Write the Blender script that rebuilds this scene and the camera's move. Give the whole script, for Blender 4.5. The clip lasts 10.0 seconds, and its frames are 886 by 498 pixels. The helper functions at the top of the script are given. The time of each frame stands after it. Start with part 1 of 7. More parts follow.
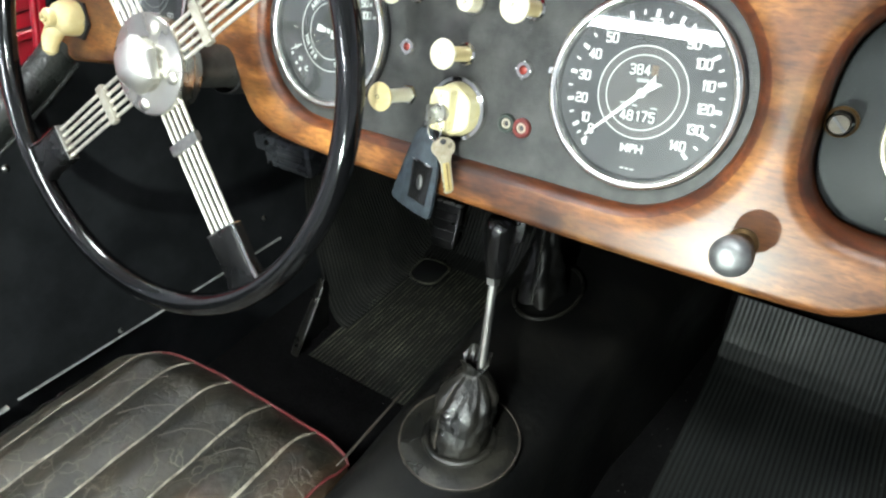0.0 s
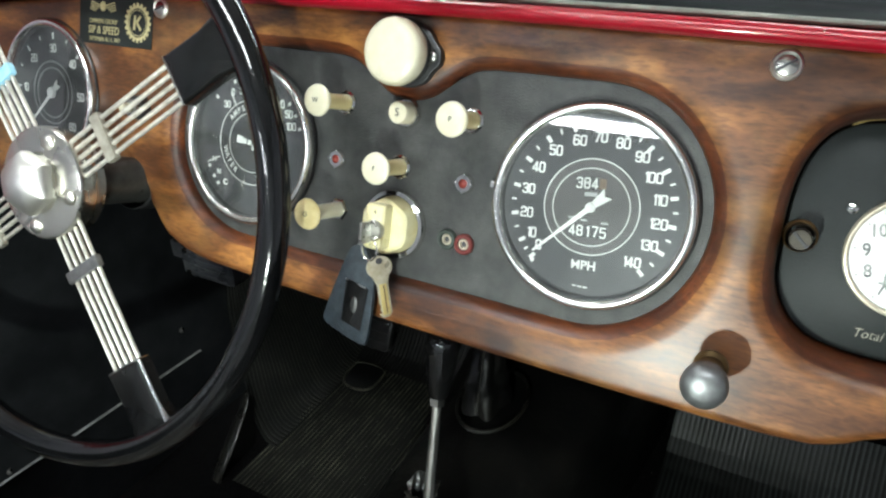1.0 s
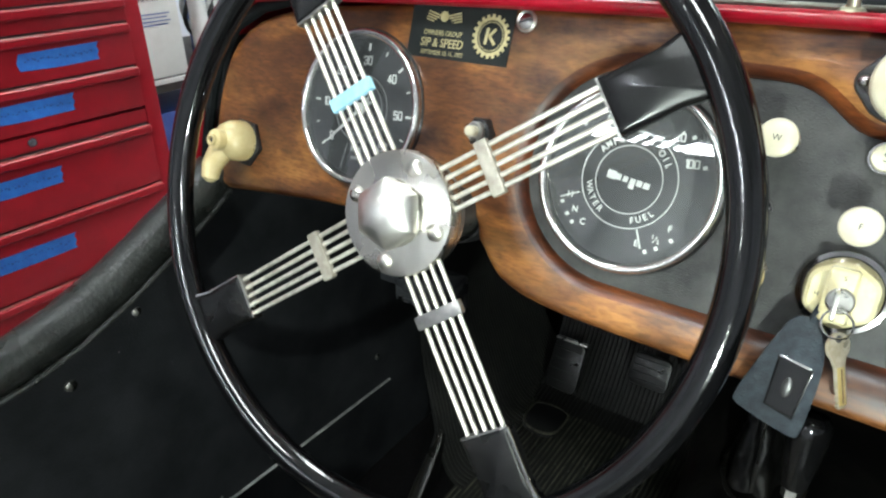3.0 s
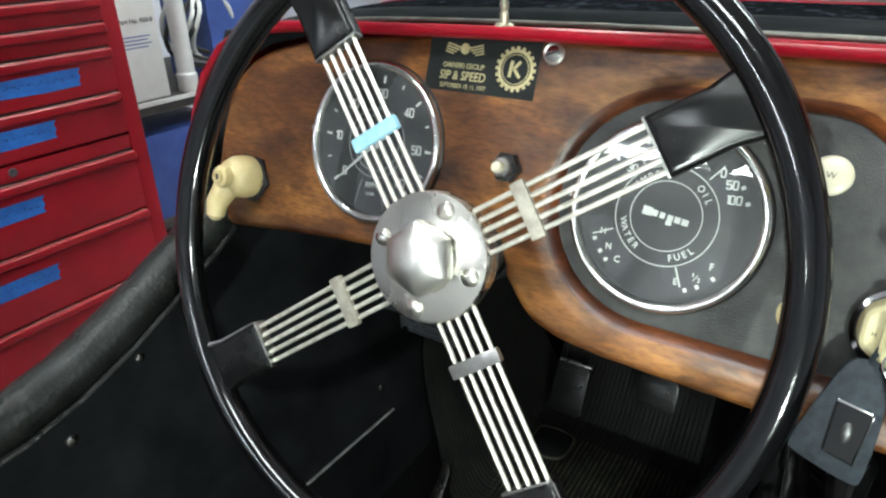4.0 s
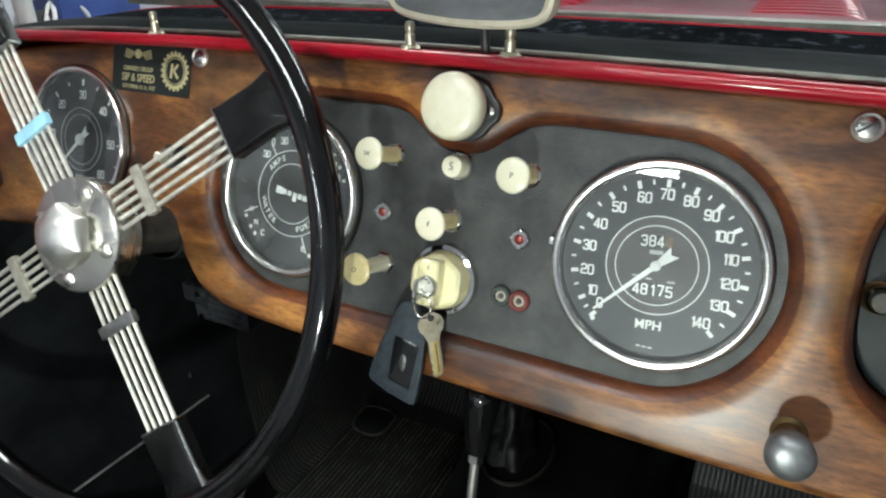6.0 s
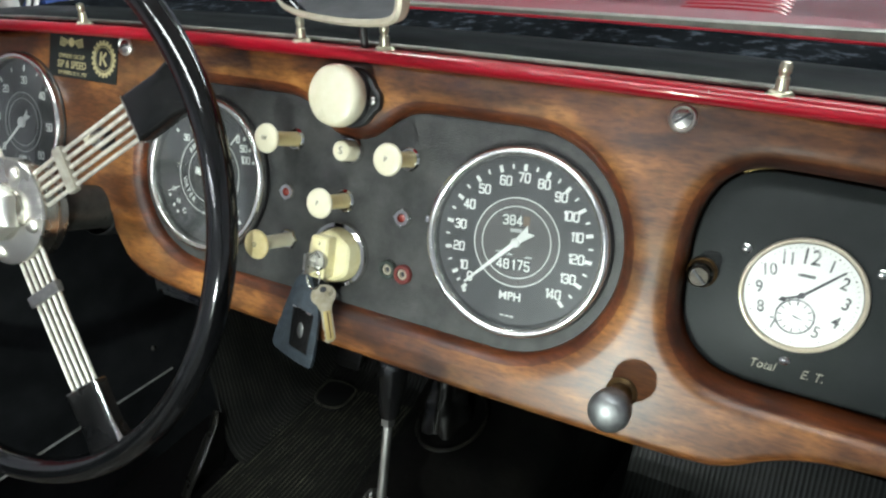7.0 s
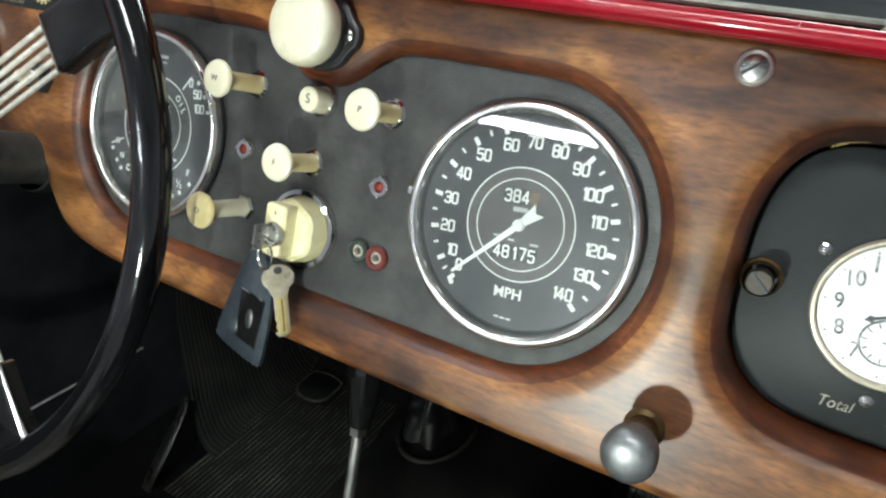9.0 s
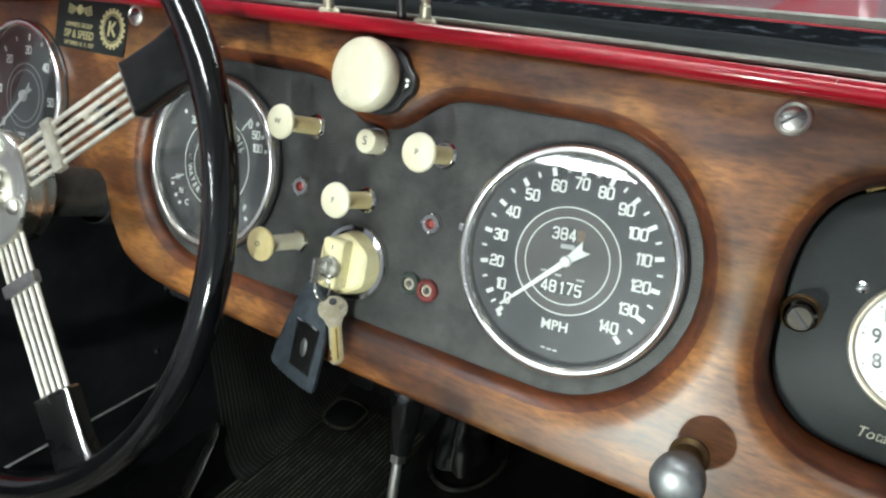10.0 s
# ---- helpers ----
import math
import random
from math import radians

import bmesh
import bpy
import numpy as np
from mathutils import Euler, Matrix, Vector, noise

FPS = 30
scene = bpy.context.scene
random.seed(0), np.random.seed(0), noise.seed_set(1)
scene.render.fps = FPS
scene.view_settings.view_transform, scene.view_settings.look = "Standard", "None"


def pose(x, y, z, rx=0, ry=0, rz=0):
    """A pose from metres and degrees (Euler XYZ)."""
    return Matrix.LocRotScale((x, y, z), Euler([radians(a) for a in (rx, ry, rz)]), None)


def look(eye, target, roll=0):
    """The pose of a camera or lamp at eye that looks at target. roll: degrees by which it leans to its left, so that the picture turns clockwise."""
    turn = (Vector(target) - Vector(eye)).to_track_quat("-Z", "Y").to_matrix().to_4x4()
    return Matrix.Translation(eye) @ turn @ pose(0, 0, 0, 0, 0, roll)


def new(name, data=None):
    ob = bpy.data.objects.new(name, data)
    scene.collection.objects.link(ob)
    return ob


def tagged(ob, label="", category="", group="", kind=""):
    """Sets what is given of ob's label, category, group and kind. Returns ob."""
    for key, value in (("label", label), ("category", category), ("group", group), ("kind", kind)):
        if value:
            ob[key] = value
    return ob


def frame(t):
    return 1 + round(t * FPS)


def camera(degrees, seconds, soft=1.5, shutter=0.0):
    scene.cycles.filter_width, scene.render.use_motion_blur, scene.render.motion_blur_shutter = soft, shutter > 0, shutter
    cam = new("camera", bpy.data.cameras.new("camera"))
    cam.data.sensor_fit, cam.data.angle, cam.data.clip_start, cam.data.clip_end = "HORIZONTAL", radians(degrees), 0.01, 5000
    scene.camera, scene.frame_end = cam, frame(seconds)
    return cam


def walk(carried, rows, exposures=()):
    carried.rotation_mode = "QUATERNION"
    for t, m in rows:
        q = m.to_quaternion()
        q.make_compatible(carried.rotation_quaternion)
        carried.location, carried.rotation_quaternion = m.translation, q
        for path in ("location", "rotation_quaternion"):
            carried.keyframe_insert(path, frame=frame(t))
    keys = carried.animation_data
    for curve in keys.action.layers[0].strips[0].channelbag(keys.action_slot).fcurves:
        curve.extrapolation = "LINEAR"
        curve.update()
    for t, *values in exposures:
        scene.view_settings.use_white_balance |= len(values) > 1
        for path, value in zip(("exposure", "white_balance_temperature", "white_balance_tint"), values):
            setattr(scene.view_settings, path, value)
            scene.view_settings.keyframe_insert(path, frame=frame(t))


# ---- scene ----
cam = camera(68.0, 10.0, 2.3)
# the car stands with its dashboard raked back 17.5 degrees; CAR carries dashboard coordinates into the garage
CAR = Matrix.Translation((0, 0, 0.8)) @ Matrix.Rotation(radians(-17.5), 4, "X") @ Matrix.Translation((0, 0, -0.8))
PATH = [
    (0, (0.1420, -0.4732, 0.8481), (-0.8254, 1.1200, 0.1230), 8.10),
    (0.5, (0.1065, -0.4610, 0.8515), (-0.7250, 1.2244, 0.1675), 8.29),
    (1, (0.1049, -0.4308, 0.8603), (-0.7487, 1.3199, 0.4057), 7.28),
    (1.5, (0.0945, -0.4220, 0.8733), (-0.8385, 1.2797, 0.3897), 8.33),
    (2, (0.0227, -0.4347, 0.8506), (-0.9633, 1.2349, 0.3605), 9.24),
    (2.5, (-0.0616, -0.4627, 0.8296), (-1.1099, 1.1742, 0.3590), 9.58),
    (3, (-0.1460, -0.4791, 0.8337), (-1.1854, 1.1730, 0.3975), 9.69),
    (4.3, (-0.1942, -0.4764, 0.8467), (-1.1758, 1.2241, 0.4660), 8.65),
    (4.5, (-0.1599, -0.4706, 0.8391), (-1.1323, 1.2364, 0.4642), 8.91),
    (5, (-0.0853, -0.4553, 0.8452), (-1.0213, 1.2698, 0.4606), 8.69),
    (5.5, (-0.0144, -0.4393, 0.8621), (-0.8976, 1.3176, 0.4974), 8.17),
    (6, (0.0537, -0.4382, 0.8684), (-0.7878, 1.3411, 0.5135), 7.43),
    (6.2, (0.0865, -0.4361, 0.8756), (-0.7620, 1.3375, 0.5089), 7.45),
    (7.3, (0.1673, -0.4391, 0.8839), (-0.6715, 1.3258, 0.4580), 8.22),
    (7.5, (0.1777, -0.4357, 0.8820), (-0.6696, 1.3202, 0.4360), 8.58),
    (8, (0.1685, -0.3989, 0.8767), (-0.7017, 1.3345, 0.3888), 9.35),
    (8.5, (0.1193, -0.3502, 0.8536), (-0.7490, 1.3886, 0.3819), 11.43),
    (9, (0.1221, -0.3437, 0.8585), (-0.7301, 1.4132, 0.4258), 11.26),
    (9.5, (0.1135, -0.3631, 0.8632), (-0.7655, 1.3892, 0.4669), 11.03),
    (10, (0.1126, -0.3734, 0.8626), (-0.8016, 1.3689, 0.5037), 11.34),
]
walk(cam, [(t, CAR @ look(eye, target, roll)) for t, eye, target, roll in PATH],
     [(0, 1.42), (0.5, 1.26), (1, 0.70), (1.5, 0.50), (2, 0.70), (2.5, 0.98), (3, 0.86), (4.5, 0.66), (5, 0.66), (5.5, 0.58), (6, 0.38), (7.5, 0.60), (8, 0.52), (8.5, 0.72), (9, 0.64), (9.5, 0.54), (10, 0.60)])

# ---------------------------------------------------------------- light
world = bpy.data.worlds.new("garage_air")
scene.world = world
world.use_nodes = True
wbg = world.node_tree.nodes["Background"]
wbg.inputs[0].default_value = (0.55, 0.62, 0.75, 1)
wbg.inputs[1].default_value = 0.02


def lamp(name, kind, power, m, color=(1, 1, 1), **more):
    data = bpy.data.lights.new(name, kind)
    data.energy, data.color = power, color
    for key, value in more.items():
        if key == "size":
            data.size = value
        elif key == "size_y":
            data.size_y = value
        elif key == "radius":
            data.shadow_soft_size = value
        elif key == "cone":
            data.spot_size, data.spot_blend = radians(value), 0.3
    if kind == "AREA":
        data.shape = "RECTANGLE"
    ob = new(name, data)
    ob.matrix_world = m
    return ob


# the hand torch aimed at the steering wheel
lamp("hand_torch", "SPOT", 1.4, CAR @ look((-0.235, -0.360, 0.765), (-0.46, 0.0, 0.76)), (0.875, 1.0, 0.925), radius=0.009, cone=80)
# same torch's later place, low before the panel, added as a second lamp
lamp("torch_later_place", "POINT", 7.2, CAR @ pose(0.012, -0.500, 0.585), (0.875, 1.0, 0.925), radius=0.012)

# ---------------------------------------------------------------- materials


def material(name, color, rough=0.5, metal=0.0, color2=None, scale=40.0, stretch=(1, 1, 1), bump=0.0, bump_scale=200.0,
             coat=0.0, rough_var=0.0, detail=6.0, spread=(0.35, 0.65), spec=0.5, per_piece=0.0, blotch=0.2):
    mat = bpy.data.materials.new(name)
    mat.use_nodes = True
    nt = mat.node_tree
    n, l = nt.nodes, nt.links
    b = n["Principled BSDF"]
    b.inputs["Roughness"].default_value = rough
    b.inputs["Metallic"].default_value = metal
    b.inputs["Coat Weight"].default_value = coat
    b.inputs["Coat Roughness"].default_value = 0.12
    b.inputs["Specular IOR Level"].default_value = spec
    b.inputs["Base Color"].default_value = (*color, 1)
    tc = n.new("ShaderNodeTexCoord")
    mp = n.new("ShaderNodeMapping")
    mp.inputs["Scale"].default_value = stretch
    l.new(tc.outputs["Object"], mp.inputs["Vector"])
    if color2 is not None:
        nz = n.new("ShaderNodeTexNoise")
        nz.inputs["Scale"].default_value = scale
        nz.inputs["Detail"].default_value = detail
        nz.inputs["Roughness"].default_value = 0.6
        l.new(mp.outputs[0], nz.inputs["Vector"])
        ramp = n.new("ShaderNodeValToRGB")
        ramp.color_ramp.elements[0].position, ramp.color_ramp.elements[1].position = spread
        ramp.color_ramp.elements[0].color = (*color, 1)
        ramp.color_ramp.elements[1].color = (*color2, 1)
        l.new(nz.outputs["Fac"], ramp.inputs["Fac"])
        last = ramp.outputs["Color"]
        if blotch:
            n2 = n.new("ShaderNodeTexNoise")
            n2.inputs["Scale"].default_value = max(1.0, scale * 0.13)
            n2.inputs["Detail"].default_value = 4
            l.new(mp.outputs[0], n2.inputs["Vector"])
            m2 = n.new("ShaderNodeMapRange")
            m2.inputs["From Min"].default_value, m2.inputs["From Max"].default_value = 0.32, 0.68
            m2.inputs["To Min"].default_value, m2.inputs["To Max"].default_value = 1 - blotch, 1 + blotch
            l.new(n2.outputs["Fac"], m2.inputs["Value"])
            h2 = n.new("ShaderNodeHueSaturation")
            l.new(m2.outputs[0], h2.inputs["Value"])
            l.new(last, h2.inputs["Color"])
            last = h2.outputs["Color"]
        if per_piece:
            info = n.new("ShaderNodeObjectInfo")
            hsv = n.new("ShaderNodeHueSaturation")
            mr = n.new("ShaderNodeMapRange")
            mr.inputs["To Min"].default_value, mr.inputs["To Max"].default_value = 1 - per_piece, 1 + per_piece
            l.new(info.outputs["Random"], mr.inputs["Value"])
            l.new(mr.outputs[0], hsv.inputs["Value"])
            l.new(last, hsv.inputs["Color"])
            last = hsv.outputs["Color"]
        l.new(last, b.inputs["Base Color"])
    if rough_var:
        nr = n.new("ShaderNodeTexNoise")
        nr.inputs["Scale"].default_value = scale * 0.37 + 3
        nr.inputs["Detail"].default_value = 8
        l.new(mp.outputs[0], nr.inputs["Vector"])
        mr = n.new("ShaderNodeMapRange")
        mr.inputs["From Min"].default_value, mr.inputs["From Max"].default_value = 0.3, 0.7
        mr.inputs["To Min"].default_value = max(0.02, rough - rough_var)
        mr.inputs["To Max"].default_value = min(1, rough + rough_var)
        l.new(nr.outputs["Fac"], mr.inputs["Value"])
        l.new(mr.outputs[0], b.inputs["Roughness"])
    if bump:
        nb = n.new("ShaderNodeTexNoise")
        nb.inputs["Scale"].default_value = bump_scale
        nb.inputs["Detail"].default_value = 5
        l.new(mp.outputs[0], nb.inputs["Vector"])
        bp = n.new("ShaderNodeBump")
        bp.inputs["Strength"].default_value = bump
        bp.inputs["Distance"].default_value = 0.002
        l.new(nb.outputs["Fac"], bp.inputs["Height"])
        l.new(bp.outputs[0], b.inputs["Normal"])
    return mat


def wood_material(name="varnished_mahogany", tone=(1, 1, 1)):
    mat = bpy.data.materials.new(name)
    mat.use_nodes = True
    nt = mat.node_tree
    n, l = nt.nodes, nt.links
    b = n["Principled BSDF"]
    tc = n.new("ShaderNodeTexCoord")
    mp = n.new("ShaderNodeMapping")
    mp.inputs["Scale"].default_value = (3.4, 7.0, 7.0)
    l.new(tc.outputs["Object"], mp.inputs["Vector"])
    big = n.new("ShaderNodeTexNoise")
    big.inputs["Scale"].default_value, big.inputs["Detail"].default_value = 4.0, 5
    big.inputs["Distortion"].default_value = 0.6
    l.new(mp.outputs[0], big.inputs["Vector"])
    mp2 = n.new("ShaderNodeMapping")
    mp2.inputs["Scale"].default_value = (75, 260, 260)
    l.new(tc.outputs["Object"], mp2.inputs["Vector"])
    fine = n.new("ShaderNodeTexNoise")
    fine.inputs["Scale"].default_value, fine.inputs["Detail"].default_value = 1.3, 8
    fine.inputs["Distortion"].default_value = 0.4
    l.new(mp2.outputs[0], fine.inputs["Vector"])
    ramp = n.new("ShaderNodeValToRGB")
    e = ramp.color_ramp.elements
    e[0].position, e[0].color = 0.28, (0.030, 0.0088, 0.0030, 1)
    e[1].position, e[1].color = 0.74, (0.325, 0.142, 0.042, 1)
    mid = ramp.color_ramp.elements.new(0.5)
    mid.color = (0.135, 0.050, 0.0155, 1)
    l.new(big.outputs["Fac"], ramp.inputs["Fac"])
    r2 = n.new("ShaderNodeValToRGB")
    r2.color_ramp.elements[0].position, r2.color_ramp.elements[0].color = 0.34, (0.58, 0.53, 0.49, 1)
    r2.color_ramp.elements[1].position, r2.color_ramp.elements[1].color = 0.58, (1.08, 1.08, 1.08, 1)
    l.new(fine.outputs["Fac"], r2.inputs["Fac"])
    mx = n.new("ShaderNodeMix")
    mx.data_type, mx.blend_type = "RGBA", "MULTIPLY"
    mx.inputs["Factor"].default_value = 0.9
    l.new(ramp.outputs["Color"], mx.inputs["A"])
    l.new(r2.outputs["Color"], mx.inputs["B"])
    # short dark pores and flecks
    mp5 = n.new("ShaderNodeMapping")
    mp5.inputs["Scale"].default_value = (60, 420, 420)
    l.new(tc.outputs["Object"], mp5.inputs["Vector"])
    fleck = n.new("ShaderNodeTexNoise")
    fleck.inputs["Scale"].default_value, fleck.inputs["Detail"].default_value = 1.0, 3
    l.new(mp5.outputs[0], fleck.inputs["Vector"])
    mp6 = n.new("ShaderNodeMapping")
    mp6.inputs["Scale"].default_value = (7, 30, 30)
    l.new(tc.outputs["Object"], mp6.inputs["Vector"])
    figure = n.new("ShaderNodeTexNoise")
    figure.inputs["Scale"].default_value, figure.inputs["Detail"].default_value = 1.6, 6
    figure.inputs["Distortion"].default_value = 1.2
    l.new(mp6.outputs[0], figure.inputs["Vector"])
    r5 = n.new("ShaderNodeValToRGB")
    r5.color_ramp.elements[0].position, r5.color_ramp.elements[0].color = 0.34, (0.42, 0.36, 0.32, 1)
    r5.color_ramp.elements[1].position, r5.color_ramp.elements[1].color = 0.46, (1, 1, 1, 1)
    l.new(fleck.outputs["Fac"], r5.inputs["Fac"])
    r6 = n.new("ShaderNodeValToRGB")
    r6.color_ramp.elements[0].position, r6.color_ramp.elements[0].color = 0.32, (0.72, 0.69, 0.66, 1)
    r6.color_ramp.elements[1].position, r6.color_ramp.elements[1].color = 0.64, (1.14, 1.14, 1.13, 1)
    l.new(figure.outputs["Fac"], r6.inputs["Fac"])
    mx5 = n.new("ShaderNodeMix")
    mx5.data_type, mx5.blend_type = "RGBA", "MULTIPLY"
    mx5.inputs["Factor"].default_value = 0.38
    l.new(mx.outputs["Result"], mx5.inputs["A"])
    l.new(r5.outputs["Color"], mx5.inputs["B"])
    mx6 = n.new("ShaderNodeMix")
    mx6.data_type, mx6.blend_type = "RGBA", "MULTIPLY"
    mx6.inputs["Factor"].default_value = 1.0
    l.new(mx5.outputs["Result"], mx6.inputs["A"])
    l.new(r6.outputs["Color"], mx6.inputs["B"])
    # broad dark clouds in the veneer
    mp3 = n.new("ShaderNodeMapping")
    mp3.inputs["Scale"].default_value = (2.6, 5.0, 5.0)
    l.new(tc.outputs["Object"], mp3.inputs["Vector"])
    cloud = n.new("ShaderNodeTexNoise")
    cloud.inputs["Scale"].default_value, cloud.inputs["Detail"].default_value = 2.2, 7
    cloud.inputs["Roughness"].default_value = 0.62
    l.new(mp3.outputs[0], cloud.inputs["Vector"])
    r3 = n.new("ShaderNodeValToRGB")
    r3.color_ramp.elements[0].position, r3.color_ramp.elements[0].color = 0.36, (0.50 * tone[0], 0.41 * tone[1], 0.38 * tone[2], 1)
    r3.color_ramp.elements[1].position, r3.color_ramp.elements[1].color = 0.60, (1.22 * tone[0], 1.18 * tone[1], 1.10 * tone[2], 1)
    l.new(cloud.outputs["Fac"], r3.inputs["Fac"])
    mx3 = n.new("ShaderNodeMix")
    mx3.data_type, mx3.blend_type = "RGBA", "MULTIPLY"
    mx3.inputs["Factor"].default_value = 1.0
    l.new(mx6.outputs["Result"], mx3.inputs["A"])
    l.new(r3.outputs["Color"], mx3.inputs["B"])
    # bleached, rubbed patches in the varnish
    mp4 = n.new("ShaderNodeMapping")
    mp4.inputs["Location"].default_value = (3.1, 1.7, 0.4)
    mp4.inputs["Scale"].default_value = (5.0, 9.0, 9.0)
    l.new(tc.outputs["Object"], mp4.inputs["Vector"])
    rub = n.new("ShaderNodeTexNoise")
    rub.inputs["Scale"].default_value, rub.inputs["Detail"].default_value = 1.5, 9
    rub.inputs["Roughness"].default_value = 0.7
    l.new(mp4.outputs[0], rub.inputs["Vector"])
    r4 = n.new("ShaderNodeMapRange")
    r4.inputs["From Min"].default_value, r4.inputs["From Max"].default_value = 0.53, 0.72
    r4.inputs["To Max"].default_value = 0.50
    l.new(rub.outputs["Fac"], r4.inputs["Value"])
    mx4 = n.new("ShaderNodeMix")
    mx4.data_type = "RGBA"
    l.new(r4.outputs[0], mx4.inputs["Factor"])
    l.new(mx3.outputs["Result"], mx4.inputs["A"])
    mx4.inputs["B"].default_value = (0.29 * tone[0], 0.150 * tone[1], 0.052 * tone[2], 1)
    l.new(mx4.outputs["Result"], b.inputs["Base Color"])
    b.inputs["Roughness"].default_value = 0.42
    b.inputs["Coat Weight"].default_value = 0.68
    b.inputs["Specular IOR Level"].default_value = 0.2
    wear = n.new("ShaderNodeTexNoise")
    wear.inputs["Scale"].default_value, wear.inputs["Detail"].default_value = 7.0, 8
    l.new(tc.outputs["Object"], wear.inputs["Vector"])
    mr = n.new("ShaderNodeMapRange")
    mr.inputs["From Min"].default_value, mr.inputs["From Max"].default_value = 0.3, 0.7
    mr.inputs["To Min"].default_value, mr.inputs["To Max"].default_value = 0.26, 0.46
    l.new(wear.outputs["Fac"], mr.inputs["Value"])
    l.new(mr.outputs[0], b.inputs["Coat Roughness"])
    bp = n.new("ShaderNodeBump")
    bp.inputs["Strength"].default_value, bp.inputs["Distance"].default_value = 0.08, 0.001
    l.new(fine.outputs["Fac"], bp.inputs["Height"])
    l.new(bp.outputs[0], b.inputs["Normal"])
    return mat


def hide_material(name):
    """Old seat leather: dark grey-brown with rusty worn patches, fine cracks and creases."""
    mat = bpy.data.materials.new(name)
    mat.use_nodes = True
    n, l = mat.node_tree.nodes, mat.node_tree.links
    b = n["Principled BSDF"]
    tc = n.new("ShaderNodeTexCoord")

    def noise_at(scale, detail, lo, hi, to0=0.0, to1=1.0, warp=0.0):
        t = n.new("ShaderNodeTexNoise")
        t.inputs["Scale"].default_value, t.inputs["Detail"].default_value = scale, detail
        t.inputs["Distortion"].default_value = warp
        l.new(tc.outputs["Object"], t.inputs["Vector"])
        m = n.new("ShaderNodeMapRange")
        for key, v in (("From Min", lo), ("From Max", hi), ("To Min", to0), ("To Max", to1)):
            m.inputs[key].default_value = v
        l.new(t.outputs["Fac"], m.inputs["Value"])
        return m.outputs[0]

    def mix(fac, a, c):
        m = n.new("ShaderNodeMix")
        m.data_type = "RGBA"
        l.new(fac, m.inputs["Factor"])
        if isinstance(a, tuple):
            m.inputs["A"].default_value = (*a, 1)
        else:
            l.new(a, m.inputs["A"])
        m.inputs["B"].default_value = (*c, 1)
        return m.outputs["Result"]

    col = mix(noise_at(22, 9, 0.40, 0.72), (0.0100, 0.0090, 0.0064), (0.032, 0.026, 0.0175))
    col = mix(noise_at(7, 7, 0.54, 0.72, 0, 0.65, 0.6), col, (0.060, 0.027, 0.011))
    col = mix(noise_at(13, 9, 0.60, 0.76, 0, 0.5, 0.4), col, (0.115, 0.098, 0.066))
    vo = n.new("ShaderNodeTexVoronoi")
    vo.feature = "DISTANCE_TO_EDGE"
    vo.inputs["Scale"].default_value = 30
    wp = n.new("ShaderNodeTexNoise")
    wp.inputs["Scale"].default_value, wp.inputs["Detail"].default_value = 24, 5
    l.new(tc.outputs["Object"], wp.inputs["Vector"])
    ad = n.new("ShaderNodeVectorMath")
    ad.operation = "MULTIPLY_ADD"
    ad.inputs[1].default_value = (0.07, 0.07, 0.07)
    l.new(wp.outputs["Color"], ad.inputs[0])
    l.new(tc.outputs["Object"], ad.inputs[2])
    l.new(ad.outputs[0], vo.inputs["Vector"])
    cr = n.new("ShaderNodeMapRange")
    cr.inputs["From Min"].default_value, cr.inputs["From Max"].default_value = 0.0, 0.045
    cr.inputs["To Min"].default_value, cr.inputs["To Max"].default_value = 1.0, 0.0
    l.new(vo.outputs["Distance"], cr.inputs["Value"])
    ml = n.new("ShaderNodeMath")
    ml.operation = "MULTIPLY"
    l.new(cr.outputs[0], ml.inputs[0])
    l.new(noise_at(9, 4, 0.50, 0.66, 0, 0.55), ml.inputs[1])
    col = mix(ml.outputs[0], col, (0.13, 0.115, 0.085))
    l.new(col, b.inputs["Base Color"])
    l.new(noise_at(12, 8, 0.3, 0.7, 0.34, 0.66), b.inputs["Roughness"])
    hb = n.new("ShaderNodeMath")
    hb.operation = "MULTIPLY_ADD"
    hb.inputs[1].default_value = -0.7
    l.new(cr.outputs[0], hb.inputs[0])
    l.new(noise_at(140, 6, 0.2, 0.8), hb.inputs[2])
    bp = n.new("ShaderNodeBump")
    bp.inputs["Strength"].default_value, bp.inputs["Distance"].default_value = 0.45, 0.0015
    l.new(hb.outputs[0], bp.inputs["Height"])
    l.new(bp.outputs[0], b.inputs["Normal"])
    return mat


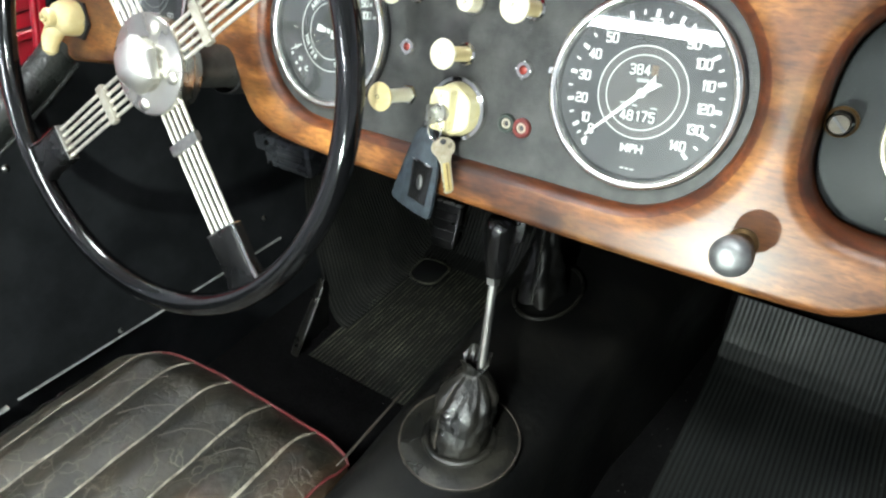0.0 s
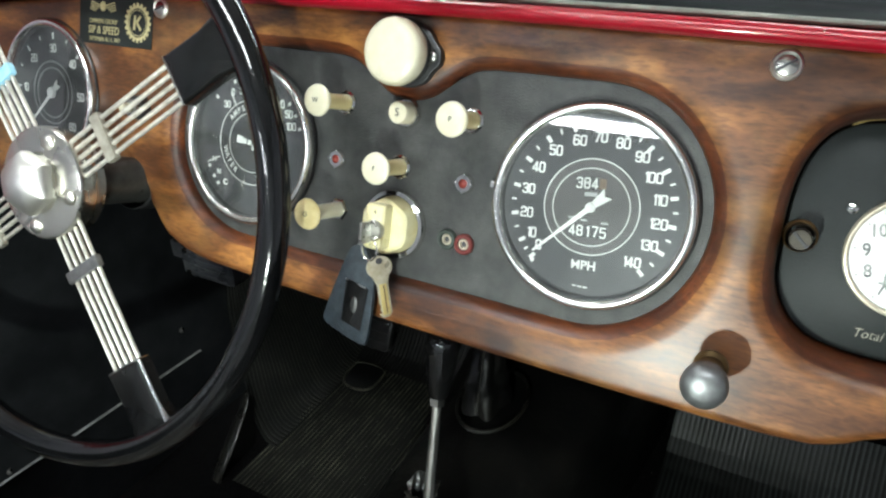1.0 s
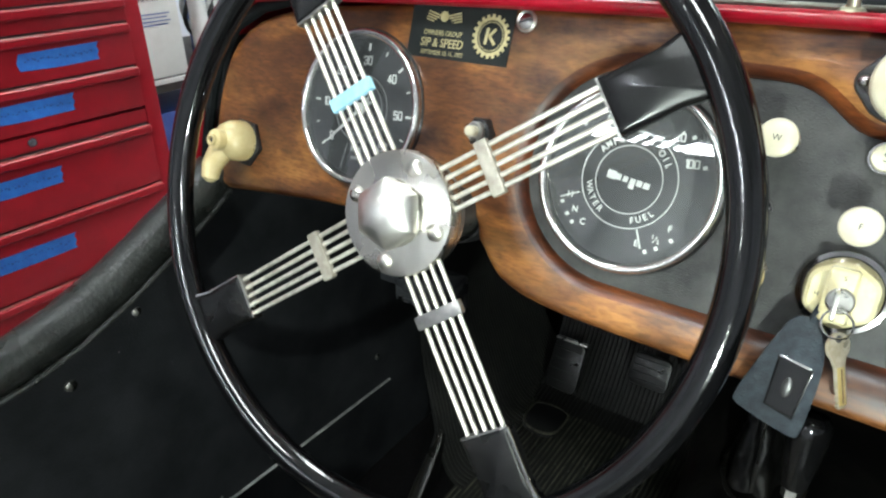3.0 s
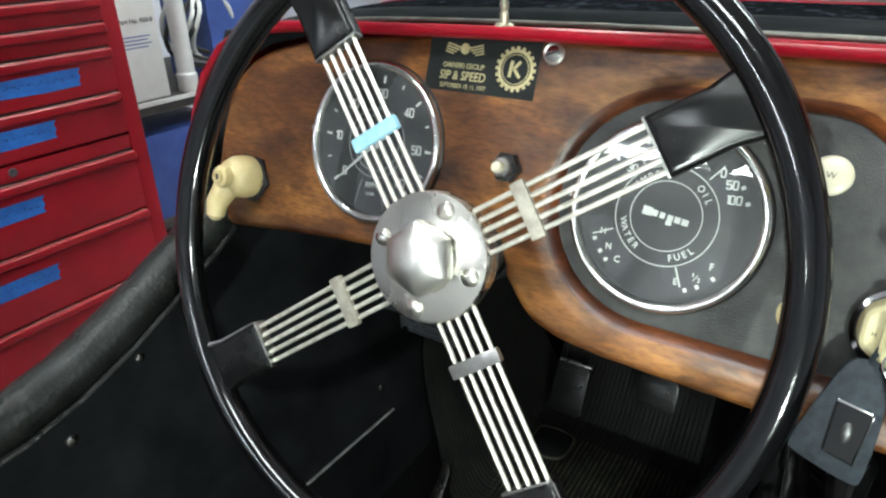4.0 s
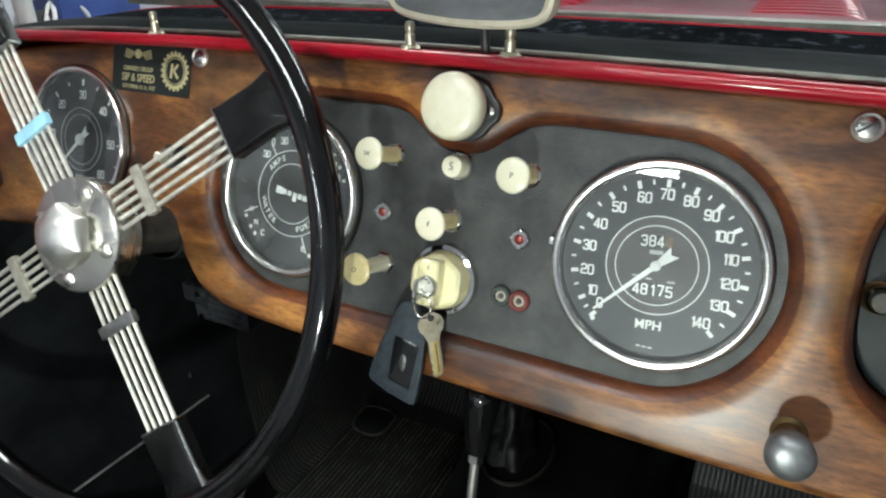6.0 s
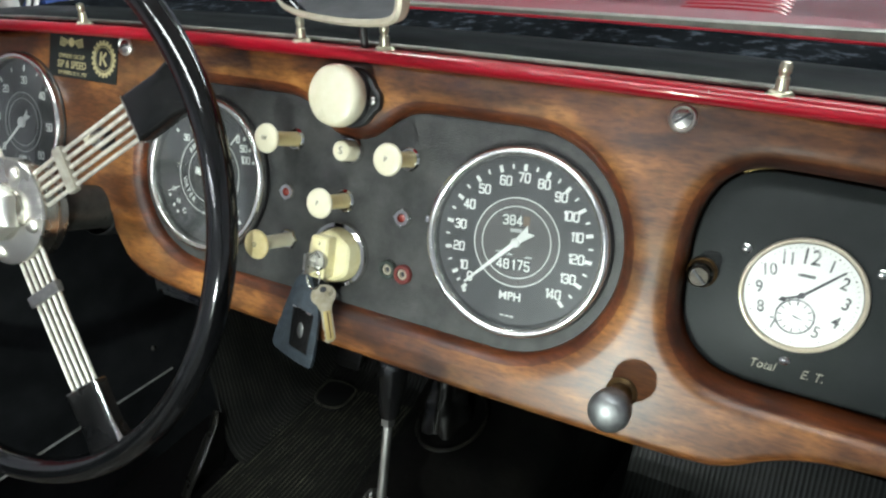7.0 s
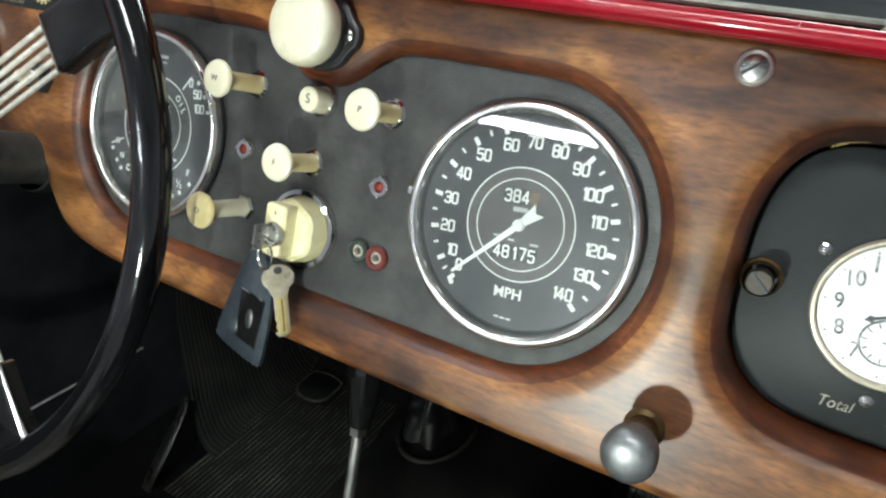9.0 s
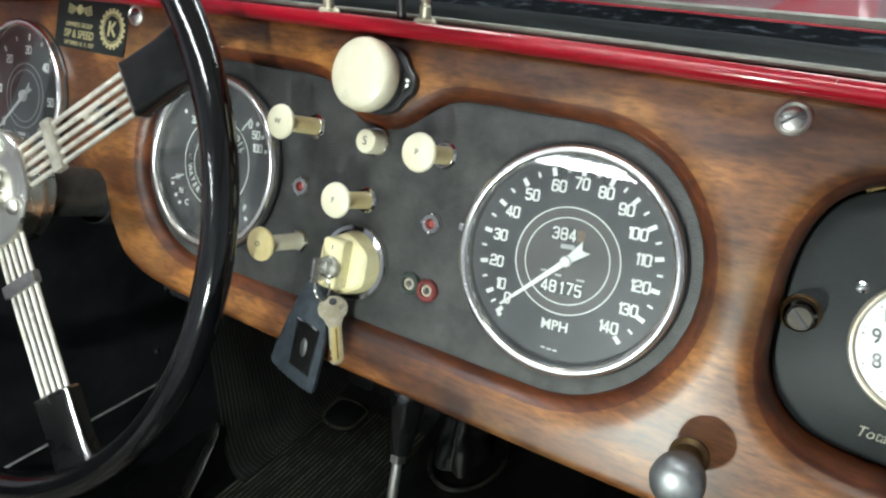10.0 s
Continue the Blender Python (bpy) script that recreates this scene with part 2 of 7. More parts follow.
def glass_material(name, tint=(1, 1, 1), ior=1.5, rough=0.0, haze=0.0):
    mat = bpy.data.materials.new(name)
    mat.use_nodes = True
    n, l = mat.node_tree.nodes, mat.node_tree.links
    n.remove(n["Principled BSDF"])
    tr = n.new("ShaderNodeBsdfTransparent")
    tr.inputs[0].default_value = (*tint, 1)
    gl = n.new("ShaderNodeBsdfGlossy")
    gl.inputs["Roughness"].default_value = rough
    fr = n.new("ShaderNodeFresnel")
    fr.inputs[0].default_value = ior
    mx = n.new("ShaderNodeMixShader")
    l.new(fr.outputs[0], mx.inputs[0])
    l.new(tr.outputs[0], mx.inputs[1])
    l.new(gl.outputs[0], mx.inputs[2])
    last = mx
    if haze:
        # milky glare on the glass, put in as a thin uneven diffuse film
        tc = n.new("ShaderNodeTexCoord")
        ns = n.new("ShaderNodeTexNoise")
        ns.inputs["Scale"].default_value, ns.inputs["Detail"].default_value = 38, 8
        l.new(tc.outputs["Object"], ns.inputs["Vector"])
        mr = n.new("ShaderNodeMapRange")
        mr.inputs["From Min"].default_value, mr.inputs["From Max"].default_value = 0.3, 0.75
        mr.inputs["To Min"].default_value, mr.inputs["To Max"].default_value = 0.35 * haze, 1.9 * haze
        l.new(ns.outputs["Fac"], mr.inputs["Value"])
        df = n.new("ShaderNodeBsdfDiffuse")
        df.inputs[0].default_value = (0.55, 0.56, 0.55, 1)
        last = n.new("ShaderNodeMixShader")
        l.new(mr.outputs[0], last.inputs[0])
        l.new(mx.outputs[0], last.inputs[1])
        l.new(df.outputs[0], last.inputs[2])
    l.new(last.outputs[0], n["Material Output"].inputs[0])
    return mat


def glow_material(name, color, strength):
    mat = bpy.data.materials.new(name)
    mat.use_nodes = True
    b = mat.node_tree.nodes["Principled BSDF"]
    b.inputs["Base Color"].default_value = (*color, 1)
    b.inputs["Emission Color"].default_value = (*color, 1)
    b.inputs["Emission Strength"].default_value = strength
    return mat


WOOD = wood_material("varnished_walnut_board", (1.09, 1.12, 1.06))
WOODEDGE = wood_material("darker_board_edge", (0.52, 0.34, 0.28))
LEATHERCLOTH = material("black_leathercloth", (0.018, 0.0188, 0.0188), 0.46, color2=(0.056, 0.056, 0.053), scale=45, blotch=0.32, spread=(0.36, 0.7), bump=0.35, bump_scale=700, rough_var=0.1)
LIDCLOTH = material("black_lid_covering", (0.010, 0.0125, 0.0125), 0.52, color2=(0.017, 0.020, 0.020), scale=18, spec=0.2, bump=0.08, bump_scale=500, rough_var=0.08)
CHROME = material("chrome", (0.78, 0.77, 0.75), 0.09, 1.0, color2=(0.62, 0.60, 0.57), scale=60, rough_var=0.05)
BEZEL = material("bezel_chrome", (0.95, 0.94, 0.92), 0.20, 1.0, color2=(0.74, 0.72, 0.69), scale=60, rough_var=0.05)
RIMMETAL = material("pale_worn_rim", (0.60, 0.54, 0.43), 0.38, 0.35, color2=(0.48, 0.42, 0.32), scale=80, rough_var=0.1)
STEEL = material("dull_steel", (0.52, 0.51, 0.48), 0.3, 1.0, color2=(0.36, 0.35, 0.33), scale=90, rough_var=0.1, bump=0.05)
SPOKE = material("plated_spoke_wire", (0.86, 0.83, 0.76), 0.42, 0.75, color2=(0.62, 0.58, 0.51), scale=160, rough_var=0.1)
CLIPMETAL = material("pale_plated_clip", (0.44, 0.41, 0.35), 0.42, 0.45, color2=(0.31, 0.28, 0.23), scale=140, rough_var=0.1)
HUBMETAL = material("polished_hub", (0.70, 0.67, 0.61), 0.27, 1.0, color2=(0.66, 0.64, 0.58), scale=45, rough_var=0.08, bump=0.04, bump_scale=90)
NUTMETAL = material("satin_plated_nut", (0.84, 0.82, 0.78), 0.40, 1.0, color2=(0.70, 0.68, 0.63), scale=60, rough_var=0.08)
BRASS = material("brass", (0.55, 0.40, 0.16), 0.3, 1.0, color2=(0.38, 0.27, 0.11), scale=120, rough_var=0.1)
KEYMETAL = material("worn_key_metal", (0.50, 0.46, 0.37), 0.36, 0.45, color2=(0.36, 0.31, 0.21), scale=140, rough_var=0.1)
STRIP = material("dull_aluminium", (0.42, 0.42, 0.41), 0.55, 0.5, color2=(0.26, 0.26, 0.25), scale=60, rough_var=0.1)
STUDMETAL = material("pale_tarnished_nickel", (0.62, 0.58, 0.45), 0.34, 0.85, color2=(0.46, 0.42, 0.31), scale=150, rough_var=0.1)
KEYBLADE = material("yellow_key_blade", (0.62, 0.50, 0.22), 0.34, 0.45, color2=(0.50, 0.39, 0.15), scale=150, rough_var=0.1)
LUGGREY = material("grey_brown_lug", (0.075, 0.070, 0.062), 0.5, 0.3, color2=(0.05, 0.046, 0.04), scale=120)
GILT = material("faded_gilt", (0.36, 0.34, 0.27), 0.5, 0.2, color2=(0.10, 0.095, 0.075), scale=330)
PENINK = material("faded_pen", (0.012, 0.06, 0.22), 0.6)
GOLD = material("gold_print", (0.52, 0.46, 0.26), 0.45, 0.3, color2=(0.42, 0.35, 0.17), scale=300)
CREAM = material("cream_plastic", (0.72, 0.68, 0.53), 0.32, color2=(0.64, 0.58, 0.41), scale=55, rough_var=0.08, coat=0.25)
CREAM_DARK = material("aged_cream_plastic", (0.72, 0.60, 0.32), 0.34, color2=(0.60, 0.47, 0.22), scale=60, rough_var=0.08, coat=0.2)
YELLOW = material("yellowed_plastic", (0.80, 0.74, 0.46), 0.28, color2=(0.72, 0.64, 0.35), scale=70, rough_var=0.08, coat=0.3)
BLACKGLOSS = material("black_celluloid", (0.004, 0.004, 0.0045), 0.09, color2=(0.009, 0.0085, 0.008), scale=60, rough_var=0.04, coat=0.3)
RIMBLACK = material("worn_black_rim", (0.003, 0.003, 0.0034), 0.09, color2=(0.16, 0.165, 0.17), scale=150, rough_var=0.06, coat=0.35, spread=(0.70, 0.76), blotch=0.3, bump=0.30, bump_scale=38)
SLEEVE = material("black_sleeve", (0.0032, 0.0032, 0.0036), 0.26, color2=(0.007, 0.0068, 0.0066), scale=40, spec=0.35, rough_var=0.08)
CABLE = material("black_cable", (0.012, 0.012, 0.012), 0.5, color2=(0.03, 0.03, 0.03), scale=40)
PIPEWHITE = material("white_plastic_pipe", (0.66, 0.66, 0.64), 0.45, color2=(0.58, 0.58, 0.56), scale=15)
BLACKPLASTIC = material("black_plastic", (0.012, 0.012, 0.013), 0.35, color2=(0.022, 0.022, 0.023), scale=80, rough_var=0.1)
DIAL = material("dial_black", (0.013, 0.0145, 0.0165), 0.5, color2=(0.021, 0.0225, 0.025), scale=120)
DIALGREY = material("dial_grey", (0.052, 0.050, 0.048), 0.6, color2=(0.062, 0.060, 0.057), scale=120)
PRINT = material("white_print", (0.74, 0.75, 0.73), 0.5, color2=(0.66, 0.67, 0.65), scale=200)
PRINTGREY = material("grey_print", (0.42, 0.43, 0.43), 0.5, color2=(0.36, 0.37, 0.37), scale=200)
INK = material("dark_ink", (0.03, 0.03, 0.035), 0.6, color2=(0.05, 0.05, 0.055), scale=200)
RED = material("red_car_paint", (0.31, 0.004, 0.015), 0.34, color2=(0.26, 0.003, 0.012), scale=9, coat=0.65, spec=0.1, rough_var=0.06)
CHESTRED = material("red_enamel", (0.29, 0.005, 0.013), 0.42, color2=(0.235, 0.0045, 0.011), scale=14, coat=0.08, spec=0.3, rough_var=0.1, bump=0.03)
TAPE = material("blue_masking_tape", (0.011, 0.095, 0.36), 0.6, color2=(0.016, 0.125, 0.42), scale=60, bump=0.1)
PALETAPE = material("pale_blue_tape", (0.27, 0.55, 0.72), 0.55, color2=(0.36, 0.64, 0.78), scale=120, bump=0.1)
CARPET = material("black_carpet", (0.0032, 0.0032, 0.0036), 0.95, color2=(0.008, 0.0075, 0.0075), scale=220, bump=0.8, bump_scale=900, spec=0.03)
LEATHER = material("black_leather", (0.007, 0.0068, 0.0062), 0.30, spec=0.5, color2=(0.028, 0.0255, 0.020), scale=30, rough_var=0.14, bump=0.5, bump_scale=200, spread=(0.42, 0.78), detail=9, blotch=0.4)
PADHIDE = material("padded_hide", (0.0105, 0.0118, 0.0108), 0.34, color2=(0.024, 0.0255, 0.0235), scale=35, rough_var=0.14, bump=0.45, bump_scale=220)
CATCHMETAL = material("dull_catch_metal", (0.075, 0.065, 0.05), 0.5, 0.5, color2=(0.045, 0.039, 0.03), scale=140, rough_var=0.1)
TARNISH = material("tarnished_brass", (0.17, 0.105, 0.04), 0.42, 0.85, color2=(0.07, 0.042, 0.018), scale=130, rough_var=0.1)
LOCKMETAL = material("worn_lock_plate", (0.34, 0.33, 0.31), 0.42, 0.8, color2=(0.22, 0.215, 0.20), scale=90, rough_var=0.1)
WORNINK = material("worn_clock_print", (0.035, 0.035, 0.04), 0.6, color2=(0.42, 0.42, 0.41), scale=190, spread=(0.42, 0.70))
CHOKEBALL = material("dull_grey_ball", (0.21, 0.215, 0.22), 0.46, 0.7, color2=(0.10, 0.10, 0.10), scale=70, rough_var=0.12)
DARKBADGE = material("dark_badge_metal", (0.10, 0.10, 0.10), 0.4, 0.8)
COLUMN = material("dull_column_tube", (0.055, 0.054, 0.050), 0.36, 0.4, color2=(0.030, 0.029, 0.027), scale=60, rough_var=0.1)
DRUM = material("brown_drum", (0.16, 0.10, 0.05), 0.5, color2=(0.12, 0.07, 0.035), scale=200)
DULLHIDE = material("dull_black_hide", (0.004, 0.004, 0.004), 0.55, color2=(0.008, 0.008, 0.0075), scale=50, rough_var=0.1, bump=0.3, bump_scale=240, spec=0.12)
TUNNELHIDE = material("black_tunnel_hide", (0.0042, 0.0042, 0.0042), 0.44, spec=0.28, color2=(0.0135, 0.0125, 0.0105), scale=9, rough_var=0.14, bump=0.5, bump_scale=90, spread=(0.45, 0.75), detail=9, blotch=0.4)
STRAPHIDE = material("satin_black_strap", (0.048, 0.051, 0.057), 0.28, color2=(0.080, 0.083, 0.092), scale=60, rough_var=0.1, bump=0.3, bump_scale=300)
# darker than the floor mat, with shade under the dashboard in its colour
TOERUBBER = material("darkened_black_rubber", (0.0050, 0.0050, 0.0054), 0.55, color2=(0.009, 0.009, 0.0092), scale=12, rough_var=0.12, spec=0.25)
LINT = material("pale_lint", (0.16, 0.16, 0.145), 0.8)
PEDALRUBBER = material("worn_pedal_rubber", (0.0038, 0.0038, 0.004), 0.36, color2=(0.008, 0.008, 0.008), scale=40, rough_var=0.14)
CHIP = material("chipped_primer", (0.55, 0.45, 0.42), 0.6)
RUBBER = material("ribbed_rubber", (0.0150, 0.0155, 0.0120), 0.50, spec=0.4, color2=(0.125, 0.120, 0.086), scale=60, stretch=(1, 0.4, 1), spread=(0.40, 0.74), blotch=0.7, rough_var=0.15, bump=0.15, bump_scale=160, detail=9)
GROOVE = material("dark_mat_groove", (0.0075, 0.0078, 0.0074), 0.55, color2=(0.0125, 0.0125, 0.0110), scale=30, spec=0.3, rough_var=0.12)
SEATHIDE = hide_material("worn_brown_black_hide")
SEAM = material("worn_seam", (0.07, 0.056, 0.042), 0.6, color2=(0.25, 0.22, 0.175), scale=90, bump=0.5, spread=(0.32, 0.6))
SEAM2 = material("dark_worn_seam", (0.06, 0.048, 0.038), 0.6, color2=(0.025, 0.02, 0.016), scale=130, bump=0.3)
EDGEWEAR = material("worn_bare_edge", (0.30, 0.20, 0.17), 0.5, color2=(0.36, 0.05, 0.05), scale=30)
PIPING = material("red_piping", (0.120, 0.015, 0.016), 0.55, color2=(0.070, 0.016, 0.015), scale=120, bump=0.2)
FOB = material("blue_black_leather", (0.010, 0.015, 0.021), 0.42, color2=(0.027, 0.037, 0.047), spec=0.4, scale=150, bump=0.6, bump_scale=900)
ENAMEL = material("white_enamel", (0.82, 0.82, 0.80), 0.25, color2=(0.78, 0.78, 0.75), scale=60, coat=0.3)
JEWEL = material("red_jewel", (0.26, 0.05, 0.04), 0.15, color2=(0.22, 0.02, 0.015), scale=100, coat=0.5)
SOCKETRED = material("red_bush", (0.17, 0.026, 0.022), 0.45, color2=(0.12, 0.02, 0.017), scale=150)
SOCKETBLACK = material("dark_green_bush", (0.022, 0.032, 0.026), 0.45, color2=(0.03, 0.042, 0.034), scale=150)
SEALRUBBER = material("black_scuttle_seal", (0.0070, 0.0082, 0.0088), 0.42, color2=(0.0125, 0.0142, 0.0150), scale=20, stretch=(1, 3, 3), spec=0.01, rough_var=0.10, bump=0.05, bump_scale=200)
# scuffs of the strip, with its bluish sheen mixed into their colour
SCUFFED = material("scuffed_apron_top", (0.0060, 0.0070, 0.0082), 0.6, color2=(0.060, 0.070, 0.085), scale=85, spread=(0.54, 0.76), rough_var=0.14, bump=0.4, bump_scale=260, detail=9, blotch=0.5, spec=0.0)
BAR = material("weathered_frame_bar", (0.21, 0.21, 0.175), 0.45, 0.45, color2=(0.13, 0.13, 0.11), scale=40, rough_var=0.12, bump=0.1)
CARTON = material("white_carton", (0.62, 0.61, 0.58), 0.75, color2=(0.54, 0.53, 0.50), scale=12, bump=0.06)
SHELFWOOD = material("dark_shelf_board", (0.045, 0.038, 0.034), 0.7, color2=(0.03, 0.026, 0.024), scale=20, bump=0.2)
BLUECASE = material("blue_plastic", (0.03, 0.06, 0.22), 0.45, color2=(0.04, 0.08, 0.27), scale=20)
CONCRETE = material("garage_concrete", (0.30, 0.30, 0.30), 0.75, color2=(0.22, 0.22, 0.22), scale=6, bump=0.3, bump_scale=60)
WALLPAINT = material("pale_garage_wall", (0.62, 0.63, 0.68), 0.8, color2=(0.56, 0.57, 0.62), scale=3, bump=0.1, bump_scale=40)
CEILPAINT = material("garage_ceiling", (0.66, 0.66, 0.66), 0.85, color2=(0.60, 0.60, 0.60), scale=3)
GAUGEGLASS = glass_material("gauge_glass", (0.97, 0.98, 0.98), 1.70, haze=0.05)
SCREENGLASS = glass_material("screen_glass", (0.93, 0.95, 0.95), 1.45)
MIRROR = material("mirror_silver", (0.80, 0.81, 0.82), 0.03, 1.0)
TUBEGLOW = glow_material("lamp_diffuser", (0.90, 0.98, 0.98), 24.0)
SLOTGLOW = glow_material("bright_slot_glow", (0.95, 0.98, 1.0), 36.0)
PAINTWHITE = material("white_frame_paint", (0.75, 0.75, 0.73), 0.5, color2=(0.70, 0.70, 0.68), scale=20)

# ---------------------------------------------------------------- building helpers


def part(name, bm, mat, parent, label="", smooth=35):
    """Links bm as one mesh object under parent (or at top level)."""
    bmesh.ops.recalc_face_normals(bm, faces=bm.faces)
    me = bpy.data.meshes.new(name)
    bm.to_mesh(me)
    bm.free()
    me.materials.append(mat)
    if smooth:
        for p in me.polygons:
            p.use_smooth = True
        me.set_sharp_from_angle(angle=radians(smooth))
    ob = new(name, me)
    if parent is not None:
        ob.parent = parent
    if label:
        ob["label"] = label
    return ob


def share(name, ob, parent, m):
    """One more piece on the mesh of ob."""
    o = new(name, ob.data)
    o.parent = parent
    o.matrix_basis = m
    return o


def thing(name, m, label, category, group="", kind=""):
    ob = new(name)
    ob.empty_display_size = 0.02
    ob.matrix_world = m
    return tagged(ob, label, category, group, kind)


def on_dash(x, z, out=0.0):
    """Pose on the dashboard: local x to the right, local y up, local z towards the driver."""
    return CAR @ pose(x, -out, z, 90, 0, 0)


def lathe(profile, segs=48, bm=None, m=None, closed=False):
    """Turns (radius, height) pairs about the local z axis."""
    bm = bm or bmesh.new()
    m = m or Matrix()
    rings = []
    for r, h in profile:
        if r < 1e-6:
            rings.append([bm.verts.new(m @ Vector((0, 0, h)))])
        else:
            rings.append([bm.verts.new(m @ Vector((r * math.cos(2 * math.pi * k / segs), r * math.sin(2 * math.pi * k / segs), h))) for k in range(segs)])
    pairs = list(zip(rings, rings[1:])) + ([(rings[-1], rings[0])] if closed else [])
    for a, b in pairs:
        for k in range(segs):
            j = (k + 1) % segs
            if len(a) == 1 and len(b) > 1:
                bm.faces.new((a[0], b[k], b[j]))
            elif len(b) == 1 and len(a) > 1:
                bm.faces.new((a[k], b[0], a[j]))
            elif len(a) > 1:
                bm.faces.new((a[k], a[j], b[j], b[k]))
    return bm


def tube(points, radius, segs=12, bm=None, closed=False, flat=1.0, caps=True):
    """Sweeps a round section along points; radius may be a list."""
    bm = bm or bmesh.new()
    pts = [Vector(p) for p in points]
    n = len(pts)
    radii = radius if isinstance(radius, (list, tuple)) else [radius] * n
    rings, up = [], None
    for i in range(n):
        a = pts[i - 1] if (i or closed) else pts[i]
        b = pts[(i + 1) % n] if (i < n - 1 or closed) else pts[i]
        d = (b - a).normalized()
        if up is None:
            up = Vector((0, 0, 1)) if abs(d.z) < 0.9 else Vector((0, 1, 0))
        side = d.cross(up).normalized()
        up = side.cross(d).normalized()
        rings.append([bm.verts.new(pts[i] + radii[i] * (math.cos(2 * math.pi * k / segs) * side + flat * math.sin(2 * math.pi * k / segs) * up)) for k in range(segs)])
    for i in range(n if closed else n - 1):
        a, b = rings[i], rings[(i + 1) % n]
        for k in range(segs):
            bm.faces.new((a[k], a[(k + 1) % segs], b[(k + 1) % segs], b[k]))
    if caps and not closed:
        bm.faces.new(rings[0][::-1])
        bm.faces.new(rings[-1])
    return bm


def block(size, centre=(0, 0, 0), bevel=0.0, bm=None, m=None, segs=2):
    b2 = bmesh.new()
    bmesh.ops.create_cube(b2, size=1.0)
    bmesh.ops.scale(b2, vec=size, verts=b2.verts)
    if bevel:
        bmesh.ops.bevel(b2, geom=b2.edges[:], offset=bevel, segments=segs, profile=0.7, affect="EDGES")
    bmesh.ops.translate(b2, vec=centre, verts=b2.verts)
    if m is not None:
        bmesh.ops.transform(b2, matrix=m, verts=b2.verts)
    if bm is None:
        return b2
    me = bpy.data.meshes.new("tmp")
    b2.to_mesh(me)
    b2.free()
    bm.from_mesh(me)
    bpy.data.meshes.remove(me)
    return bm


def offset(outline, d):
    """Moves a closed anticlockwise outline outwards by d."""
    n, out = len(outline), []
    for i in range(n):
        a, b = Vector(outline[i - 1]), Vector(outline[(i + 1) % n])
        t = (b - a).normalized()
        out.append((outline[i][0] + d * t.y, outline[i][1] - d * t.x))
    return out


def rings_mesh(bm, outline, steps):
    """Lays rings of the outline at (offset, height) and joins them; returns the rings of vertices."""
    rings = [[bm.verts.new((x, y, h)) for x, y in offset(outline, d)] for d, h in steps]
    n = len(outline)
    for a, b in zip(rings, rings[1:]):
        for k in range(n):
            bm.faces.new((a[k], a[(k + 1) % n], b[(k + 1) % n], b[k]))
    return rings


def plate(outline, h0, h1, bevel=0.0, bm=None):
    """A flat plate of the outline between two heights."""
    bm = bm or bmesh.new()
    steps = [(0, h0), (0, h1)] if not bevel else [(0, h0), (0, h1 - bevel), (-0.3 * bevel, h1 - 0.3 * bevel), (-bevel, h1)]
    rings = rings_mesh(bm, outline, steps)
    bm.faces.new(rings[-1])
    bm.faces.new(rings[0][::-1])
    return bm


def smooth_outline(points, rounds=3):
    """Corner cutting of a closed outline."""
    for _ in range(rounds):
        out = []
        for i, p in enumerate(points):
            q = points[(i + 1) % len(points)]
            out += [(0.75 * p[0] + 0.25 * q[0], 0.75 * p[1] + 0.25 * q[1]), (0.25 * p[0] + 0.75 * q[0], 0.25 * p[1] + 0.75 * q[1])]
        points = out
    return points


def rounded_rect(x0, y0, x1, y1, r, n=8):
    out = []
    for cx, cy, a0 in ((x1 - r, y1 - r, 0), (x0 + r, y1 - r, 90), (x0 + r, y0 + r, 180), (x1 - r, y0 + r, 270)):
        for k in range(n + 1):
            a = radians(a0 + 90 * k / n)
            out.append((cx + r * math.cos(a), cy + r * math.sin(a)))
    return out


def disc_outline(r, n=40, cx=0.0, cy=0.0):
    return [(cx + r * math.cos(2 * math.pi * k / n), cy + r * math.sin(2 * math.pi * k / n)) for k in range(n)]


def write(bm, text, size, x, y, h, turn=0.0, thick=0.00012, squeeze=1.0, bold=0.0, shear=0.0):
    """Adds lettering, centred on (x, y), to bm."""
    cu = bpy.data.curves.new("lettering", "FONT")
    cu.body, cu.size, cu.align_x, cu.align_y, cu.extrude = text, size, "CENTER", "CENTER", thick
    cu.offset, cu.resolution_u, cu.shear = bold, 3, shear
    ob = bpy.data.objects.new("lettering", cu)
    me = bpy.data.meshes.new_from_object(ob)
    me.transform(pose(x, y, h, 0, 0, turn) @ Matrix.Diagonal((squeeze, 1, 1, 1)))
    bm.from_mesh(me)
    bpy.data.meshes.remove(me)
    bpy.data.objects.remove(ob)
    bpy.data.curves.remove(cu)
    return bm


def bar(bm, x, y, w, hgt, h, turn=0.0, thick=0.0002):
    return block((w, hgt, thick), (0, 0, 0), bm=bm, m=pose(x, y, h, 0, 0, turn))


def ring(bm, r0, r1, h, thick=0.0002, segs=64, m=None):
    return lathe([(r0, h - thick), (r0, h), (r1, h), (r1, h - thick)], segs, bm, m, closed=True)

# ---------------------------------------------------------------- garage shell
GX0, GX1, GY0, GY1, GZ = -3.4, 3.2, -3.6, 4.6, 2.9


def slab(name, x0, x1, y0, y1, z0, z1, mat, label, category):
    bm = block((x1 - x0, y1 - y0, z1 - z0), ((x0 + x1) / 2, (y0 + y1) / 2, (z0 + z1) / 2))
    return tagged(part(name, bm, mat, None, smooth=0), label, category, kind="structure")


